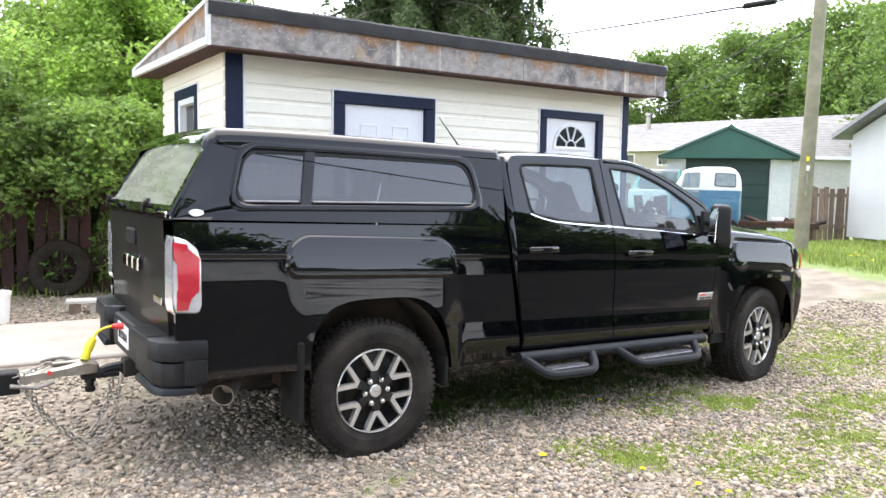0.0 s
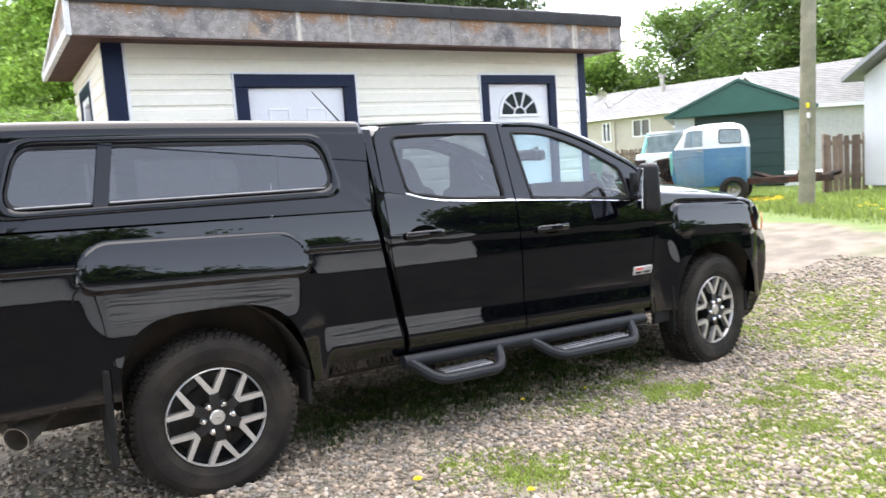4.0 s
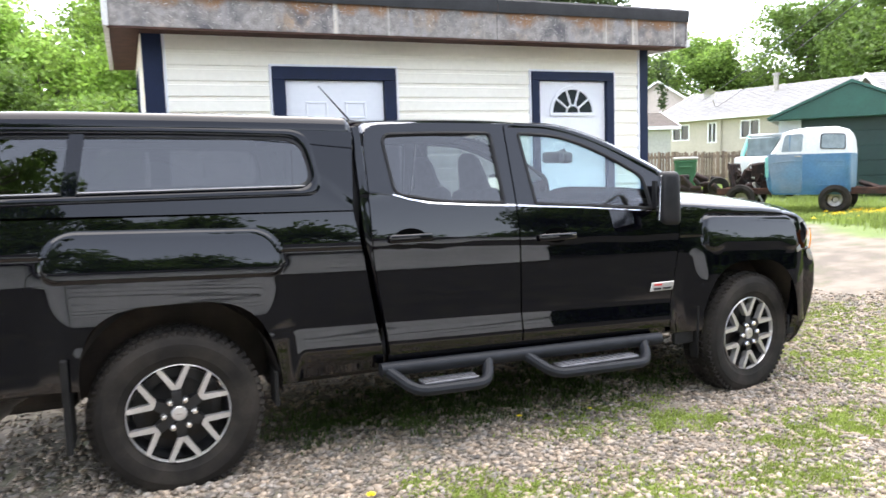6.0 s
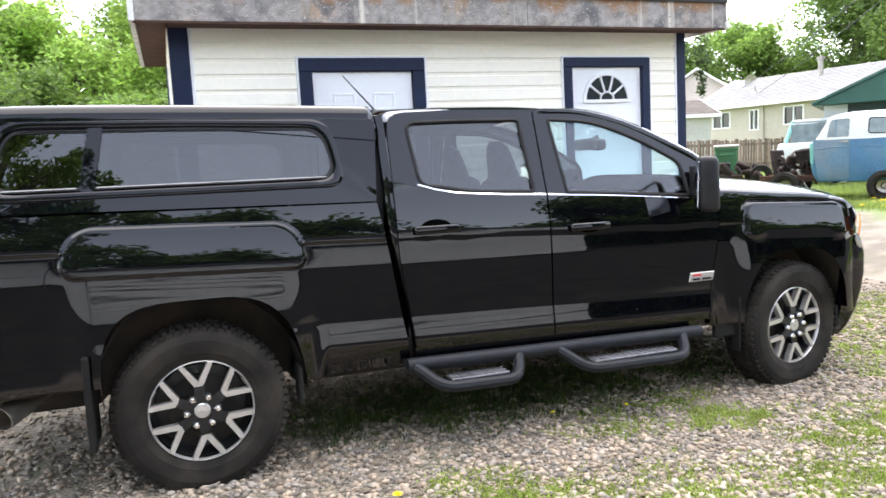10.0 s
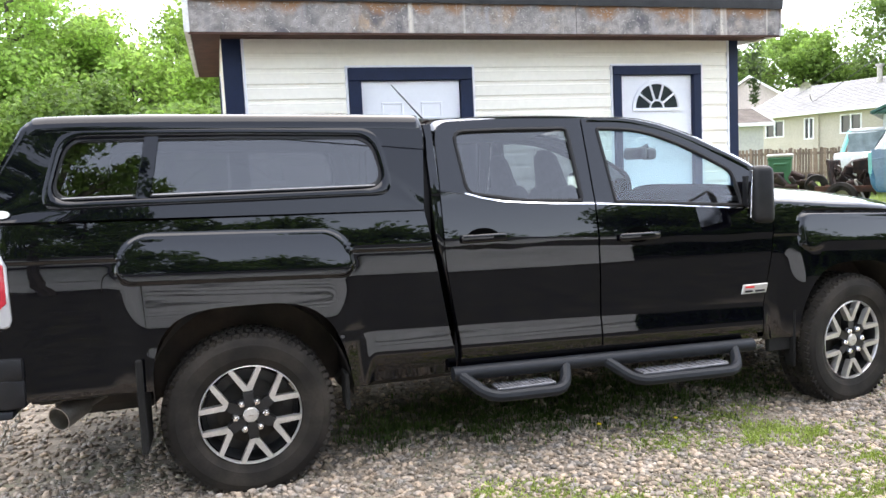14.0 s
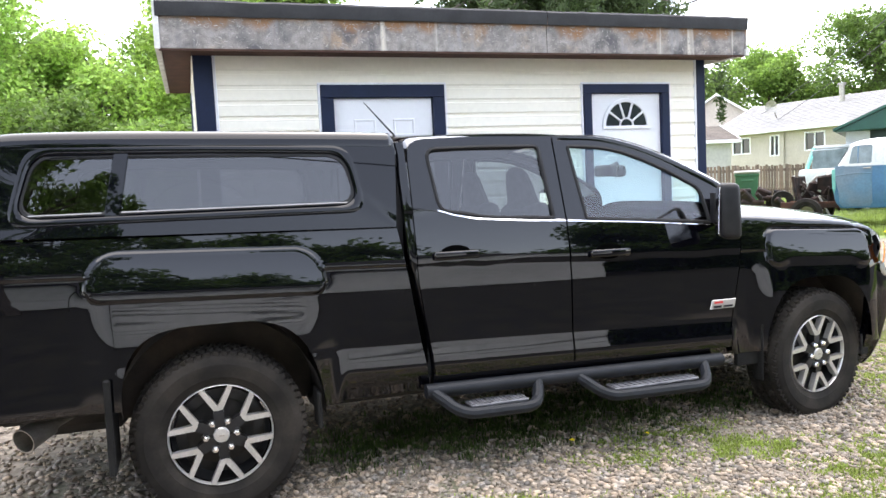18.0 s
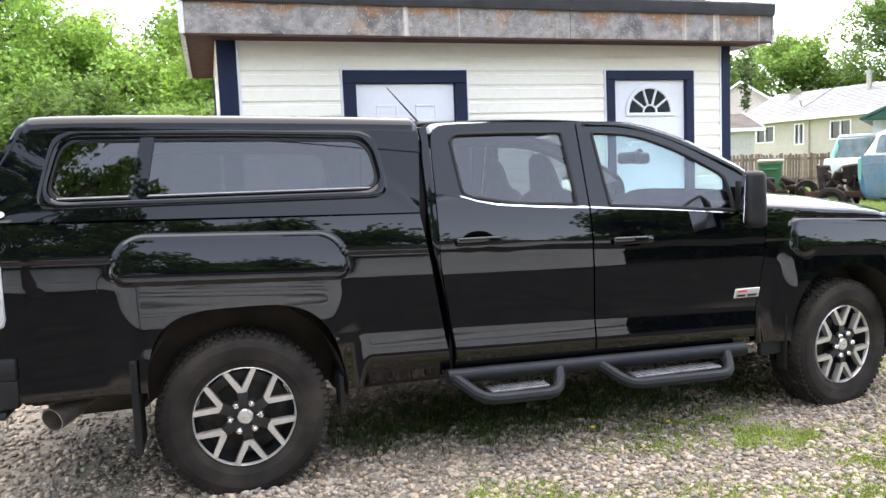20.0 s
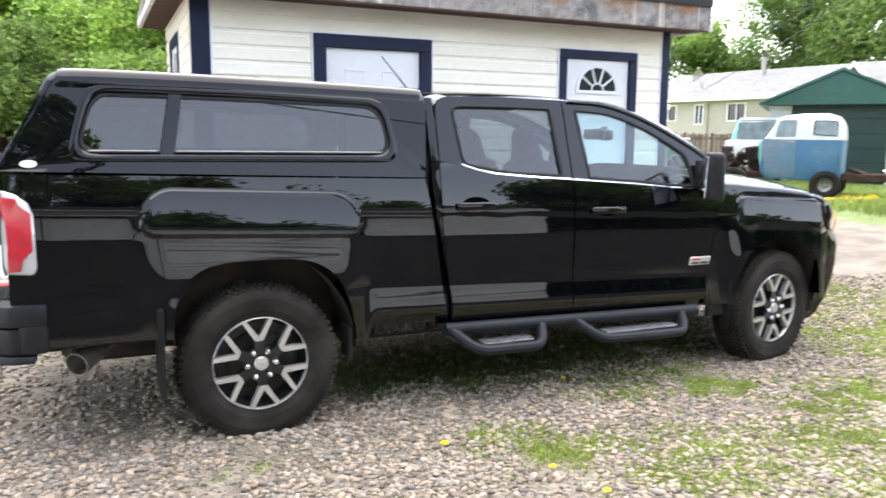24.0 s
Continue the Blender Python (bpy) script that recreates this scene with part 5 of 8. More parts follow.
# trees behind the walker, seen in the glass
tree(-2.4, -7.6, 0, 6.8, 1.8, 131, LEAFDARK, 0.05, 150, 80, "leafy tree beside the grey house", 0.42, 0.12, 0.32)
for i, (x, h) in enumerate(((-15, 12), (-11, 13), (-7.5, 12.5), (-4, 12), (-1, 9.5), (1.6, 8.6), (4.5, 6.8), (8, 5.8), (12, 5), (17, 4.6), (22, 4.4))):
    tree(x, -18.5 - 1.5 * (i % 2), 0, h, 2.5, 140 + i, LEAFDARK, 0.16, 150, 60, "leafy tree behind the grey house", 0.15, 0.2, 1.0)
tree(10.9, -11.5, 0, 6.3, 2.3, 132, LEAFDARK, 0.12, 330, 70, "leafy tree beyond the grey house", 0.03, 0.2, 0.9)
for i, x in enumerate((14.2, 17.4, 20.8)):
    tree(x, -12.2 - 0.7 * i, 0, 4.8, 2.2, 136 + i, LEAFDARK, 0.13, 260, 60, "leafy tree beyond the grey house", 0.03, 0.2, 0.9)
tree(-11, -14, 0, 9, 3.5, 133, LEAF, 0.14, 90, 50, "leafy tree beyond the grey house", 0.25, 0.2, 0.9)

# low greenery in front of the red fence
rg2 = random.Random(77)
for x, y, h, w in ((-1.75, 7.45, 0.9, 0.22), (-0.2, 7.1, 1.1, 0.2), (-2.6, 7.6, 0.8, 0.3), (-3.6, 7.8, 1.0, 0.3)):
    tree(x, y, 0, h, w, rg2.randrange(999), LEAFDARK, 0.03, 60, 16, "low leafy weed in front of the red fence", 0.2, 0.012, 0.14, "bush", "bush")


# ---- loose gravel, weeds and flowers ----
def stones(name, n, x0, x1, y0, y1, smin, smax, seed, keep=None, fine=False):
    rg = np.random.default_rng(seed)
    bm = bmesh.new()
    bmesh.ops.create_icosphere(bm, subdivisions=1, radius=1)
    bv = np.array([v.co[:] for v in bm.verts])
    bf = np.array([[v.index for v in f.verts] for f in bm.faces])
    bm.free()
    if fine:
        bv = np.array([(1, 0, 0), (0, 1, 0), (-1, 0, 0), (0, -1, 0), (0.1, 0.1, 1), (0, 0, -1)], float)
        bf = np.array([(0, 1, 4), (1, 2, 4), (2, 3, 4), (3, 0, 4), (1, 0, 5), (2, 1, 5), (3, 2, 5), (0, 3, 5)])
    xy = np.stack([rg.uniform(x0, x1, n), rg.uniform(y0, y1, n)], 1)
    if keep is not None:
        xy = xy[[keep(*q) for q in xy]]
    n = len(xy)
    s = smin + (smax - smin) * rg.random(n) ** 2.0
    sc = s[:, None] * np.stack([rg.uniform(0.8, 1.35, n), rg.uniform(0.7, 1.0, n), rg.uniform(0.4, 0.7, n)], 1)
    an = rg.uniform(0, 2 * np.pi, n)
    tl = rg.normal(0, 0.3, n)
    v = bv[None] * (1 + 0.16 * rg.normal(size=(n, len(bv), 1))) * sc[:, None, :]
    x, z = v[..., 0] * np.cos(tl)[:, None] - v[..., 2] * np.sin(tl)[:, None], v[..., 0] * np.sin(tl)[:, None] + v[..., 2] * np.cos(tl)[:, None]
    X = x * np.cos(an)[:, None] - v[..., 1] * np.sin(an)[:, None] + xy[:, :1]
    Y = x * np.sin(an)[:, None] + v[..., 1] * np.cos(an)[:, None] + xy[:, 1:]
    h = np.array([height(*q) for q in xy])
    Z = z + (h + s * rg.uniform(0.05, 0.45, n))[:, None]
    co = np.stack([X, Y, Z], -1).reshape(-1, 3)
    f = (bf[None] + (np.arange(n) * len(bv))[:, None, None]).reshape(-1)
    me = bpy.data.meshes.new(name)
    me.vertices.add(len(co))
    me.vertices.foreach_set("co", co.ravel())
    me.loops.add(len(f))
    me.loops.foreach_set("vertex_index", f)
    me.polygons.add(len(f) // 3)
    me.polygons.foreach_set("loop_start", np.arange(0, len(f), 3))
    me.polygons.foreach_set("loop_total", np.full(len(f) // 3, 3))
    me.polygons.foreach_set("use_smooth", np.ones(len(f) // 3, bool))
    me.update()
    me.materials.append(STONE)
    return tagged(new(name, me), "loose pale and brown rounded river gravel", "gravel", kind="stuff")


worn = lambda x, y: noise.noise((x * 1.6, y * 1.6, 3.0)) + 0.6 * noise.noise((x * 6.0, y * 6.0, 5.0)) > -0.36  # sandy spots carry fewer stones
stones("gravel", 27500, -2.4, 4.6, -2.2, 0.4, 0.011, 0.023, 1, worn)
stones("gravel", 46000, -2.4, 4.6, -2.2, 0.4, 0.006, 0.012, 6, fine=True)
stones("gravel", 7000, -3.6, 6.6, 0.4, 1.3, 0.009, 0.026, 2)
stones("gravel", 10000, -3.6, 6.6, 1.3, 2.8, 0.009, 0.026, 5, fine=True)
stones("gravel", 9000, 4.6, 7.6, -2.2, 1.6, 0.01, 0.026, 3)
stones("gravel", 6000, -4.5, 0.6, 5.15, 7.6, 0.012, 0.03, 4, fine=True)


def blades(name, spots, per, spread, hmin, hmax, seed, label, mat=BLADE, wide=1.0):
    """Tufts of narrow bent blades."""
    rg = np.random.default_rng(seed)
    c = np.repeat(np.array(spots, float), per, axis=0)
    n = len(c)
    p = c + rg.normal(0, spread, (n, 2))
    h = rg.uniform(hmin, hmax, n)
    an = rg.uniform(0, 2 * np.pi, n)
    lean_ = rg.uniform(0.1, 0.8, n) * h
    w = rg.uniform(0.002, 0.005, n) * (1 + h * 4) * wide
    g = np.array([height(*q) for q in p])
    dx, dy = np.cos(an), np.sin(an)
    b0 = np.stack([p[:, 0] - dy * w, p[:, 1] + dx * w, g - 0.005], 1)
    b1 = np.stack([p[:, 0] + dy * w, p[:, 1] - dx * w, g - 0.005], 1)
    m1 = np.stack([p[:, 0] + dx * lean_ * 0.35 + dy * w * 0.8, p[:, 1] + dy * lean_ * 0.35 - dx * w * 0.8, g + h * 0.6], 1)
    m0 = np.stack([p[:, 0] + dx * lean_ * 0.35 - dy * w * 0.8, p[:, 1] + dy * lean_ * 0.35 + dx * w * 0.8, g + h * 0.6], 1)
    tp = np.stack([p[:, 0] + dx * lean_, p[:, 1] + dy * lean_, g + h], 1)
    co = np.stack([b0, b1, m1, m0, tp], 1).reshape(-1, 3)
    k = np.arange(n)[:, None] * 5
    q = (np.array([0, 1, 2, 3])[None] + k)
    t = (np.array([3, 2, 4])[None] + k)
    me = bpy.data.meshes.new(name)
    me.from_pydata(co.tolist(), [], q.tolist() + t.tolist())
    me.materials.append(mat)
    return tagged(new(name, me), label, "grass", kind="stuff")


def ellipse_spots(patches, per_m2, seed):
    """Spots inside soft-edged patches (x, y, half-length, half-width)."""
    rg = np.random.default_rng(seed)
    out = []
    for x, y, rx, ry in patches:
        for _ in range(int(per_m2 * math.pi * rx * ry)):
            u, v = rg.normal(0, 0.5, 2)
            px, py = x + rx * u, y + ry * v
            if noise.noise((px * 7, py * 7, seed)) > -0.12:
                out.append((px, py))
    return out


WEEDS = [(1.2, -0.72, 0.32, 0.15), (1.8, -1.3, 0.4, 0.2), (0.65, -1.3, 0.2, 0.09), (0.95, -1.4, 0.25, 0.1), (2.6, -1.2, 0.6, 0.35), (3.7, -0.8, 0.6, 0.3), (0.2, -1.1, 0.2, 0.08), (2.5, -1.8, 0.6, 0.25), (1.15, -0.5, 0.28, 0.16), (1.42, -0.8, 0.34, 0.2), (1.58, -1.15, 0.34, 0.16), (1.95, -0.95, 0.3, 0.28), (2.05, -0.2, 0.45, 0.14), (2.7, -0.35, 0.45, 0.2), (3.2, -0.75, 0.5, 0.25), (2.45, 0.05, 0.5, 0.14),
         (4.35, -0.15, 0.5, 0.3), (5.2, 0.1, 0.6, 0.35), (5.9, 0.55, 0.6, 0.4), (0.12, -0.97, 0.22, 0.09), (-0.2, -0.44, 0.12, 0.06), (1.0, -1.55, 0.3, 0.14), (4.6, -1.2, 0.8, 0.4), (3.4, -1.7, 0.6, 0.3), (1.7, -1.75, 0.35, 0.16), (4.7, 0.3, 0.5, 0.3), (5.3, -0.5, 0.6, 0.3), (6.0, -0.1, 0.6, 0.3), (4.9, 1.0, 0.5, 0.4), (5.8, 1.3, 0.6, 0.4)]
blades("grass", ellipse_spots(WEEDS, 640, 4), 24, 0.034, 0.006, 0.022, 4, "short yellow-green weeds and moss between the stones", MOSS)
# grass under the truck: the truck's shade is put into its darker leaf colour
blades("grass", ellipse_spots([(1.2, 0.5, 0.6, 0.35), (1.8, 0.4, 0.6, 0.35), (2.5, 0.35, 0.6, 0.32), (0.7, 0.6, 0.4, 0.3), (3.1, 0.5, 0.5, 0.3), (1.5, 0.8, 1.2, 0.4), (2.6, 0.9, 0.9, 0.4)], 230, 8), 13, 0.035, 0.012, 0.045, 5, "dark green grass under the truck, toned down for the shade there", SHADEGRASS)
blades("grass", ellipse_spots([(-0.6, -1.2, 0.6, 0.3), (0.3, -1.6, 0.8, 0.3), (-1.3, -0.6, 0.5, 0.3), (2.4, -1.4, 1.0, 0.5)], 40, 9), 8, 0.02, 0.008, 0.022, 6, "thin scattered weeds in the gravel")
rough_spots = [(8.8 + 0.3 * y + 5.5 * u ** 1.3, y) for u, y in zip(np.random.default_rng(11).random(2600), np.random.default_rng(12).uniform(-2, 11, 2600))]
blades("grass", rough_spots, 16, 0.12, 0.03, 0.16, 7, "rough green grass along the lane")
blades("grass", [(x, y) for x, y in zip(np.random.default_rng(13).uniform(10, 19, 700), np.random.default_rng(14).uniform(8, 17, 700))], 16, 0.2, 0.04, 0.18, 8, "rough green grass around the old truck")
blades("grass", [(x, 8.75 - 0.2 * (x + 8.5) + d) for x, d in zip(np.random.default_rng(15).uniform(-7, 0.2, 34), np.random.default_rng(16).normal(0, 0.12, 34))], 9, 0.07, 0.05, 0.22, 9, "tall grass along the red fence")


def dandelion(x, y, s=1.0):
    d = thing("dandelion", "yellow dandelion flower in the gravel", "flower", "dandelions", m=pose(x, y, height(x, y)))
    bm = bmesh.new()
    tube(bm, [(0, 0, 0), (0.004, 0, 0.03 * s)], 0.0018, 5)
    part("stem", bm, BLADE, d)
    bm = bmesh.new()
    for ring_r, z, n in ((0.02, 0.03, 14), (0.014, 0.034, 11), (0.008, 0.037, 8)):
        for k in range(n):
            a = 2 * math.pi * k / n + ring_r * 40
            c, t = Vector((math.cos(a), math.sin(a), 0)), Vector((-math.sin(a), math.cos(a), 0))
            o = Vector((0.004, 0, z * s))
            bm.faces.new([bm.verts.new(o + q) for q in (c * 0.001, c * ring_r * s * 0.6 + t * 0.003 * s, c * ring_r * s + Vector((0, 0, 0.004 * s)), c * ring_r * s * 0.6 - t * 0.003 * s)])
    part("petals", bm, YELLOW, d)


for x, y, s in ((0.764, -0.568, 1.3), (1.12, -0.98, 1.0), (1.20, -1.28, 1.1), (1.26, -1.42, 1.0), (1.9, 0.12, 0.9), (2.35, 0.05, 0.8)):
    dandelion(x, y, s)
rg = random.Random(3)
for k in range(90):
    x, y = place(rg.uniform(49.5, 53.5), rg.uniform(16.0, 18.6))
    if k < 70:
        dandelion(x, y, rg.uniform(2.2, 3.4))
    else:
        dandelion(rg.uniform(10.2, 12.5), rg.uniform(2.0, 5.5), rg.uniform(1.5, 2.5))


# ---- the pickup truck: x ahead, its near side at y = 0, middle at YC ----
YC, HUBZ, BASE = 0.893, 0.37, 3.56
truck = thing("pickup_truck", "glossy black crew-cab pickup with matching canopy parked on gravel", "pickup truck")
SIDE = smooth_line([(0.40, 0.04), (0.47, 0.008), (0.51, -0.011), (0.545, -0.0185), (0.575, -0.0205), (0.595, -0.0188), (0.685, -0.0055), (0.70, -0.005), (0.85, -0.0082), (0.96, -0.0095), (1.0, -0.0083), (1.03, -0.0066), (1.06, -0.0043), (1.083, -0.002), (1.094, -0.006), (1.108, -0.0055), (1.16, 0.0028), (1.22, 0.014), (1.28, 0.0265), (1.36, 0.045)], 5)
# rounded blisters over the wheels: middle, half-length, heights of bottom, tip and top, corner radii, slope
BLISTERS = ((-0.005, 0.537, 1.018, 1.09, 1.25, 0.066, 0.155, 0.035), (3.565, 0.42, 0.9, 1.03, 1.154, 0.125, 0.11, 0.05))


def blister_depth(x, zs, xm, hx, zb, zt, zh, rb, rt):
    """How far inside a blister's outline a point of the side lies."""
    r, hz, dz = (rt, zh - zt, zs - zt) if zs > zt else (rb, zt - zb, zt - zs)
    qx, qz = abs(x - xm) - hx + r, dz - hz + r
    return r - min(max(qx, qz), 0.0) - math.hypot(max(qx, 0.0), max(qz, 0.0)) if max(qx, qz) > 0 else r - max(qx, qz)


def flare(x, z, y):
    """Push the side out over the wheel housings, each topped by a rounded blister."""
    zr = 0.03 * (x - 1.5)
    for xm, hx, zb, zt, zh, rb, rt, slope in BLISTERS:
        zs = z + slope * (x - (0.0 if xm < 1 else 3.5))
        if zs > zh + 0.04 or abs(x - xm) > hx + 0.2:
            continue
        if xm < 1:
            e = hx + 0.075
            out = 0.027 + 0.017 * smooth01(zb + 0.02, zb - 0.26, zs)
            out *= smooth01(zb + 0.1, zb + 0.005, zs)
        else:
            e = hx + 0.135
            out = 0.022 + 0.022 * smooth01(zb + 0.08, zb - 0.22, zs)
            out *= smooth01(zb + 0.16, zb + 0.01, zs)
        out *= smooth01(e, e - 0.2, abs(x - xm))
        d = blister_depth(x, zs, xm, hx, zb, zt, zh, rb, rt)
        if d > 0:
            v = min(1.0, max(0.0, (zs - zb) / (zh - zb)))
            w = min(1.0, d / 0.06)
            flat = lerp_line(SIDE, zb + zr) * (1 - v) + lerp_line(SIDE, zh + zr) * v
            dome = 0.003 + 0.0265 * (1 - v ** 1.6) + 0.011 * (1 - 0.8 * v) * math.sqrt(1 - (1 - w) ** 2)
            k = smooth01(0.0, 0.014, d)
            if xm > 1:
                # the edge is crisp above only
                ends = abs(x - xm)
                soft = 0.08 * smooth01(hx, hx - 0.2, ends) * smooth01(zt, zt - 0.05, zs) + 0.05 * smooth01(hx - 0.08, hx - 0.02, ends) * smooth01(zt - 0.08, zt, zs)
                k = smooth01(0.0, 0.014 + soft, d)
            y += (flat - lerp_line(SIDE, z + zr)) * smooth01(0.0, 0.03, d)
            out = out * (1 - k) + dome * k
        y -= out
        if xm > 1 and zs > zt:
            # the dark fold along the upper edge
            y += 0.012 * math.exp(-(((d + 0.004) / 0.008) ** 2)) * smooth01(hx, hx - 0.07, abs(x - xm))
    return y


def side_y(x, z):
    # the crease along the sills fades out at both wheel housings
    plain = max(0.0, 0.7 - z) * (smooth01(2.9, 3.0, x) + smooth01(0.62, 0.52, x))
    y = flare(x, z, lerp_line(SIDE, z + plain + 0.03 * (x - 1.5)))
    if z < 0.76 and x < -0.3:
        k = smooth01(-0.38, -0.47, x)
        y = y * (1 - k) + k * (side_y(x, 0.76) + -0.025 * (0.76 - z) + 0.5 * max(0.0, 0.6 - z) ** 2)
        return y
    y += 0.32 * max(0.0, (x - 3.98) / 0.35) ** 2
    y += 0.03 * max(0.0, (-0.9 - x) / 0.2) ** 2
    return y


def both(name, make, mat, parent=None, label="", smooth=True):
    """A part on the near side and its mirror image on the far side."""
    obs = []
    for s in (0, 1):
        bm = bmesh.new()
        make(bm)
        if s:
            for v in bm.verts:
                v.co.y = 2 * YC - v.co.y
        p = parent[s] if isinstance(parent, (list, tuple)) else (parent or truck)
        obs.append(part(name, bm, mat, p, label, smooth))
    return obs


def arch_rear(x):
    t = min(1.0, abs(x - 0.015) / 0.445)
    return 0.36 + 0.545 * (1 - t ** 3.6) ** (1 / 3.6)


def arch_front(x):
    t = min(1.0, abs(x - 3.545) / 0.405)
    return 0.30 + 0.56 * (1 - t ** 3.0) ** (1 / 3.0)


def turned_in(rows, d=0.02):
    """Give a sheet of points a returned edge all round."""
    inner = lambda p, k: (p[0], p[1] + k, p[2])
    rows = [[inner(r[0], d)] + r + [inner(r[-1], d)] for r in rows]
    return [[inner(p, d) if 0 < i < len(rows[0]) - 1 else p for i, p in enumerate(rows[0])]] + rows + [[inner(p, d) if 0 < i < len(rows[0]) - 1 else p for i, p in enumerate(rows[-1])]]


def bed_side(bm):
    us = sorted({i / 220 for i in range(221)} | {(1.09 - 0.43 + 0.002 * k) / 2.08 for k in range(-4, 12)} | {(1.09 + 0.46 - 0.002 * k) / 2.08 for k in range(-4, 12)})
    rows = []
    for u in us:
        x0 = -1.09 + 2.08 * u
        zl = 0.55 if x0 < -0.43 else 0.455
        if abs(x0 - 0.015) < 0.445:
            zl = max(zl, arch_rear(x0))
        zh = 1.312 - 0.018 * x0
        row = []
        for z in [zl + (0.93 - zl) * k / 30 for k in range(30)] + [0.93 + (zh - 0.93) * k / 90 for k in range(91)]:
            x = -1.09 + u * (0.905 + max(0.0, 1.3 - z) * 0.16 + 1.09)
            row.append((x, side_y(x, z), z))
        rows.append(row)
    grid(bm, turned_in(rows, 0.03))


both("bed_side", bed_side, PAINT)


def sheet(xa, xb, za, zb, nu=24, nv=36):
    """A body panel between edge lines: xa(z), xb(z) behind and ahead; za(x), zb(x) below and above."""
    rows = []
    for i in range(nu + 1):
        u = i / nu
        row = []
        for k in range(nv + 1):
            v = k / nv
            z = za(0) + (zb(0) - za(0)) * v
            x = xa(z) + (xb(z) - xa(z)) * u
            for _ in range(2):
                z = za(x) + (zb(x) - za(x)) * v
                x = xa(z) + (xb(z) - xa(z)) * u
            row.append((x, side_y(x, z), z))
        rows.append(row)
    return rows


BELT = [(0.95, 1.40), (1.06, 1.385), (1.14, 1.368), (1.22, 1.342), (1.34, 1.318), (1.6, 1.296), (1.83, 1.283), (2.3, 1.252), (2.75, 1.213), (3.0, 1.195)]
belt = lambda x: lerp_line(BELT, x)
sill = lambda x: 0.535 - 0.026 * (x - 1.06)
rear_edge = lambda z: 1.0 + 0.065 * smooth01(1.1, 0.5, z)
front_edge = lambda z: 2.985 - 0.085 * smooth01(1.15, 0.5, z)
doors_r = both("rear_door", lambda bm: grid(bm, turned_in(sheet(rear_edge, lambda z: 1.858, sill, belt), 0.02)), PAINT)
doors_f = both("front_door", lambda bm: grid(bm, turned_in(sheet(lambda z: 1.867, front_edge, sill, belt), 0.02)), PAINT)
both("rocker_panel", lambda bm: grid(bm, turned_in([[(x, 0.012 + 0.05 * (0.52 - z), z) for z in (0.44, 0.47, 0.5, sill(x) - 0.006)] for x in np.linspace(1.06, 2.95, 12)], 0.05)), PAINT)


def fender(bm):
    us = sorted({i / 90 for i in range(91)} | {(3.14 - 2.91 + 0.002 * k) / 1.2 for k in range(-3, 12)} | {(3.95 - 2.91 - 0.002 * k) / 1.2 for k in range(-3, 12)})
    top = [(2.9, 1.235), (3.1, 1.222), (3.33, 1.202), (3.63, 1.178), (3.85, 1.152), (4.0, 1.115), (4.11, 1.06)]
    rows = []
    for u in us:
        x0 = 2.91 + 1.2 * u
        zl = 0.44 if x0 < 3.14 else 0.42
        if abs(x0 - 3.545) < 0.405:
            zl = max(zl, arch_front(x0))
        zh = lerp_line(top, x0)
        row = []
        for z in [zl + (0.9 - zl) * k / 30 for k in range(30)] + [0.9 + (zh - 0.9) * k / 80 for k in range(81)]:
            x = x0 + (1 - u) ** 3 * (front_edge(z) + 0.006 - 2.91)
            row.append((x, side_y(x, z), z))
        x, y, z = row[-1]
        row += [(x, y + 0.008, z + 0.012), (x, y + 0.026, z + 0.023), (x, y + 0.06, z + 0.033), (x, y + 0.11, z + 0.04), (x, y + 0.2, z + 0.046)]
        rows.append(row)
    grid(bm, rows)


both("fender", fender, PAINT)


def hood(bm):
    rows = []
    for i in range(29):
        u = i / 28
        row = []
        for k in range(25):
            s = -1 + 2 * k / 24
            x = 2.98 + (1.30 + 0.14 * (1 - s * s)) * u
            edge = lerp_line([(2.9, 1.315), (3.1, 1.298), (3.33, 1.275), (3.63, 1.245), (3.85, 1.215), (4.12, 1.168), (4.38, 1.1), (4.45, 1.07)], x)
            z = edge - 0.028 + 0.066 * (1 - abs(s) ** 5)
            z -= 0.06 * max(0, (u - 0.9) / 0.1) ** 2
            row.append((x, YC + s * (0.72 - 0.05 * u * u), z))
        rows.append(row)
    grid(bm, rows)


bm = bmesh.new()
hood(bm)
part("hood", bm, PAINT, truck, smooth=2)


def nose(bm):
    rows = []
    for z, x0, sw, side in ((0.24, 4.03, 0.80, 0.09), (0.3, 4.06, 0.84, 0.05), (0.42, 4.085, 0.885, 0.012), (0.55, 4.105, 0.905, -0.012), (0.66, 4.12, 0.912, -0.022), (0.78, 4.12, 0.912, -0.026), (0.84, 4.11, 0.908, -0.026), (0.9, 4.09, 0.898, -0.02), (0.915, 4.07, 0.88, 0.0)):
        y0 = YC - sw
        half = [(3.958, side), (4.0, side), (4.04, side + 0.3 * (y0 - side)), (x0 - 0.02, y0 - 0.008)]
        arc = [(x0 + 0.38 * (1 - abs(q) ** 2.4), YC + q * sw) for q in [-1 + 2 * k / 30 for k in range(31)]]
        line = [(half[0][0], side + 0.05)] + half + arc + [(x, 2 * YC - y) for x, y in half[::-1]] + [(half[0][0], 2 * YC - side - 0.05)]
        rows.append([(x, y, z) for x, y in line])
    grid(bm, rows)


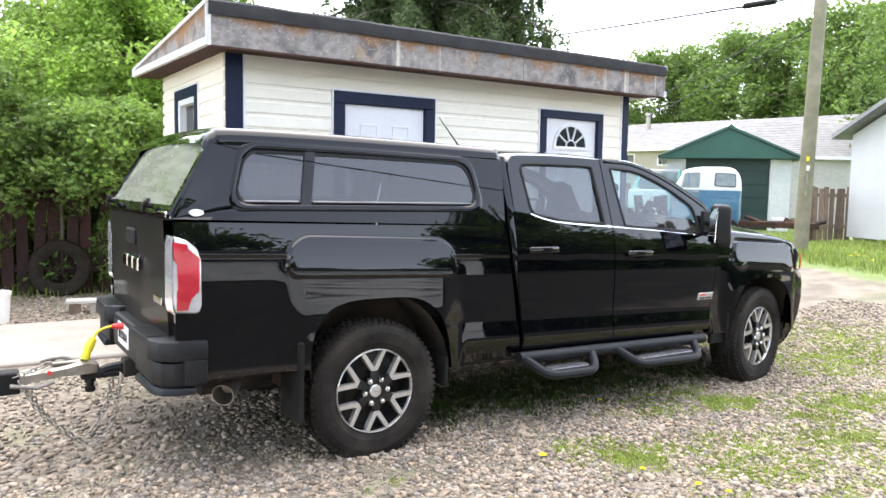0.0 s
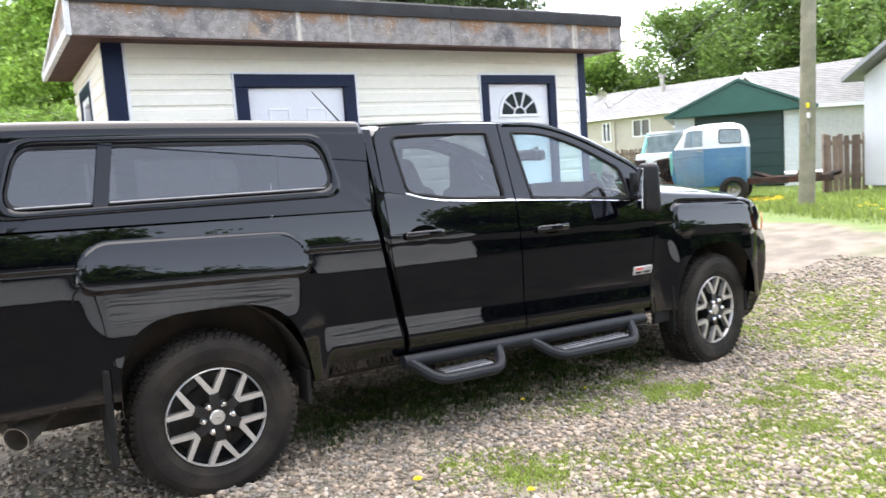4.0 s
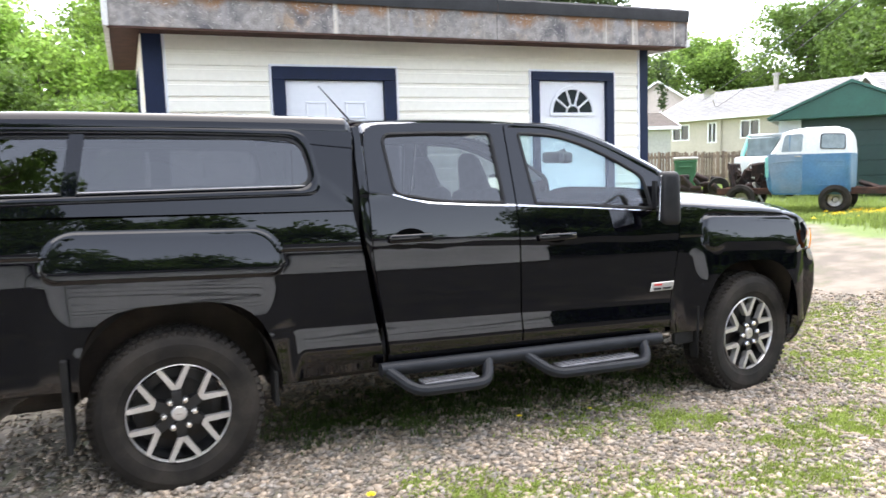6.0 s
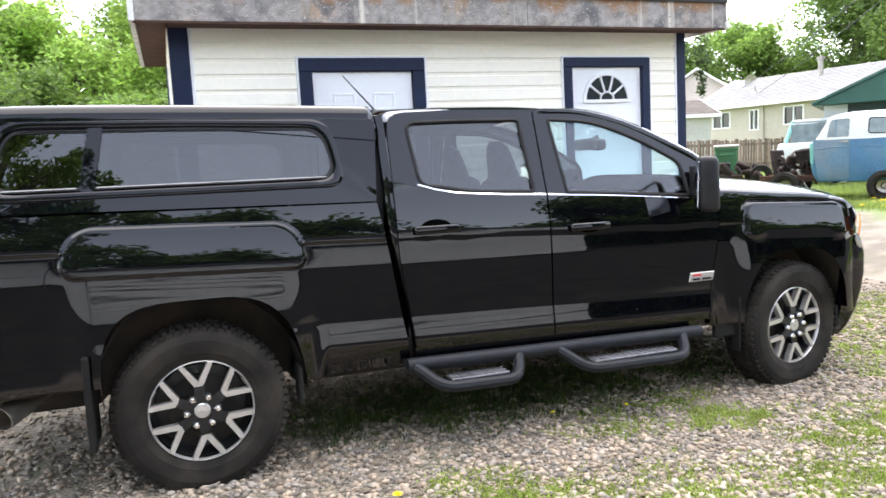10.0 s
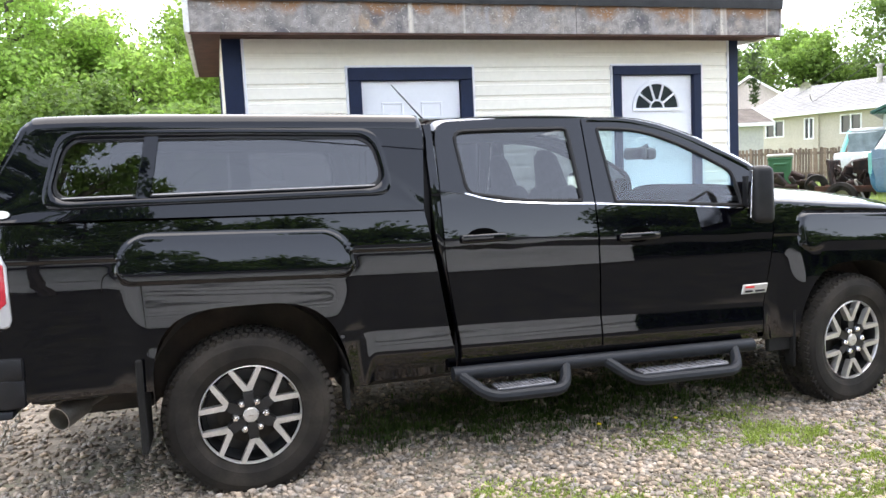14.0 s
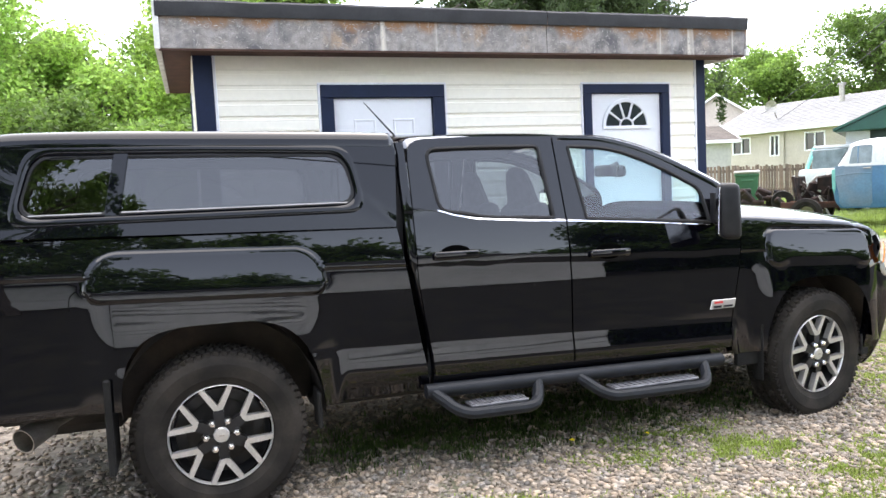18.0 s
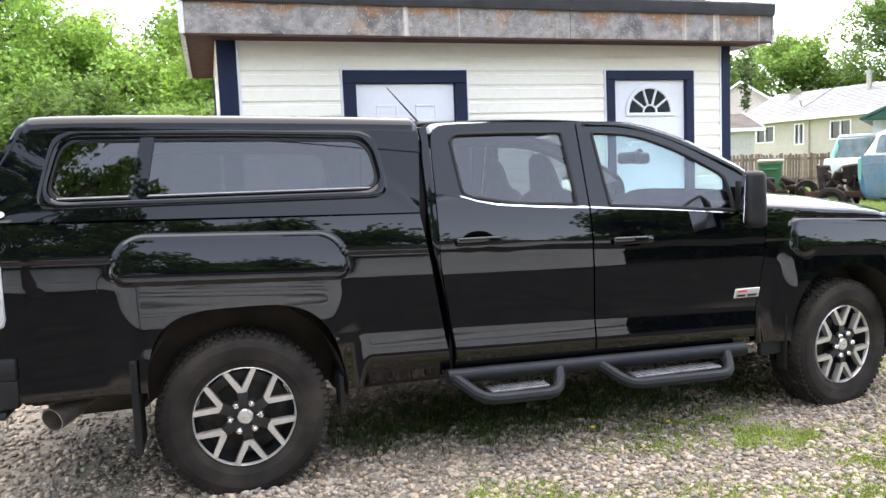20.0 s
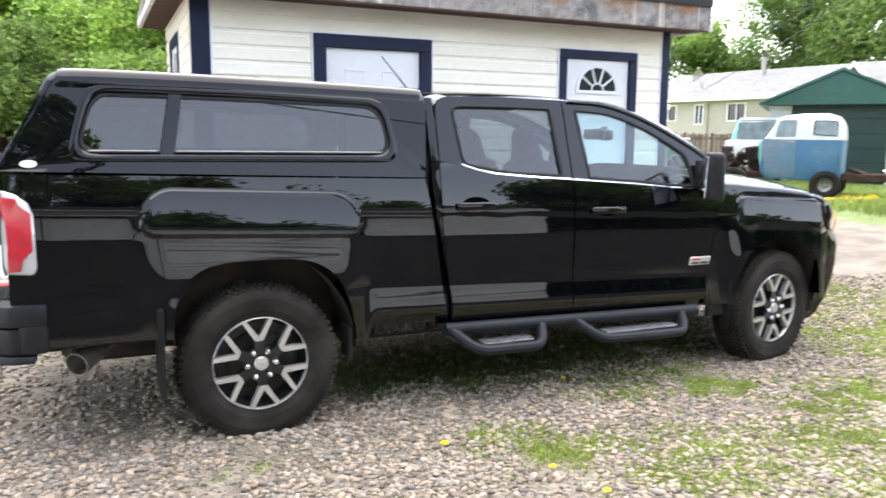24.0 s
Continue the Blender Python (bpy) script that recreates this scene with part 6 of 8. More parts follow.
bm = bmesh.new()
nose(bm)
part("front_bumper", bm, PAINT, truck, "glossy black front bumper", True)
bm = bmesh.new()
grid(bm, [[(x0 + 0.36 * (1 - abs(q) ** 2.4), YC + q * sw, z) for q in [-1 + 2 * k / 30 for k in range(31)]] for z, x0, sw in ((0.9, 4.075, 0.885), (1.0, 4.07, 0.88), (1.075, 4.05, 0.865), (1.12, 4.0, 0.83))])
part("front_panel", bm, PAINT, truck, smooth=True)
bm = bmesh.new()
box(bm, (4.36, YC - 0.42, 0.72), (4.5, YC + 0.42, 1.0), 0.03, seg=2)
part("grille", bm, BLACKPLASTIC, truck, "dark slatted grille")
both("headlight", lambda bm: grid(bm, [[(4.02 + 0.105 * t + 0.02 * math.sin(a), -0.012 + 0.17 * t * t + 0.03 * t - 0.012 * math.sin(a), 0.94 + 0.14 * k / 6 + 0.012 * t) for k in range(7) for a in [math.pi * k / 6]] for t in [i / 10 for i in range(15)]]), CLEARLENS, label="clear wrapped headlight")
both("side_marker", lambda bm: grid(bm, [[(4.035 + 0.06 * t, -0.042 + 0.05 * t * t - 0.01 * math.sin(math.pi * k / 5), 0.908 + 0.13 * k / 5) for k in range(6)] for t in [i / 4 for i in range(5)]]), AMBER, label="amber corner lamp")
both("chin_flap", lambda bm: box(bm, (3.95, 0.03, 0.31), (4.01, 0.12, 0.45), 0.01), BLACKPLASTIC)

# ---- greenhouse ----
lean = lambda x, z: lerp_line(SIDE, belt(min(x, 2.9)) + 0.03 * (min(x, 2.9) - 1.5)) - 0.001 + max(0.0, z - belt(min(x, 2.9))) * 0.335


both("cab_corner", lambda bm: grid(bm, turned_in([[(0.955 + 0.1 * smooth01(1.3, 0.5, z) + (rear_edge(z) - 0.961 - 0.1 * smooth01(1.3, 0.5, z)) * u, side_y(1.0, z) * smooth01(1.4, 1.28, z) + lean(1.0, z) * smooth01(1.28, 1.4, z) + 0.012 * (1 - u) ** 2, z) for z in np.linspace(0.47, 1.735, 50)] for u in (0, 0.25, 0.5, 0.75, 1)], 0.03)), PAINT)


def ring(outer, inner, n=6, steps=3, yo=lean, yi=lambda x, z: lean(x, z), back=0.02):
    """A frame between two outlines of the same number of corners."""
    o, i = rpoly(outer, 5, n), rpoly(inner, 5, n)
    rows = []
    for s in range(steps + 1):
        t = s / steps
        rows.append([(p[0] * (1 - t) + q[0] * t, (1 - t) * yo(*p) + t * yi(*q), p[1] * (1 - t) + q[1] * t) for p, q in zip(o, i)])
    return [[(p[0], p[1] + back, p[2]) for p in rows[0]]] + rows + [[(p[0], p[1] + back, p[2]) for p in rows[-1]]], i


RW_OUT = [(1.0, 1.388, 0.0), (1.01, 1.745, 0.09), (1.4, 1.76, 0.2), (1.858, 1.752, 0.0), (1.858, 1.281, 0.0), (1.45, 1.305, 0.2), (1.25, 1.336, 0.1)]
RW_IN = [(1.145, 1.37, 0.06), (1.108, 1.693, 0.06), (1.4, 1.7, 0.2), (1.768, 1.697, 0.03), (1.79, 1.303, 0.02), (1.42, 1.322, 0.2), (1.25, 1.355, 0.1)]
FW_OUT = [(1.867, 1.28, 0.0), (1.867, 1.752, 0.0), (2.2, 1.727, 0.25), (2.5, 1.635, 0.2), (2.95, 1.4, 0.03), (2.975, 1.2, 0.0)]
FW_IN = [(1.988, 1.288, 0.01), (1.95, 1.693, 0.02), (2.22, 1.68, 0.25), (2.5, 1.578, 0.2), (2.775, 1.425, 0.06), (2.795, 1.228, 0.01)]
fr_r, pane_r = ring(RW_OUT, RW_IN)
fr_f, pane_f = ring(FW_OUT, FW_IN)
both("window_frame", lambda bm: grid(bm, fr_r, True), PAINT, doors_r)
both("window_frame", lambda bm: grid(bm, fr_f, True), PAINT, doors_f)


def pane(outline, push=0.012):
    return lambda bm: bm.faces.new([bm.verts.new((x, lean(x, z) + push, z)) for x, z in outline])


for obs in (both("window_pane", pane(pane_r), TINT, doors_r, "dark tinted glass", False), both("window_pane", pane(pane_f), CLEAR, doors_f, "clear glass", False)):
    for o in obs:
        o.visible_shadow = False


def seal(outline):
    return lambda bm: tube(bm, [(x, lean(x, z) + 0.004, z) for x, z in outline], 0.012, 6, closed=True)


both("window_seal", seal(pane_r), CABLEBLACK, doors_r)
both("window_seal", seal(pane_f), CABLEBLACK, doors_f)
chrome_r = [(x, belt(x) + 0.004) for x in (1.13, 1.16, 1.22, 1.28, 1.34, 1.45, 1.6, 1.7, 1.857)]
chrome_f = [(x, belt(x) + 0.004) for x in (1.868, 2.1, 2.3, 2.5, 2.7, 2.79)]
for line, doors in ((chrome_r, doors_r), (chrome_f, doors_f)):
    fade = lambda x: 1.0 - 0.45 * smooth01(1.6, 2.7, x)
    both("belt_moulding", lambda bm: grid(bm, [[(x, side_y(x, z) - 0.001, z - 0.008 * fade(x)), (x, side_y(x, z) - 0.009 * fade(x), z - 0.005 * fade(x)), (x, side_y(x, z) - 0.005 * fade(x), z + 0.003 * fade(x)), (x, side_y(x, z) + 0.006, z + 0.009 * fade(x))] for x, z in line]), CHROME, doors, "bright chrome strip")
both("mirror_sail", lambda bm: prism(bm, [(2.80, 1.225), (2.80, 1.395), (2.93, 1.385), (2.96, 1.21)], 0.0, 0.03), BLACKPLASTIC, doors_f)


def handle(x0):
    z0 = 1.155 - 0.052 * (x0 - 1.2)
    def make(bm):
        y = side_y(x0, z0)
        box(bm, (x0 - 0.124, y - 0.044, z0 - 0.022), (x0 + 0.124, y - 0.022, z0 + 0.022), 0.0105, seg=3)
        for k in (-1, 1):
            box(bm, (x0 + k * 0.09 - 0.022, y - 0.026, z0 - 0.014), (x0 + k * 0.09 + 0.022, y + 0.006, z0 + 0.014), 0.005)
        for v in bm.verts:
            v.co.z -= 0.012 * ((v.co.x - x0) / 0.11) ** 2
            v.co.y += 0.01 * ((v.co.x - x0) / 0.11) ** 4
    return make


def handle_cup(x0):
    z0 = 1.15 - 0.052 * (x0 - 1.2)
    def make(bm):
        y = side_y(x0, z0)
        n = 20
        prism(bm, [(x0 + 0.085 * math.cos(2 * math.pi * k / n), z0 + 0.043 * math.sin(2 * math.pi * k / n)) for k in range(n)], y - 0.004, y + 0.01)
    return make


for x0, doors in ((1.205, doors_r), (2.1, doors_f)):
    both("door_handle", handle(x0), PAINT, doors)
    both("handle_cup", handle_cup(x0), CUPBLACK, doors)


def roof(bm):
    line = smooth_line([(1.0, 1.70), (1.03, 1.735), (1.1, 1.752), (1.4, 1.762), (1.86, 1.757), (2.18, 1.727)], 4)
    rows = []
    for x, z in line:
        y0 = lean(x, 1.752) - 0.002
        rows.append([(x + 0.0 * s, YC + s * (YC - y0), z + 0.055 * (1 - abs(s) ** 2.2) - 0.02 * max(0, (abs(s) - 0.97) / 0.03)) for s in [-1 + 2 * k / 24 for k in range(25)]])
    grid(bm, rows)


bm = bmesh.new()
roof(bm)
part("roof", bm, PAINT, truck, smooth=2)
PIL = [(2.18, 1.727), (2.47, 1.645), (2.77, 1.505), (2.93, 1.405), (2.99, 1.25)]


def a_pillar(bm):
    grid(bm, [[(x - 0.02, lean(x, z) - 0.003, z - 0.02), (x + 0.0, lean(x, z) - 0.005, z - 0.002), (x + 0.02, lean(x, z) + 0.0, z + 0.012), (x + 0.045, lean(x, z) + 0.025, z + 0.02), (x + 0.065, lean(x, z) + 0.05, z + 0.018), (x + 0.075, lean(x, z) + 0.075, z + 0.008)] for x, z in smooth_line([(1.9, 1.74)] + PIL, 4)])


both("windshield_pillar", a_pillar, PAINT)
both("pillar_trim", lambda bm: grid(bm, [[(x - 0.03, lean(x, z) + 0.016, z - 0.024), (x + 0.01, lean(x, z) + 0.022, z - 0.012), (x + 0.05, lean(x, z) + 0.055, z - 0.004)] for x, z in smooth_line([(1.9, 1.72)] + PIL[:-1], 4)]), HEADLINER, label="pale grey pillar lining")
bm = bmesh.new()
rows = []
for x, z in smooth_line(PIL, 3):
    y0 = lean(x, z) + 0.065
    rows.append([(x + 0.07 + 0.14 * (1 - s * s), YC + s * (YC - y0), z + 0.004 + 0.05 * (1 - s * s)) for s in [-1 + 2 * k / 16 for k in range(17)]])
grid(bm, rows)
ws = part("windshield", bm, CLEAR, truck, "clear curved windshield", 2)
ws.visible_shadow = False
bm = bmesh.new()
for lo, hi in (((0.95, 0.1, 0.5), (0.985, 2 * YC - 0.1, 1.32)), ((0.95, 0.2, 1.64), (0.985, 2 * YC - 0.2, 1.74)), ((0.95, 0.17, 1.32), (0.985, 0.26, 1.64)), ((0.95, 2 * YC - 0.26, 1.32), (0.985, 2 * YC - 0.17, 1.64))):
    box(bm, lo, hi, 0.004)
part("cab_back", bm, PAINT, truck)
bk = boxed("rear_window", (0.962, 0.262, 1.322), (0.968, 2 * YC - 0.262, 1.638), TINT, truck, 0)
bk.visible_shadow = False
# black sheet added inside the slit, its shade put in as colour
both("gap_trim", lambda bm: grid(bm, [[(x, max(0.09, 0.09 + (z - 1.36) * 0.33), z) for z in (0.6, 1.0, 1.36, 1.5, 1.65, 1.72)] for x in (0.905, 0.955)]), CABLEBLACK, label="black sheet standing in for the dark of the gap")

# ---- cabin ----
bm = bmesh.new()
box(bm, (1.0, 0.12, 0.42), (2.95, 2 * YC - 0.12, 0.5), 0.01)
part("cabin_floor", bm, SEAT, truck)
both("door_lining", lambda bm: box(bm, (1.05, 0.055, 0.5), (2.9, 0.075, 1.2), 0.01), DASH)
bm = bmesh.new()
rows = [[(1.05 + 1.05 * u, YC + s * 0.68, 1.70 + 0.04 * (1 - s * s)) for s in [-1 + k / 5 for k in range(11)]] for u in (0, 0.5, 1)]
grid(bm, rows)
part("headliner", bm, HEADLINER, truck)
bm = bmesh.new()
rows = []
for k in range(13):
    s = -1 + k / 6
    rows.append([(2.55, YC + s * 0.78, 0.8), (2.52, YC + s * 0.78, 1.08), (2.58, YC + s * 0.78, 1.18 + 0.03 * math.cos(s * 5)), (2.75, YC + s * 0.78, 1.21), (3.05, YC + s * 0.76, 1.2)])
grid(bm, rows)
part("dashboard", bm, DASH, truck, "grey moulded dashboard", True)


def seat(x0, y0, w, name):
    bm = bmesh.new()
    box(bm, (x0, y0 - w / 2, 0.5), (x0 + 0.5, y0 + w / 2, 0.82), 0.06, seg=3)
    s = part(name, bm, SEAT, truck, "grey cloth seat", True)
    bm = bmesh.new()
    box(bm, (-0.08, y0 - w / 2, 0.0), (0.08, y0 + w / 2, 0.62), 0.07, seg=3)
    bm.transform(pose(x0 + 0.02, 0, 0.78, 0, -14, 0))
    part("seat_back", bm, SEAT, s, smooth=True)
    if w > 0.8:
        return
    # tapered shoulders and headrest
    bm = bmesh.new()
    rows = []
    for z, hw, hd in ((1.28, 0.235, 0.06), (1.36, 0.2, 0.065), (1.43, 0.155, 0.065), (1.5, 0.135, 0.06), (1.56, 0.11, 0.05), (1.59, 0.06, 0.03), (1.595, 0.01, 0.01)):
        x = x0 - 0.02 - 0.22 * (z - 0.9)
        rows.append([(x + hd * math.cos(a), y0 + hw * math.sin(a), z) for a in [2 * math.pi * k / 20 for k in range(20)]])
    grid(bm, rows, True)
    part("headrest", bm, SEAT, s, smooth=True)


seat(1.95, 0.5, 0.52, "front_seat")
seat(1.95, 1.28, 0.52, "front_seat")
seat(1.22, YC, 1.35, "rear_bench")
bm = bmesh.new()
tube(bm, [Vector((2.42, 1.28, 1.13)) + 0.185 * Vector((0.35 * math.sin(2 * math.pi * k / 24), math.cos(2 * math.pi * k / 24), 0.93 * math.sin(2 * math.pi * k / 24))) for k in range(24)], 0.016, 8, closed=True)
tube(bm, [(2.42, 1.10, 1.13), (2.42, 1.46, 1.13)], 0.02, 6)
tube(bm, [(2.42, 1.28, 1.13), (2.6, 1.28, 1.05)], 0.03, 6)
part("steering_wheel", bm, DASH, truck, smooth=True)
bm = bmesh.new()
box(bm, (2.6, YC - 0.12, 1.525), (2.65, YC + 0.12, 1.605), 0.022, seg=3)
tube(bm, [(2.64, YC, 1.575), (2.72, YC, 1.61)], 0.02, 6)
box(bm, (2.69, YC - 0.06, 1.52), (2.76, YC + 0.06, 1.6), 0.025, seg=3)
part("rear_view_mirror", bm, BLACKPLASTIC, truck, smooth=True)


# ---- wing mirrors ----
def mirror(bm):
    box(bm, (-0.055, -0.085, -0.155), (0.055, 0.085, 0.155), 0.035, seg=3)
    for v in bm.verts:
        v.co.x += 0.03 * (v.co.z / 0.15) ** 2 * (0.4 if v.co.z < 0 else -0.3)
    bm.transform(pose(2.75, -0.19, 1.297, 0, 2, -32))
    tube(bm, [(2.83, -0.15, 1.25), (2.83, 0.02, 1.24)], 0.03, 8)
    tube(bm, [(2.83, -0.15, 1.33), (2.85, 0.02, 1.3)], 0.02, 8)


mirrors = both("wing_mirror", mirror, BLACKPLASTIC, label="large black towing mirror")


def mirror_glass(bm):
    box(bm, (-0.061, -0.07, -0.128), (-0.054, 0.07, 0.128), 0.003)
    bm.transform(pose(2.75, -0.19, 1.297, 0, 2, -32))


both("mirror_glass", mirror_glass, CHROME, mirrors)

# ---- wheels ----
def wheel(x, y, turn=0):
    w = thing("wheel", "", "", m=None)
    for k in ("label", "category"):
        if k in w:
            del w[k]
    w.parent = truck
    w.matrix_world = pose(x, y, HUBZ, 0, 0, turn) @ Matrix.Diagonal((1.05, 1.0, 1.045, 1.0))
    bm = bmesh.new()
    revolve(bm, [(0.226, 0.03), (0.232, 0.0), (0.245, -0.008), (0.262, -0.014), (0.266, -0.018), (0.29, -0.021), (0.31, -0.024), (0.326, -0.0235), (0.33, -0.0205), (0.345, -0.019), (0.364, -0.008), (0.372, 0.008), (0.377, 0.03), (0.378, 0.105), (0.377, 0.18), (0.37, 0.21), (0.33, 0.23), (0.26, 0.22), (0.226, 0.19)], 72)
    part("tyre", bm, RUBBER, w, "worn dusty black all-terrain tyre", True)
    bm = bmesh.new()
    for k in range(64):
        a = 2 * math.pi * k / 64
        for yy, da, ww in ((-0.004, 0, 0.028), (0.045, 0.05, 0.03), (0.105, 0.0, 0.026), (0.16, 0.05, 0.03)):
            m = Matrix.Rotation(-(a + da), 4, "Y") @ Matrix.Translation((0.377 if yy > 0 else 0.366, yy + 0.008, 0)) @ Matrix.Rotation(0.3 if yy > 0.08 else -0.3, 4, "X")
            box(bm, (-0.008, -ww / 2, -0.0115), (0.0125, ww / 2, 0.0115), m=m)
    part("tread_block", bm, RUBBER, w)["kind"] = "stuff"
    bm = bmesh.new()
    revolve(bm, [(0.221, 0.014), (0.2235, -0.004), (0.2265, -0.008), (0.2295, -0.005), (0.231, 0.02)], 64)
    part("rim", bm, ALLOY, w, "machined silver rim lip", True)
    bm = bmesh.new()
    revolve(bm, [(0.0, 0.09), (0.198, 0.1), (0.203, 0.05), (0.214, 0.012)], 48)
    part("rim_barrel", bm, DARKALLOY, w, smooth=True)
    bm = bmesh.new()
    revolve(bm, [(0.07, 0.07), (0.14, 0.075), (0.15, 0.08)], 40)
    part("brake_disc", bm, UNDER, w, smooth=True)
    for k in range(6):
        th = radians(94 + 60 * k)
        def P(r, a, y):
            return (r * math.cos(th + a), y, r * math.sin(th + a))
        bm = bmesh.new()
        for s in (-1, 1):
            prof = [(0.112, 0.0), (0.117, s * 0.175), (0.226, s * 0.338), (0.226, s * 0.24), (0.133, 0.0)]
            a = [bm.verts.new(P(r, q, -0.004 - 0.004 * (r > 0.2))) for r, q in prof]
            b = [bm.verts.new(P(r, q, 0.03)) for r, q in prof]
            bm.faces.new(a), bm.faces.new(b[::-1])
            for i in range(5):
                bm.faces.new((a[i], b[i], b[(i + 1) % 5], a[(i + 1) % 5]))
        part("spoke", bm, ALLOY, w, "machined silver split spoke")
        bm = bmesh.new()
        prof = [(0.04, -0.5), (0.1, -0.24), (0.128, -0.12), (0.118, 0.0), (0.128, 0.12), (0.1, 0.24), (0.04, 0.5)]
        a = [bm.verts.new(P(r, q, 0.0 + 0.004 * (r > 0.11))) for r, q in prof]
        b = [bm.verts.new(P(r, q, 0.05)) for r, q in prof]
        bm.faces.new(a), bm.faces.new(b[::-1])
        for i in range(len(a)):
            bm.faces.new((a[i], b[i], b[(i + 1) % len(a)], a[(i + 1) % len(a)]))
        part("spoke_root", bm, DARKALLOY, w)
        bm = bmesh.new()
        revolve(bm, [(0.0, -0.026), (0.012, -0.024), (0.0165, -0.016), (0.0175, 0.012)], 6)
        bm.transform(Matrix.Translation(P(0.068, math.pi / 6, 0)))
        part("lug_nut", bm, CHROME, w)
        bm = bmesh.new()
        revolve(bm, [(0.019, 0.004), (0.019, -0.003), (0.014, -0.003), (0.013, 0.004)], 16)
        bm.transform(Matrix.Translation(P(0.068, math.pi / 6, 0)))
        part("lug_seat", bm, DARKALLOY, w)
    bm = bmesh.new()
    revolve(bm, [(0.0, -0.012), (0.03, -0.01), (0.035, -0.004), (0.036, 0.02)], 32)
    part("hub_cap", bm, ALLOY, w, "silver hub cap", True)
    bm = bmesh.new()
    box(bm, (-0.012, -0.0135, -0.003), (0.012, -0.0115, 0.003), 0.001)
    part("hub_badge", bm, STEEL, w)
    return w


for x, y, tn in ((0, 0.0, 0), (BASE, 0.0, 8), (0, 2 * YC, 180), (BASE, 2 * YC, 188)):
    wheel(x, y, tn)


def liner(cx):
    def make(bm):
        rows = []
        for k in range(21):
            a = math.pi * k / 20
            x, z = cx + 0.49 * math.cos(a), 0.4 + 0.53 * math.sin(a)
            rows.append([(x, 0.0, min(z, 0.95)), (x, 0.4, min(z, 0.95))])
        grid(bm, rows)
        box(bm, (cx - 0.46, 0.32, 0.42), (cx + 0.46, 0.34, 0.95))
    return make


both("wheel_housing", liner(0.01), LINER)
both("wheel_housing", liner(3.55), LINER)
both("mud_flap", lambda bm: box(bm, (-0.487, -0.075, 0.265), (-0.458, 0.2, 0.70), 0.006), FLAPRUBBER)
both("mud_flap", lambda bm: box(bm, (0.455, -0.03, 0.34), (0.475, 0.12, 0.52), 0.005), FLAPRUBBER)
both("splash_guard", lambda bm: box(bm, (2.95, -0.004, 0.36), (3.104, 0.03, 0.5), 0.006), FLAPRUBBER)
both("mud_flap", lambda bm: box(bm, (3.105, -0.035, 0.26), (3.12, 0.045, 0.60), 0.005), FLAPRUBBER)

# ---- underbody ----
bm = bmesh.new()
for y in (0.42, 1.26):
    box(bm, (-1.0, y, 0.42), (4.1, y + 0.1, 0.56), 0.01)
for x in (-0.9, 0.6, 1.5, 2.4):
    box(bm, (x, 0.42, 0.44), (x + 0.08, 1.36, 0.52), 0.01)
part("chassis_frame", bm, UNDER, truck)
bm = bmesh.new()
tube(bm, [(0, 0.15, HUBZ), (0, 1.63, HUBZ)], 0.05, 10)
bmesh.ops.create_uvsphere(bm, u_segments=14, v_segments=10, radius=0.15, matrix=Matrix.Translation((0, YC, HUBZ)))
tube(bm, [(BASE, 0.15, HUBZ), (BASE, 1.63, HUBZ)], 0.04, 10)
part("axle", bm, UNDER, truck, smooth=True)
bm = bmesh.new()
box(bm, (0.95, 0.5, 0.36), (3.4, 1.3, 0.44), 0.03)
box(bm, (-0.48, 0.36, 0.52), (0.48, 2 * YC - 0.36, 0.62), 0.01)
for x0, x1 in ((-0.95, -0.5), (0.5, 0.9)):
    box(bm, (x0, 0.06, 0.52), (x1, 2 * YC - 0.06, 0.62), 0.01)
# unseen block added behind the axle to shade the gravel below
box(bm, (-0.92, 0.35, 0.36), (-0.42, 2 * YC - 0.35, 0.52), 0.05)
box(bm, (0.45, 0.2, 0.38), (2.9, 2 * YC - 0.2, 0.46), 0.03)
part("underbody", bm, UNDER, truck)
bm = bmesh.new()
tube(bm, rounded([(0.5, 0.48, 0.5), (-0.45, 0.48, 0.52), (-0.66, 0.34, 0.5), (-0.79, 0.16, 0.455)], 0.1), 0.035, 12)
exh = part("exhaust_pipe", bm, STEEL, truck, "dull steel tailpipe", True)
bm = bmesh.new()
d = Vector((-0.13, -0.19, -0.05)).normalized()
rings = []
for o, r in ((0.0, 0.053), (0.15, 0.058), (0.15, 0.053), (0.0, 0.05)):
    rings.append((Vector((-0.76, 0.2, 0.468)) + d * o, r))
s = d.cross(Vector((0, 0, 1))).normalized()
u = s.cross(d)
grid(bm, [[c + r * (math.cos(2 * math.pi * k / 24) * s + math.sin(2 * math.pi * k / 24) * u) for k in range(24)] for c, r in rings], True)
part("exhaust_tip", bm, STEEL, exh, smooth=True)


# ---- side steps ----
def step_bar(bm):
    tube(bm, [(1.0, -0.045, 0.462), (2.8, -0.045, 0.43)], 0.038, 12)


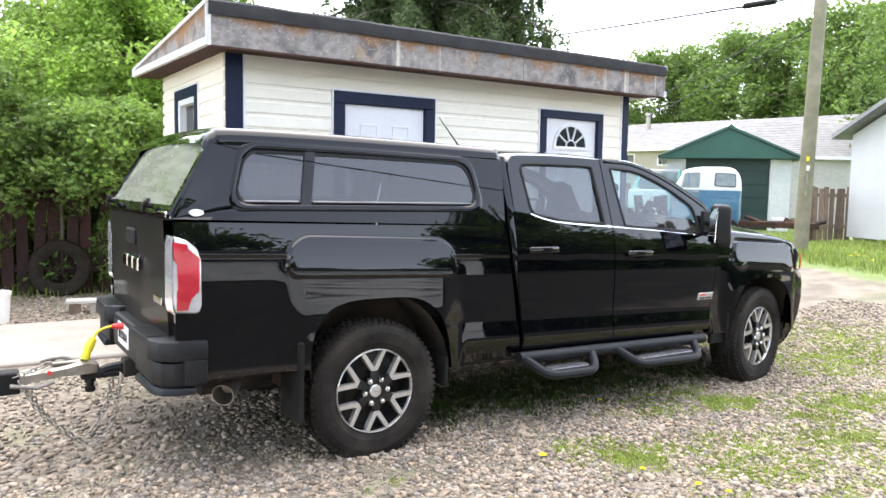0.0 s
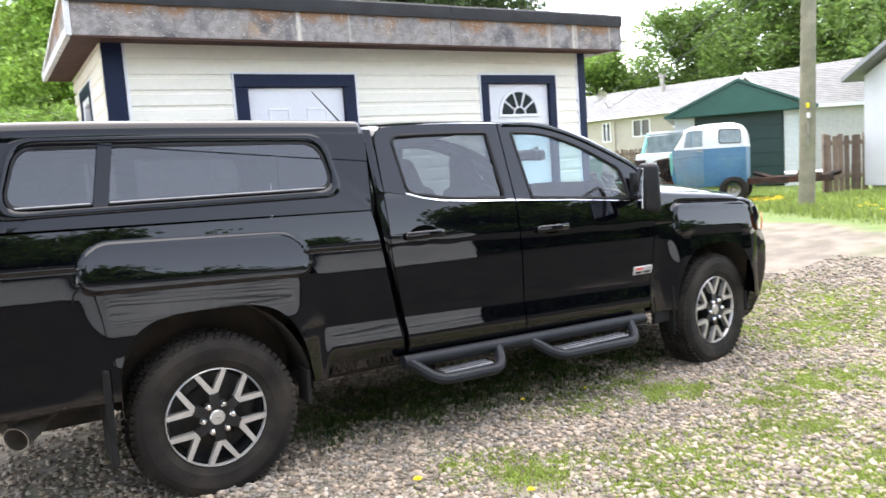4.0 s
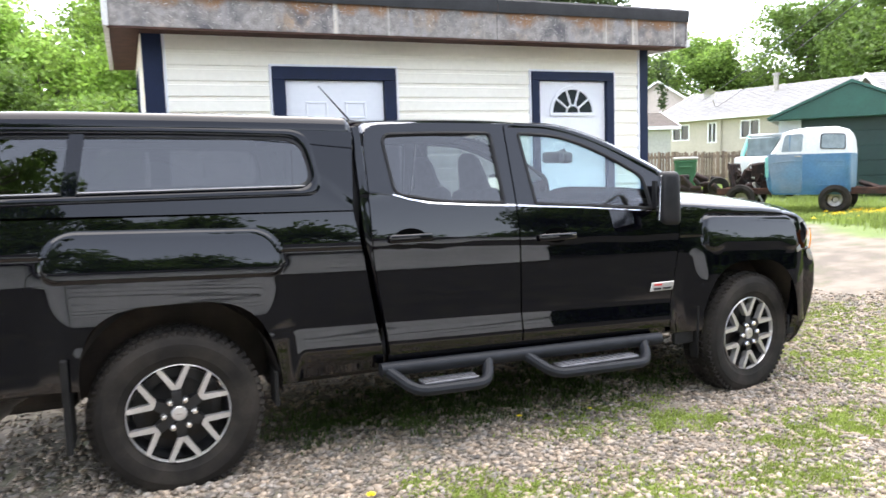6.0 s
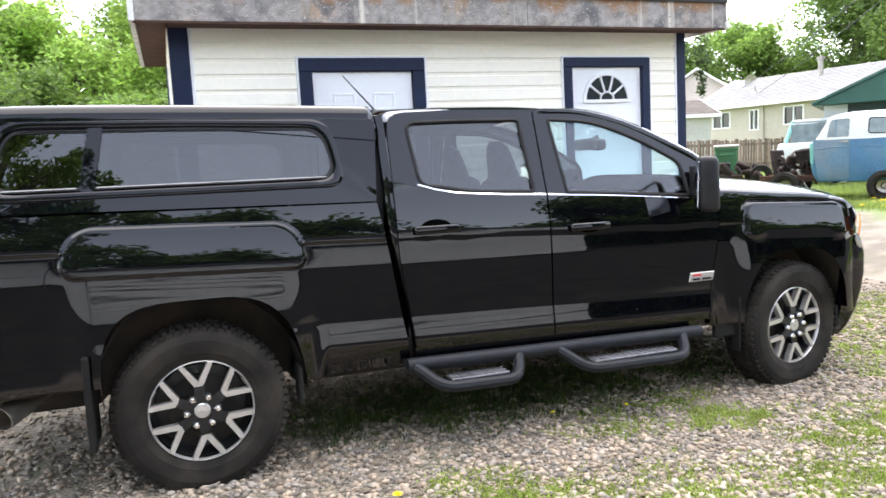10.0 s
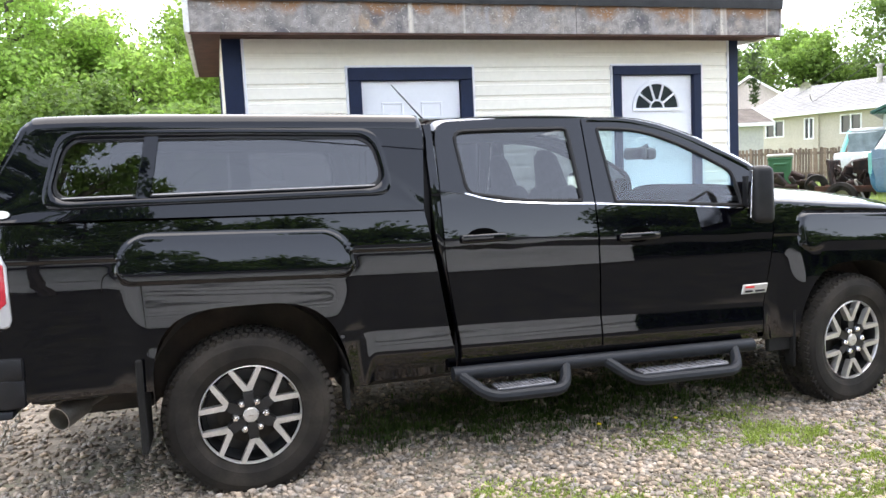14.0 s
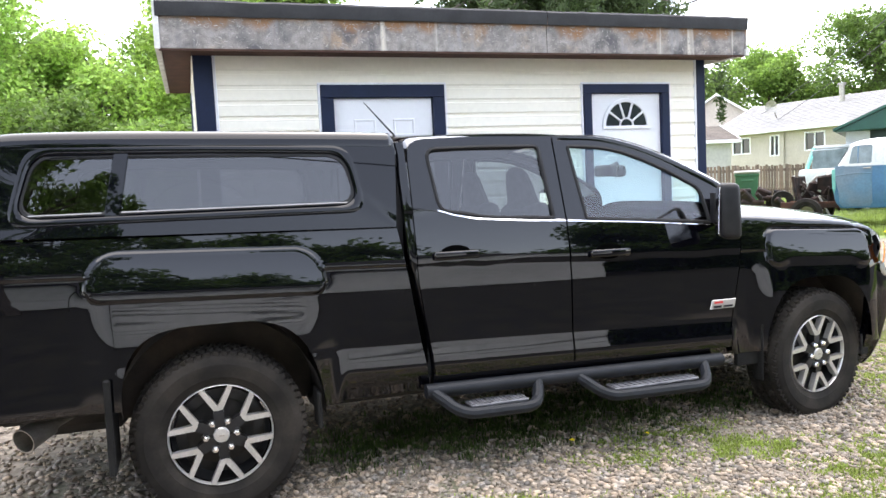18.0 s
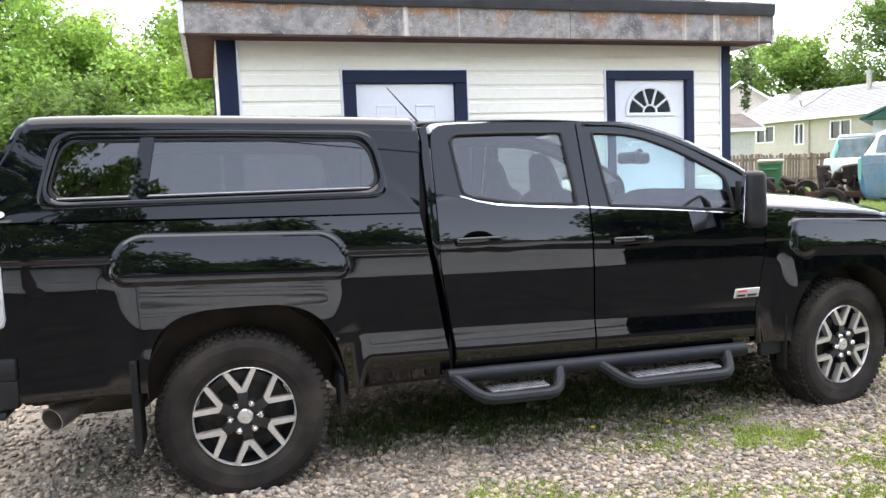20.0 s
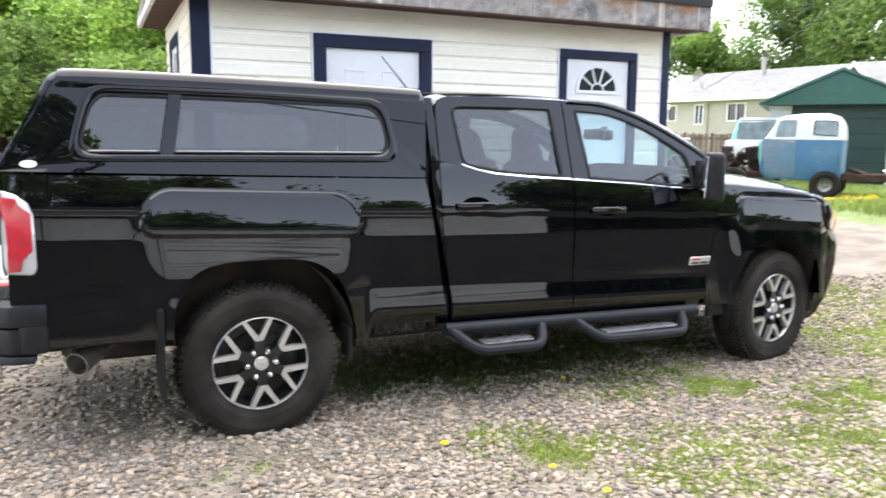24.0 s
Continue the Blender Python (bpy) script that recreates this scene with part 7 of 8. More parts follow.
bars = both("side_step", step_bar, STEPMAT, label="black tubular drop step")
for xa, xb, xc, xd in ((1.03, 1.16, 1.57, 1.62), (1.85, 1.99, 2.62, 2.67)):
    zz = lambda x: 0.462 - 0.018 * (x - 1.0)
    both("step_loop", lambda bm: tube(bm, rounded([(xa, -0.05, zz(xa)), (xb, -0.16, zz(xb) - 0.105), (xc, -0.16, zz(xc) - 0.105), (xd, -0.05, zz(xd))], 0.07), 0.03, 10), STEPMAT, bars)
    both("step_pad", lambda bm: box(bm, (xb + 0.03, -0.15, zz(xb) - 0.115), (xc - 0.03, -0.03, zz(xb) - 0.09), 0.006), BLACKPLASTIC, bars)

    def ribs(bm):
        box(bm, (xb + 0.05, -0.135, zz(xb) - 0.088), (xc - 0.04, -0.03, zz(xb) - 0.074), 0.004)
        for k in range(14):
            x = xb + 0.06 + (xc - xb - 0.12) * k / 13
            box(bm, (x, -0.13, zz(xb) - 0.074), (x + 0.01, -0.035, zz(xb) - 0.07))
    both("step_tread", ribs, TREAD, bars, "grey ribbed tread plate")

# ---- badges ----
yb = side_y(2.85, 0.745)
bm = bmesh.new()
box(bm, (2.765, yb - 0.006, 0.718), (2.935, yb + 0.004, 0.772), 0.003)
for v in bm.verts:
    v.co.x += 0.25 * (v.co.z - 0.745)
bd = part("door_badge", bm, ALLOY, truck, "small silver and red model badge")
bm = bmesh.new()
box(bm, (2.78, yb - 0.008, 0.726), (2.835, yb - 0.006, 0.738))
box(bm, (2.85, yb - 0.008, 0.726), (2.915, yb - 0.006, 0.738))
part("badge_bar", bm, CABLEBLACK, bd)
bm = bmesh.new()
box(bm, (2.785, yb - 0.008, 0.751), (2.845, yb - 0.006, 0.762))
part("badge_bar", bm, REDPLASTIC, bd)


# ---- canopy over the bed ----
cap_lean = lambda x, z: 0.014 + max(0.0, z - 1.33) * 0.26 + 0.02 * max(0.0, (-0.9 - x) / 0.2) ** 2
C_OUT = [(-1.11, 1.345, 0.0), (-0.905, 1.742, 0.08), (0.0, 1.738, 0.0), (0.938, 1.708, 0.02), (0.9, 1.303, 0.0), (0.0, 1.321, 0.0)]
C_IN = [(-0.822, 1.402, 0.11), (-0.735, 1.728, 0.10), (0.0, 1.72, 0.0), (0.688, 1.7, 0.11), (0.742, 1.402, 0.11), (0.0, 1.402, 0.0)]


def canopy_side(bm):
    fr, _ = ring(C_OUT, C_IN, 8, 4, cap_lean, cap_lean, 0.02)
    grid(bm, fr, True)


sides = both("canopy_side", canopy_side, CAPPAINT, label="glossy black fibreglass canopy side")
def shrunk(d, r=0.1):
    """The side window's outline, drawn in by d."""
    c = [(-0.822 + d, 1.402 + d, r), (-0.735 + d * 0.8, 1.728 - d, r), (0.0, 1.72 - d, 0.0), (0.688 - d * 0.8, 1.7 - d, r), (0.742 - d, 1.402 + d, r), (0.0, 1.402 + d, 0.0)]
    return rpoly(c, 7, 8)


# raised rim, sunk step and rubber seal round the side window
both("window_rim", lambda bm: grid(bm, [[(x, cap_lean(x, z) + y, z) for x, z in shrunk(d)] for d, y in ((-0.02, 0.001), (-0.01, -0.004), (0.004, -0.0055), (0.016, -0.001), (0.022, 0.012))], True), CAPPAINT, sides)
both("window_seal", lambda bm: grid(bm, [[(x, cap_lean(x, z) + y, z) for x, z in shrunk(d, 0.09)] for d, y in ((0.0215, 0.014), (0.0245, 0.006), (0.034, 0.006), (0.038, 0.016))], True), BLACKPLASTIC, sides)
for o in both("window_pane", lambda bm: bm.faces.new([bm.verts.new((x, cap_lean(x, z) + 0.014, z)) for x, z in shrunk(0.03, 0.08)]), CAPGLASS, sides, "smoked glass", False):
    o.visible_shadow = False
# pale strips put in for the sky's reflection on the lower window ledge
for xa, xb in ((-0.745, -0.45), (-0.368, 0.665)):
    both("window_bead", lambda bm: grid(bm, [[(xa + (xb - xa) * k / 6, cap_lean(0, 1.434) + dy, 1.434 + dz) for dy, dz in ((0.004, -0.004), (0.002, 0.0), (0.005, 0.004), (0.014, 0.006))] for k in range(7)]), LEDGESHINE, sides, "pale strip for sky light on the window ledge")
both("window_divider", lambda bm: grid(bm, [[(x + dx, cap_lean(x, z) + 0.004 + dy, z) for dx, dy in ((-0.034, 0.012), (-0.03, 0), (0.03, 0), (0.034, 0.012))] for x, z in ((-0.41, 1.415), (-0.385, 1.55), (-0.355, 1.715))]), CAPPAINT, sides)
bm = bmesh.new()
line = smooth_line([(-0.93, 1.66), (-0.905, 1.7), (-0.865, 1.728), (-0.8, 1.745), (-0.4, 1.748), (0.2, 1.74), (0.84, 1.725), (0.922, 1.714), (0.943, 1.67)], 4)
edge = [(-0.004, -0.085), (-0.005, -0.036), (-0.002, -0.016), (0.004, 0.002), (0.012, 0.017), (0.023, 0.03), (0.038, 0.039), (0.058, 0.0435), (0.09, 0.0465), (0.15, 0.049), (0.3, 0.053), (0.5, 0.057), (0.75, 0.059)]
rows = []
for x, z in line:
    y0 = cap_lean(x, 1.735)
    half = [(x, y0 + dy, z + dz + 0.018) for dy, dz in edge]
    rows.append(half + [(x, 2 * YC - y, q) for _, y, q in half[::-1]])
grid(bm, rows)
part("canopy_roof", bm, CAPPAINT, truck, "glossy black fibreglass canopy roof", 2)
bm = bmesh.new()
box(bm, (0.885, 0.17, 1.32), (0.903, 2 * YC - 0.12, 1.42), 0.003)
box(bm, (0.885, 0.17, 1.66), (0.903, 2 * YC - 0.12, 1.78), 0.003)
box(bm, (0.885, 0.17, 1.42), (0.903, 0.3, 1.66), 0.003)
box(bm, (0.885, 2 * YC - 0.3, 1.42), (0.903, 2 * YC - 0.17, 1.66), 0.003)
part("canopy_front", bm, CAPPAINT, truck)
# added black block: the shade between cab and canopy made solid
bm = bmesh.new()
box(bm, (0.906, 0.2, 0.75), (0.948, 2 * YC - 0.2, 1.71), 0.008)
part("gap_seal", bm, CABLEBLACK, truck, "added black block for the dark between cab and canopy")
# rear hatch
A, B = Vector((-1.108, 0, 1.372)), Vector((-0.885, 0, 1.742))


def hatch_point(t, s, off=0.0):
    p = A.lerp(B, t)
    y0 = 0.06 + 0.085 * t
    return (p.x - 0.02 * (1 - s * s) + off, YC + s * (YC - y0), p.z + 0.05 * (1 - abs(s) ** 2.5) * t * t)


def corner_post(bm):
    rows = []
    for t in [k / 10 for k in range(11)]:
        x, z = -1.11 + 0.205 * t, 1.345 + 0.397 * t
        p, q = Vector((x + 0.03, cap_lean(x, z) - 0.001, z)), Vector(hatch_point(t, -1.0, -0.001))
        c = Vector((x - 0.012, p.y, (p.z + q.z) / 2))
        rows.append([(1 - u) ** 2 * p + 2 * u * (1 - u) * c + u * u * q for u in [k / 8 for k in range(9)]])
    grid(bm, rows)


both("canopy_corner", corner_post, CAPPAINT, label="rounded black canopy corner", smooth=2)
SS = [-1 + k / 10 for k in range(21)]
bm = bmesh.new()
grid(bm, [[hatch_point(t, s, o) for s in SS] for t, o in ((-0.02, 0.03), (-0.02, 0), (0.1, 0))])
grid(bm, [[hatch_point(t, s, o) for s in SS] for t, o in ((0.93, 0), (1.0, 0), (1.02, 0.03))])
for k in (-1, 1):
    grid(bm, [[hatch_point(t, k * s, o) for s, o in ((1.0, 0.03), (1.0, 0), (0.94, 0))] for t in [0.1 + 0.83 * q / 8 for q in range(9)]])
hatch = part("rear_hatch", bm, CAPPAINT, truck, "lift-up canopy hatch", True)
bm = bmesh.new()
grid(bm, [[hatch_point(t, s * 0.945, 0.004) for s in SS] for t in [0.09 + 0.85 * q / 6 for q in range(7)]])
hp = part("hatch_pane", bm, PALEGLASS, hatch, "smoked rear glass", 2)
hp.visible_shadow = False
bm = bmesh.new()
box(bm, (-1.118, 0.1, 1.348), (-1.098, 2 * YC - 0.1, 1.378), 0.006)
part("hatch_strip", bm, CHROME, hatch, "bright metal strip")
for y in (0.36, 2 * YC - 0.36):
    bm = bmesh.new()
    tube(bm, rounded([(-1.15, y - 0.05, 1.43), (-1.165, y, 1.405), (-1.15, y + 0.07, 1.37)], 0.03), 0.012, 8)
    tube(bm, [(-1.12, y, 1.40), (-1.165, y, 1.405)], 0.016, 8)
    part("hatch_latch", bm, BLACKPLASTIC, hatch, smooth=True)
bm = bmesh.new()
n = 24
prism(bm, [(-0.985 + 0.034 * math.cos(2 * math.pi * k / n), 1.376 + 0.017 * math.sin(2 * math.pi * k / n)) for k in range(n)], cap_lean(-0.98, 1.376) - 0.005, cap_lean(-0.98, 1.376) + 0.012)
part("maker_plate", bm, WHITEPLATE, truck, "small white oval maker plate")
# bed floor and front so that the canopy is closed
bm = bmesh.new()
box(bm, (-0.5, 0.35, 0.7), (0.5, 2 * YC - 0.35, 0.73), 0.004)
for x0, x1 in ((-1.05, -0.5), (0.5, 0.88)):
    box(bm, (x0, 0.08, 0.7), (x1, 2 * YC - 0.08, 0.73), 0.004)
part("bed_floor", bm, UNDER, truck)
both("bed_rail", lambda bm: box(bm, (-1.05, 0.03, 1.27), (0.89, 0.12, 1.30), 0.004), BLACKPLASTIC)
# aerial on the roof
bm = bmesh.new()
tube(bm, [(1.16, YC, 1.815), (0.965, YC, 2.03)], [0.006, 0.003], 6)
box(bm, (1.09, YC - 0.03, 1.8), (1.23, YC + 0.03, 1.825), 0.012, seg=2)
part("aerial", bm, BLACKPLASTIC, truck, "short black roof aerial", True)


# ---- tail ----
def tail_lamp(bm):
    out = [(-1.098, 1.262), (-1.045, 1.245), (-0.995, 1.205), (-0.975, 1.15), (-0.972, 0.92), (-0.982, 0.892), (-1.0, 0.885), (-1.092, 0.89), (-1.102, 0.92), (-1.107, 1.05)]
    n = len(out)
    rows = []
    cx, cz = -1.04, 1.07
    for s, d in ((1.0, 0.03), (1.0, -0.004), (0.96, -0.012), (0.6, -0.014)):
        rows.append([(cx + (x - cx) * s, side_y(max(x, -1.1), 1.07) + d + 0.05 * max(0, -1.06 - x), cz + (z - cz) * s) for x, z in out])
    grid(bm, rows, True)
    bm.faces.new([bm.verts.new(p) for p in rows[-1]])
    rows = [[(-1.107 + 0.008 * (abs(k) == 1), 0.005 + (0.15) * t, 0.885 + (1.262 - 0.885) * (0.5 + 0.5 * k)) for k in (-1, -0.8, 0, 0.8, 1)] for t in (0, 0.5, 1)]
    grid(bm, rows)


lamps = both("tail_lamp", tail_lamp, CLEARLENS, label="red and clear wrapped tail lamp")


def red_lens(bm):
    fg = [(0.17, 0.07), (0.54, 0.1), (0.54, 0.17), (0.84, 0.27), (0.84, 0.71), (0.6, 0.8), (0.54, 0.95), (0.27, 0.96), (0.27, 0.72), (0.31, 0.66), (0.29, 0.36), (0.2, 0.31)]
    out = [(-1.11 + 0.138 * (0.47 + (f - 0.5) * 1.3), 1.262 - 0.377 * g) for f, g in fg]
    y = 0.0
    prism(bm, out, y - 0.02, y - 0.008)
    bmesh.ops.bevel(bm, geom=[e for e in bm.edges if all(v.co.y < y - 0.015 for v in e.verts)], offset=0.004, segments=2, affect="EDGES", profile=0.5)
    for v in bm.verts:
        v.co.y += side_y(max(v.co.x, -1.1), 1.07) + 0.05 * max(0.0, -1.06 - v.co.x)


both("red_lens", red_lens, REDLENS, lamps)


def tailgate():
    bm = bmesh.new()
    rows = []
    for z in np.linspace(0.66, 1.335, 18):
        x = -1.103 - 0.014 * smooth01(1.1, 1.34, z) + 0.012 * smooth01(1.05, 0.66, z)
        rows.append([(x - 0.008 * (1 - s * s), YC + s * 0.745, z) for s in [-1 + k / 8 for k in range(17)]])
    rows = [[(x + 0.04, y, z) for x, y, z in rows[0]]] + rows + [[(x + 0.06, y, z) for x, y, z in rows[-1]]]
    grid(bm, rows)
    gate = part("tailgate", bm, GATEPAINT, truck, "dusty black tailgate", True)
    boxed("gate_handle", (-1.136, 0.79, 1.17), (-1.098, 1.0, 1.26), BLACKPLASTIC, gate, 0.012)
    # maker's letters and model plate as plain bright bars
    for k in range(3):
        boxed("badge_bar", (-1.136, 0.68 + 0.145 * k, 1.025), (-1.118, 0.8 + 0.145 * k, 1.1), CHROME, gate, 0.008)
    boxed("model_plate", (-1.116, 0.2, 0.9), (-1.093, 0.38, 0.94), CHROME, gate, 0.004)


tailgate()


def bumper():
    # stepped end corner, rounded in plan
    plan = [(-0.945, -0.035), (-1.1, -0.02), (-1.17, 0.02), (-1.205, 0.1), (-1.215, 0.5), (-1.14, 0.56), (-0.945, 0.56)]
    def slab(bm, pts, z0, z1, draw=0.0):
        cx, cy = -0.95, 0.3
        lo = [bm.verts.new((x, y, z0)) for x, y in pts]
        hi = [bm.verts.new((x + (cx - x) * draw, y + (cy - y) * draw * 0.5, z1)) for x, y in pts]
        bm.faces.new(lo[::-1]), bm.faces.new(hi)
        for i in range(len(pts)):
            bm.faces.new((lo[i], lo[(i + 1) % len(pts)], hi[(i + 1) % len(pts)], hi[i]))

    def ends(bm):
        slab(bm, plan, 0.655, 0.752, 0.03)
        slab(bm, [(-0.945, -0.025), (-1.02, -0.025), (-1.06, -0.02), (-1.06, 0.5), (-0.945, 0.5)], 0.53, 0.66)
        bmesh.ops.bevel(bm, geom=bm.edges[:], offset=0.012, segments=2, affect="EDGES", profile=0.5)

    def lower(bm):
        slab(bm, [(-1.02, -0.008), (-1.1, 0.0), (-1.155, 0.04), (-1.18, 0.12), (-1.185, 0.5), (-1.02, 0.5)], 0.525, 0.645)
        bmesh.ops.bevel(bm, geom=bm.edges[:], offset=0.01, segments=2, affect="EDGES", profile=0.5)

    def corner_step(bm):
        slab(bm, [(-1.0, -0.03), (-1.09, -0.025), (-1.16, 0.01), (-1.195, 0.09), (-1.205, 0.42), (-1.0, 0.42)], 0.487, 0.522, 0.04)
        bmesh.ops.bevel(bm, geom=bm.edges[:], offset=0.008, segments=2, affect="EDGES", profile=0.5)
    es = both("bumper_corner", ends, BLACKPLASTIC, label="black moulded bumper end with step")
    both("bumper_lower", lower, BLACKPLASTIC, es)
    both("corner_step", corner_step, STEPMAT, es, "ribbed corner step")
    def pad(bm):
        for k in range(7):
            box(bm, (-1.195 + 0.016 * k, 0.16, 0.752), (-1.186 + 0.016 * k, 0.5, 0.76), 0.002)
    both("step_rib", pad, BLACKPLASTIC, es)
    bm = bmesh.new()
    box(bm, (-1.17, 0.55, 0.52), (-1.0, 2 * YC - 0.55, 0.725), 0.025, seg=2)
    mid = part("rear_bumper", bm, BLACKPLASTIC, truck, "black rear bumper")
    boxed("plate_recess", (-1.166, YC - 0.2, 0.53), (-1.16, YC + 0.2, 0.67), UNDER, mid)
    boxed("number_plate", (-1.176, YC - 0.15, 0.575), (-1.17, YC + 0.15, 0.7), WHITEPLATE, mid, 0.002, "white plate with plain dark bars")
    for k in range(6):
        boxed("plate_bar", (-1.178, YC - 0.12 + 0.042 * k, 0.61), (-1.176, YC - 0.095 + 0.042 * k, 0.66), CABLEBLACK, mid, 0)
    boxed("hitch_receiver", (-1.18, YC - 0.05, 0.40), (-0.7, YC + 0.05, 0.50), UNDER, truck, 0.006)


bumper()


# ---- tow hitch, trailer tongue and wiring ----
hitch = thing("ball_hitch", "black ball mount plugged into the truck's receiver", "tow hitch")
bm = bmesh.new()
box(bm, (-1.2, YC - 0.028, 0.425), (-0.95, YC + 0.028, 0.48), 0.005)
box(bm, (-1.4, YC - 0.03, 0.405), (-1.2, YC + 0.03, 0.435), 0.005)
tube(bm, rounded([(-1.19, YC, 0.455), (-1.26, YC, 0.45), (-1.32, YC, 0.42)], 0.05), 0.03, 8)
part("ball_mount", bm, BLACKPLASTIC, hitch)
bm = bmesh.new()
for z0, r0, z1, r1 in ((0.405, 0.03, 0.385, 0.03), (0.385, 0.02, 0.36, 0.02), (0.36, 0.03, 0.33, 0.026)):
    tube(bm, [(-1.352, YC, z0), (-1.352, YC, z1)], [r0, r1], 10)
part("ball_nut", bm, BLACKPLASTIC, hitch, smooth=True)
bm = bmesh.new()
bmesh.ops.create_uvsphere(bm, u_segments=14, v_segments=10, radius=0.025, matrix=Matrix.Translation((-1.352, YC, 0.46)))
part("ball", bm, CHROME, hitch, smooth=True)

tongue = thing("trailer_tongue", "black steel trailer tongue with a silver coupler", "trailer")
bm = bmesh.new()
box(bm, (-4.2, YC - 0.045, 0.385), (-1.72, YC + 0.045, 0.475), 0.006)
part("tongue_beam", bm, BLACKPLASTIC, tongue)
bm = bmesh.new()
box(bm, (-2.0, YC - 0.055, 0.37), (-1.7, YC + 0.055, 0.49), 0.008)
part("beam_sleeve", bm, CABLEBLACK, tongue)
bm = bmesh.new()
rows = []
for x, w, z0, z1 in ((-1.75, 0.05, 0.42, 0.475), (-1.6, 0.05, 0.43, 0.485), (-1.48, 0.045, 0.44, 0.495), (-1.41, 0.045, 0.44, 0.51), (-1.36, 0.047, 0.44, 0.515), (-1.32, 0.04, 0.44, 0.5), (-1.305, 0.02, 0.445, 0.48)):
    rows.append([(x, YC - w, z0), (x, YC - w, z1 - 0.015), (x, YC - w * 0.6, z1), (x, YC + w * 0.6, z1), (x, YC + w, z1 - 0.015), (x, YC + w, z0)])
grid(bm, rows)
part("coupler", bm, STEEL, tongue, "worn silver ball coupler", True)
bm = bmesh.new()
box(bm, (-1.55, YC - 0.02, 0.495), (-1.38, YC + 0.02, 0.52), 0.008)
tube(bm, rounded([(-1.42, YC, 0.51), (-1.5, YC, 0.545), (-1.6, YC, 0.53)], 0.03), 0.012, 8)
part("coupler_latch", bm, STEEL, tongue, smooth=True)
bm = bmesh.new()
tube(bm, [(-1.56, YC - 0.07, 0.47), (-1.56, YC + 0.07, 0.47)], 0.012, 8)
part("latch_pin", bm, REDPLASTIC, tongue, smooth=True)
bm = bmesh.new()
tube(bm, [(-1.75, YC - 0.06, 0.42), (-1.62, YC - 0.075, 0.4), (-1.54, YC - 0.06, 0.42)], 0.012, 8)
part("chain_hook", bm, STEEL, tongue, smooth=True)


def chain(pts, label):
    """Steel links along a hanging line."""
    c = thing("safety_chain", label, "chain", "trailer chains")
    ln = [Vector(p) for p in smooth_line(pts, 12)]
    d, nxt, k = 0.0, 0.0, 0
    bm = bmesh.new()
    n = 10
    tube(bm, [(0.021 * math.cos(2 * math.pi * i / n), 0.012 * math.sin(2 * math.pi * i / n), 0) for i in range(n)], 0.0042, 6, closed=True)
    me = None
    for a, b in zip(ln, ln[1:]):
        seg = (b - a).length
        while nxt <= d + seg:
            p = a.lerp(b, (nxt - d) / max(seg, 1e-6))
            q = (b - a).to_track_quat("X", "Z").to_matrix().to_4x4()
            if me is None:
                o = part("link", bm, STEEL, c, smooth=True)
                me = o.data
            else:
                o = new("link", me)
                o.parent = c
            o.matrix_world = Matrix.Translation(p) @ q @ pose(0, 0, 0, 90 * (k % 2) + 12)
            nxt += 0.03
            k += 1
        d += seg
    return c


chain([(-1.7, YC - 0.06, 0.43), (-1.62, YC - 0.08, 0.28), (-1.5, YC - 0.07, 0.15), (-1.38, YC - 0.08, 0.06), (-1.27, YC - 0.12, 0.14), (-1.21, YC - 0.13, 0.42)], "rusty steel safety chain hanging under the coupler")
chain([(-1.68, YC + 0.06, 0.44), (-1.6, YC + 0.08, 0.25), (-1.47, YC + 0.07, 0.08), (-1.35, YC + 0.1, 0.05), (-1.25, YC + 0.13, 0.2), (-1.2, YC + 0.13, 0.42)], "rusty steel safety chain hanging under the coupler")
chain([(-1.72, YC - 0.05, 0.47), (-1.66, YC - 0.07, 0.49), (-1.58, YC - 0.03, 0.51), (-1.52, YC + 0.02, 0.515)], "steel chain heaped on the coupler")

cord = thing("wiring_cord", "yellow trailer wiring with a red plug", "wiring")
bm = bmesh.new()
tube(bm, rounded([(-1.38, YC - 0.02, 0.52), (-1.36, YC - 0.01, 0.58), (-1.33, YC, 0.63)], 0.05), [0.026, 0.024, 0.024, 0.026, 0.027, 0.026, 0.024, 0.02], 10)
part("wrapped_sleeve", bm, YELLOWCABLE, cord, smooth=True)
bm = bmesh.new()
tube(bm, smooth_line([(-1.33, YC, 0.63), (-1.31, YC, 0.665), (-1.27, YC, 0.685), (-1.22, YC, 0.695)], 4), 0.007, 8)
part("cord", bm, YELLOWCABLE, cord, smooth=True)
bm = bmesh.new()
tube(bm, [(-1.235, YC, 0.693), (-1.2, YC - 0.01, 0.692), (-1.17, YC - 0.02, 0.69)], [0.012, 0.02, 0.018], 10)
part("plug", bm, REDPLASTIC, cord, smooth=True)

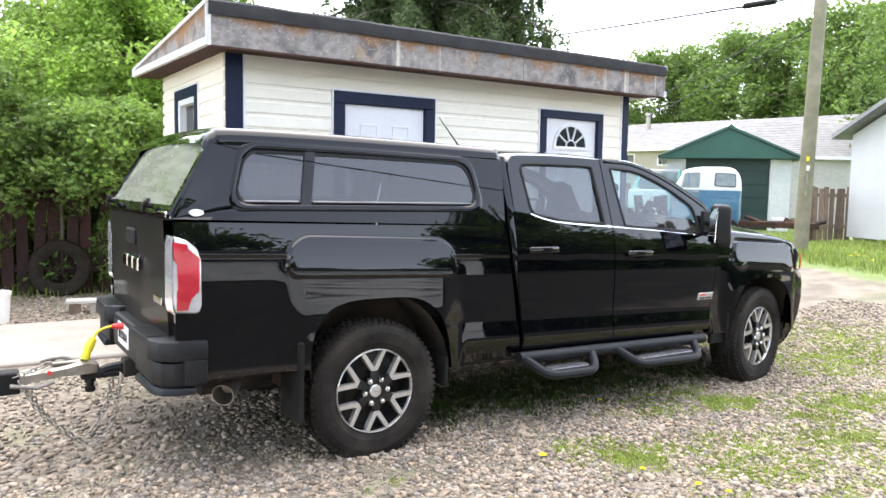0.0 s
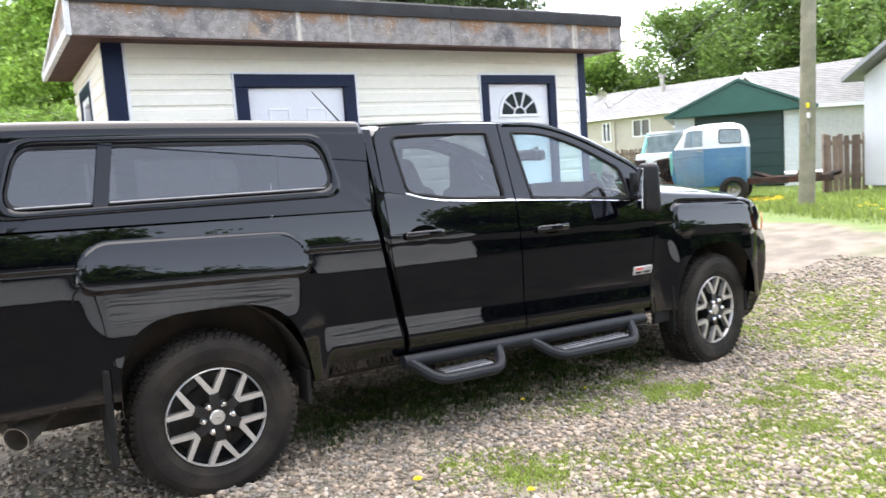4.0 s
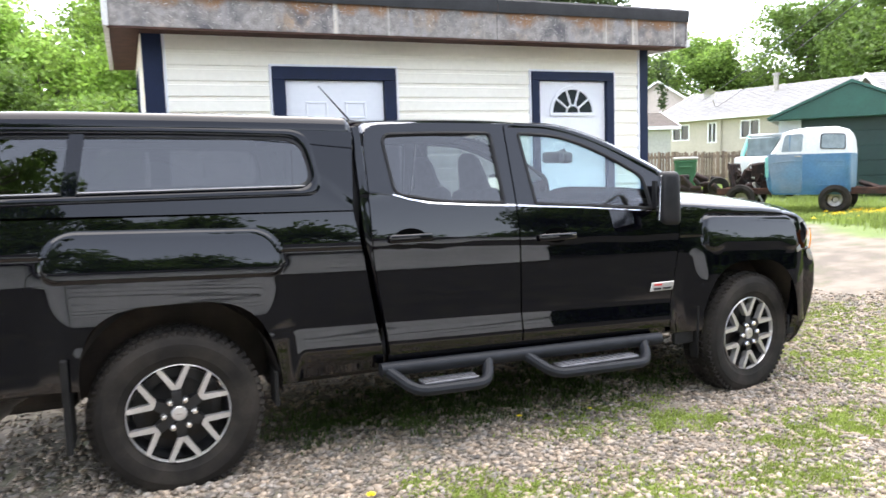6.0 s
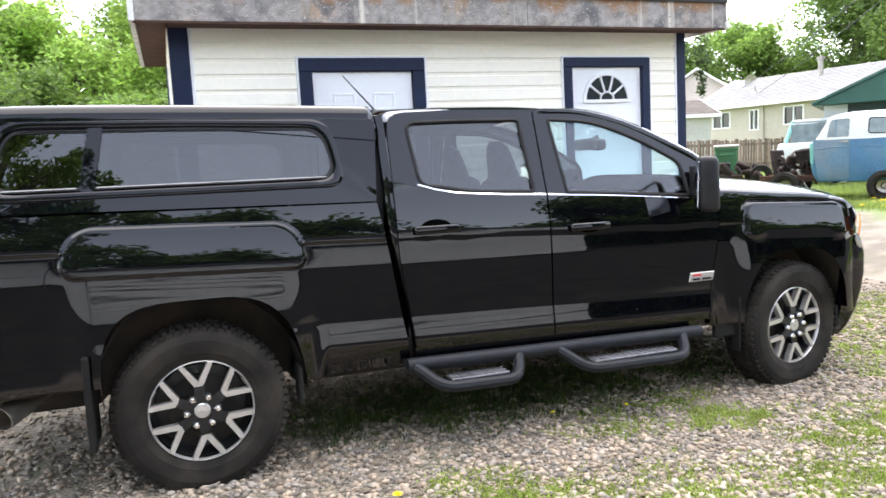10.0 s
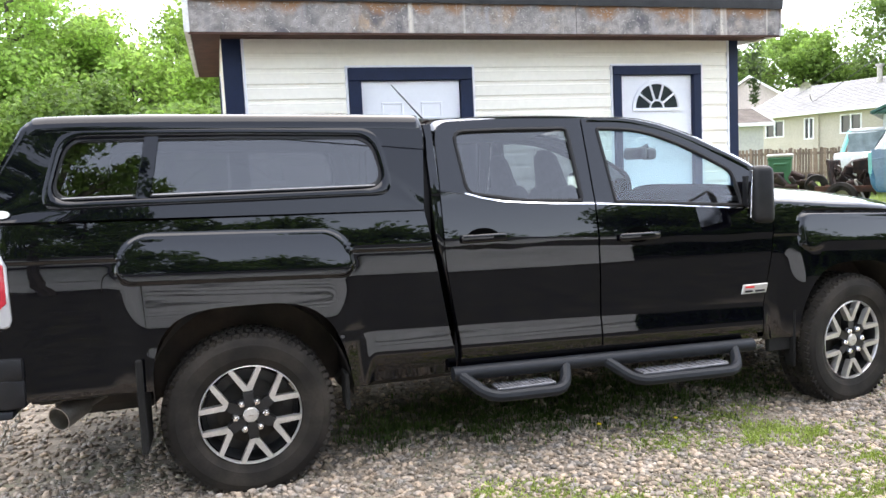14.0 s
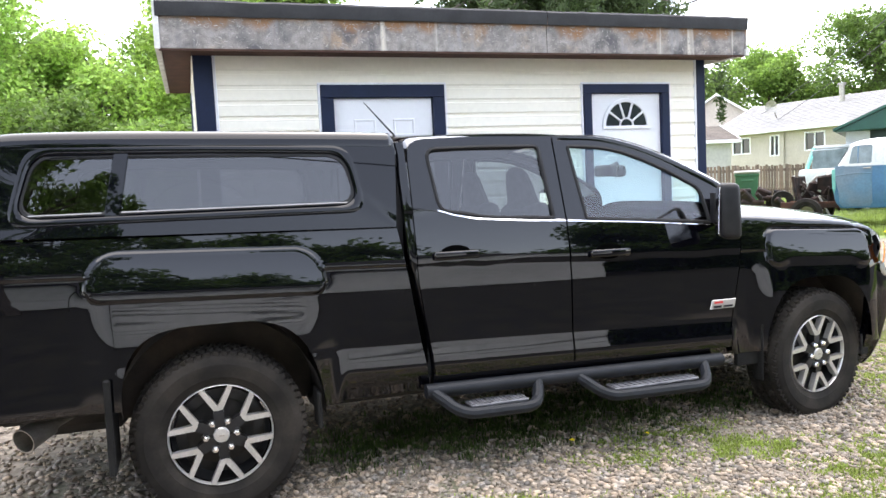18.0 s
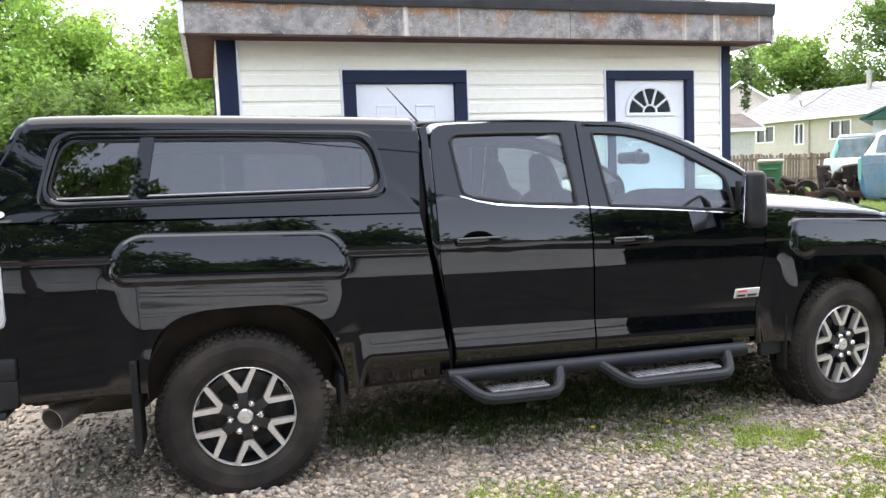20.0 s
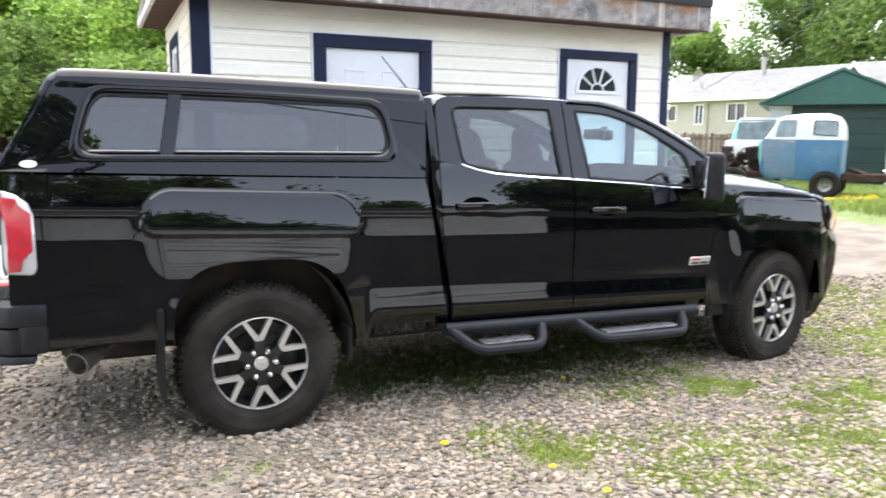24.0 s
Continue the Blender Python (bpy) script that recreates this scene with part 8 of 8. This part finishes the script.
# ---- clutter by the fence ----
bucket = thing("bucket", "white plastic bucket standing on the gravel", "bucket", m=pose(-1.62, 5.42, 0.0))
bm = bmesh.new()
prof = [(0.115, 0.0), (0.135, 0.3), (0.142, 0.305), (0.142, 0.335), (0.135, 0.34), (0.128, 0.33), (0.11, 0.012), (0.0, 0.012)]
grid(bm, [[(r * math.cos(2 * math.pi * k / 28), r * math.sin(2 * math.pi * k / 28), z) for k in range(28)] for r, z in prof], True)
part("pail", bm, WHITEPLATE, bucket, smooth=True)
bm = bmesh.new()
tube(bm, [(0.145 * math.cos(math.pi * k / 12), -0.145 * math.sin(math.pi * k / 12) * 0.35 - 0.0, 0.31 - 0.1 * math.sin(math.pi * k / 12)) for k in range(13)], 0.003, 6)
part("wire_handle", bm, STEEL, bucket)
blk = thing("bench_block", "pale grey plank on a concrete block", "block", m=pose(-0.72, 5.75, 0, 0, 0, -8))
boxed("plank", (-0.2, -0.1, 0.12), (0.3, 0.1, 0.16), PALESIDING, blk, 0.006)
boxed("support_block", (0.05, -0.09, -0.01), (0.25, 0.09, 0.12), CONCRETE, blk, 0.01)
boxed("support_block", (-0.17, -0.09, -0.01), (-0.05, 0.09, 0.12), GREYFENCE, blk, 0.01)
old = thing("old_tyre", "black worn tyre leaning on the red fence", "tyre", m=pose(-0.82, 7.28, 0.37, -12, 0, -11))
bm = bmesh.new()
revolve(bm, [(0.2, 0.03), (0.23, 0.0), (0.3, -0.02), (0.36, 0.0), (0.38, 0.04), (0.38, 0.14), (0.33, 0.18), (0.22, 0.16), (0.2, 0.1)], 40)
part("casing", bm, OLDRUBBER, old, smooth=True)
bm = bmesh.new()
for k in range(6):
    a = math.pi * k / 3
    tube(bm, [(0.04 * math.cos(a), 0.08, 0.04 * math.sin(a)), (0.21 * math.cos(a), 0.08, 0.21 * math.sin(a))], 0.02, 6)
part("wheel_spokes", bm, OLDRUBBER, old)
lid = thing("cistern_lid", "round pale green lid set in the gravel", "lid", m=pose(-2.95, 7.6, 0.0))
bm = bmesh.new()
grid(bm, [[(r * math.cos(2 * math.pi * k / 32), r * math.sin(2 * math.pi * k / 32), z) for k in range(32)] for r, z in ((0.34, -0.02), (0.34, 0.05), (0.31, 0.07), (0.1, 0.085), (0.0, 0.085))], True)
part("lid_disc", bm, LIDGREEN, lid, smooth=True)
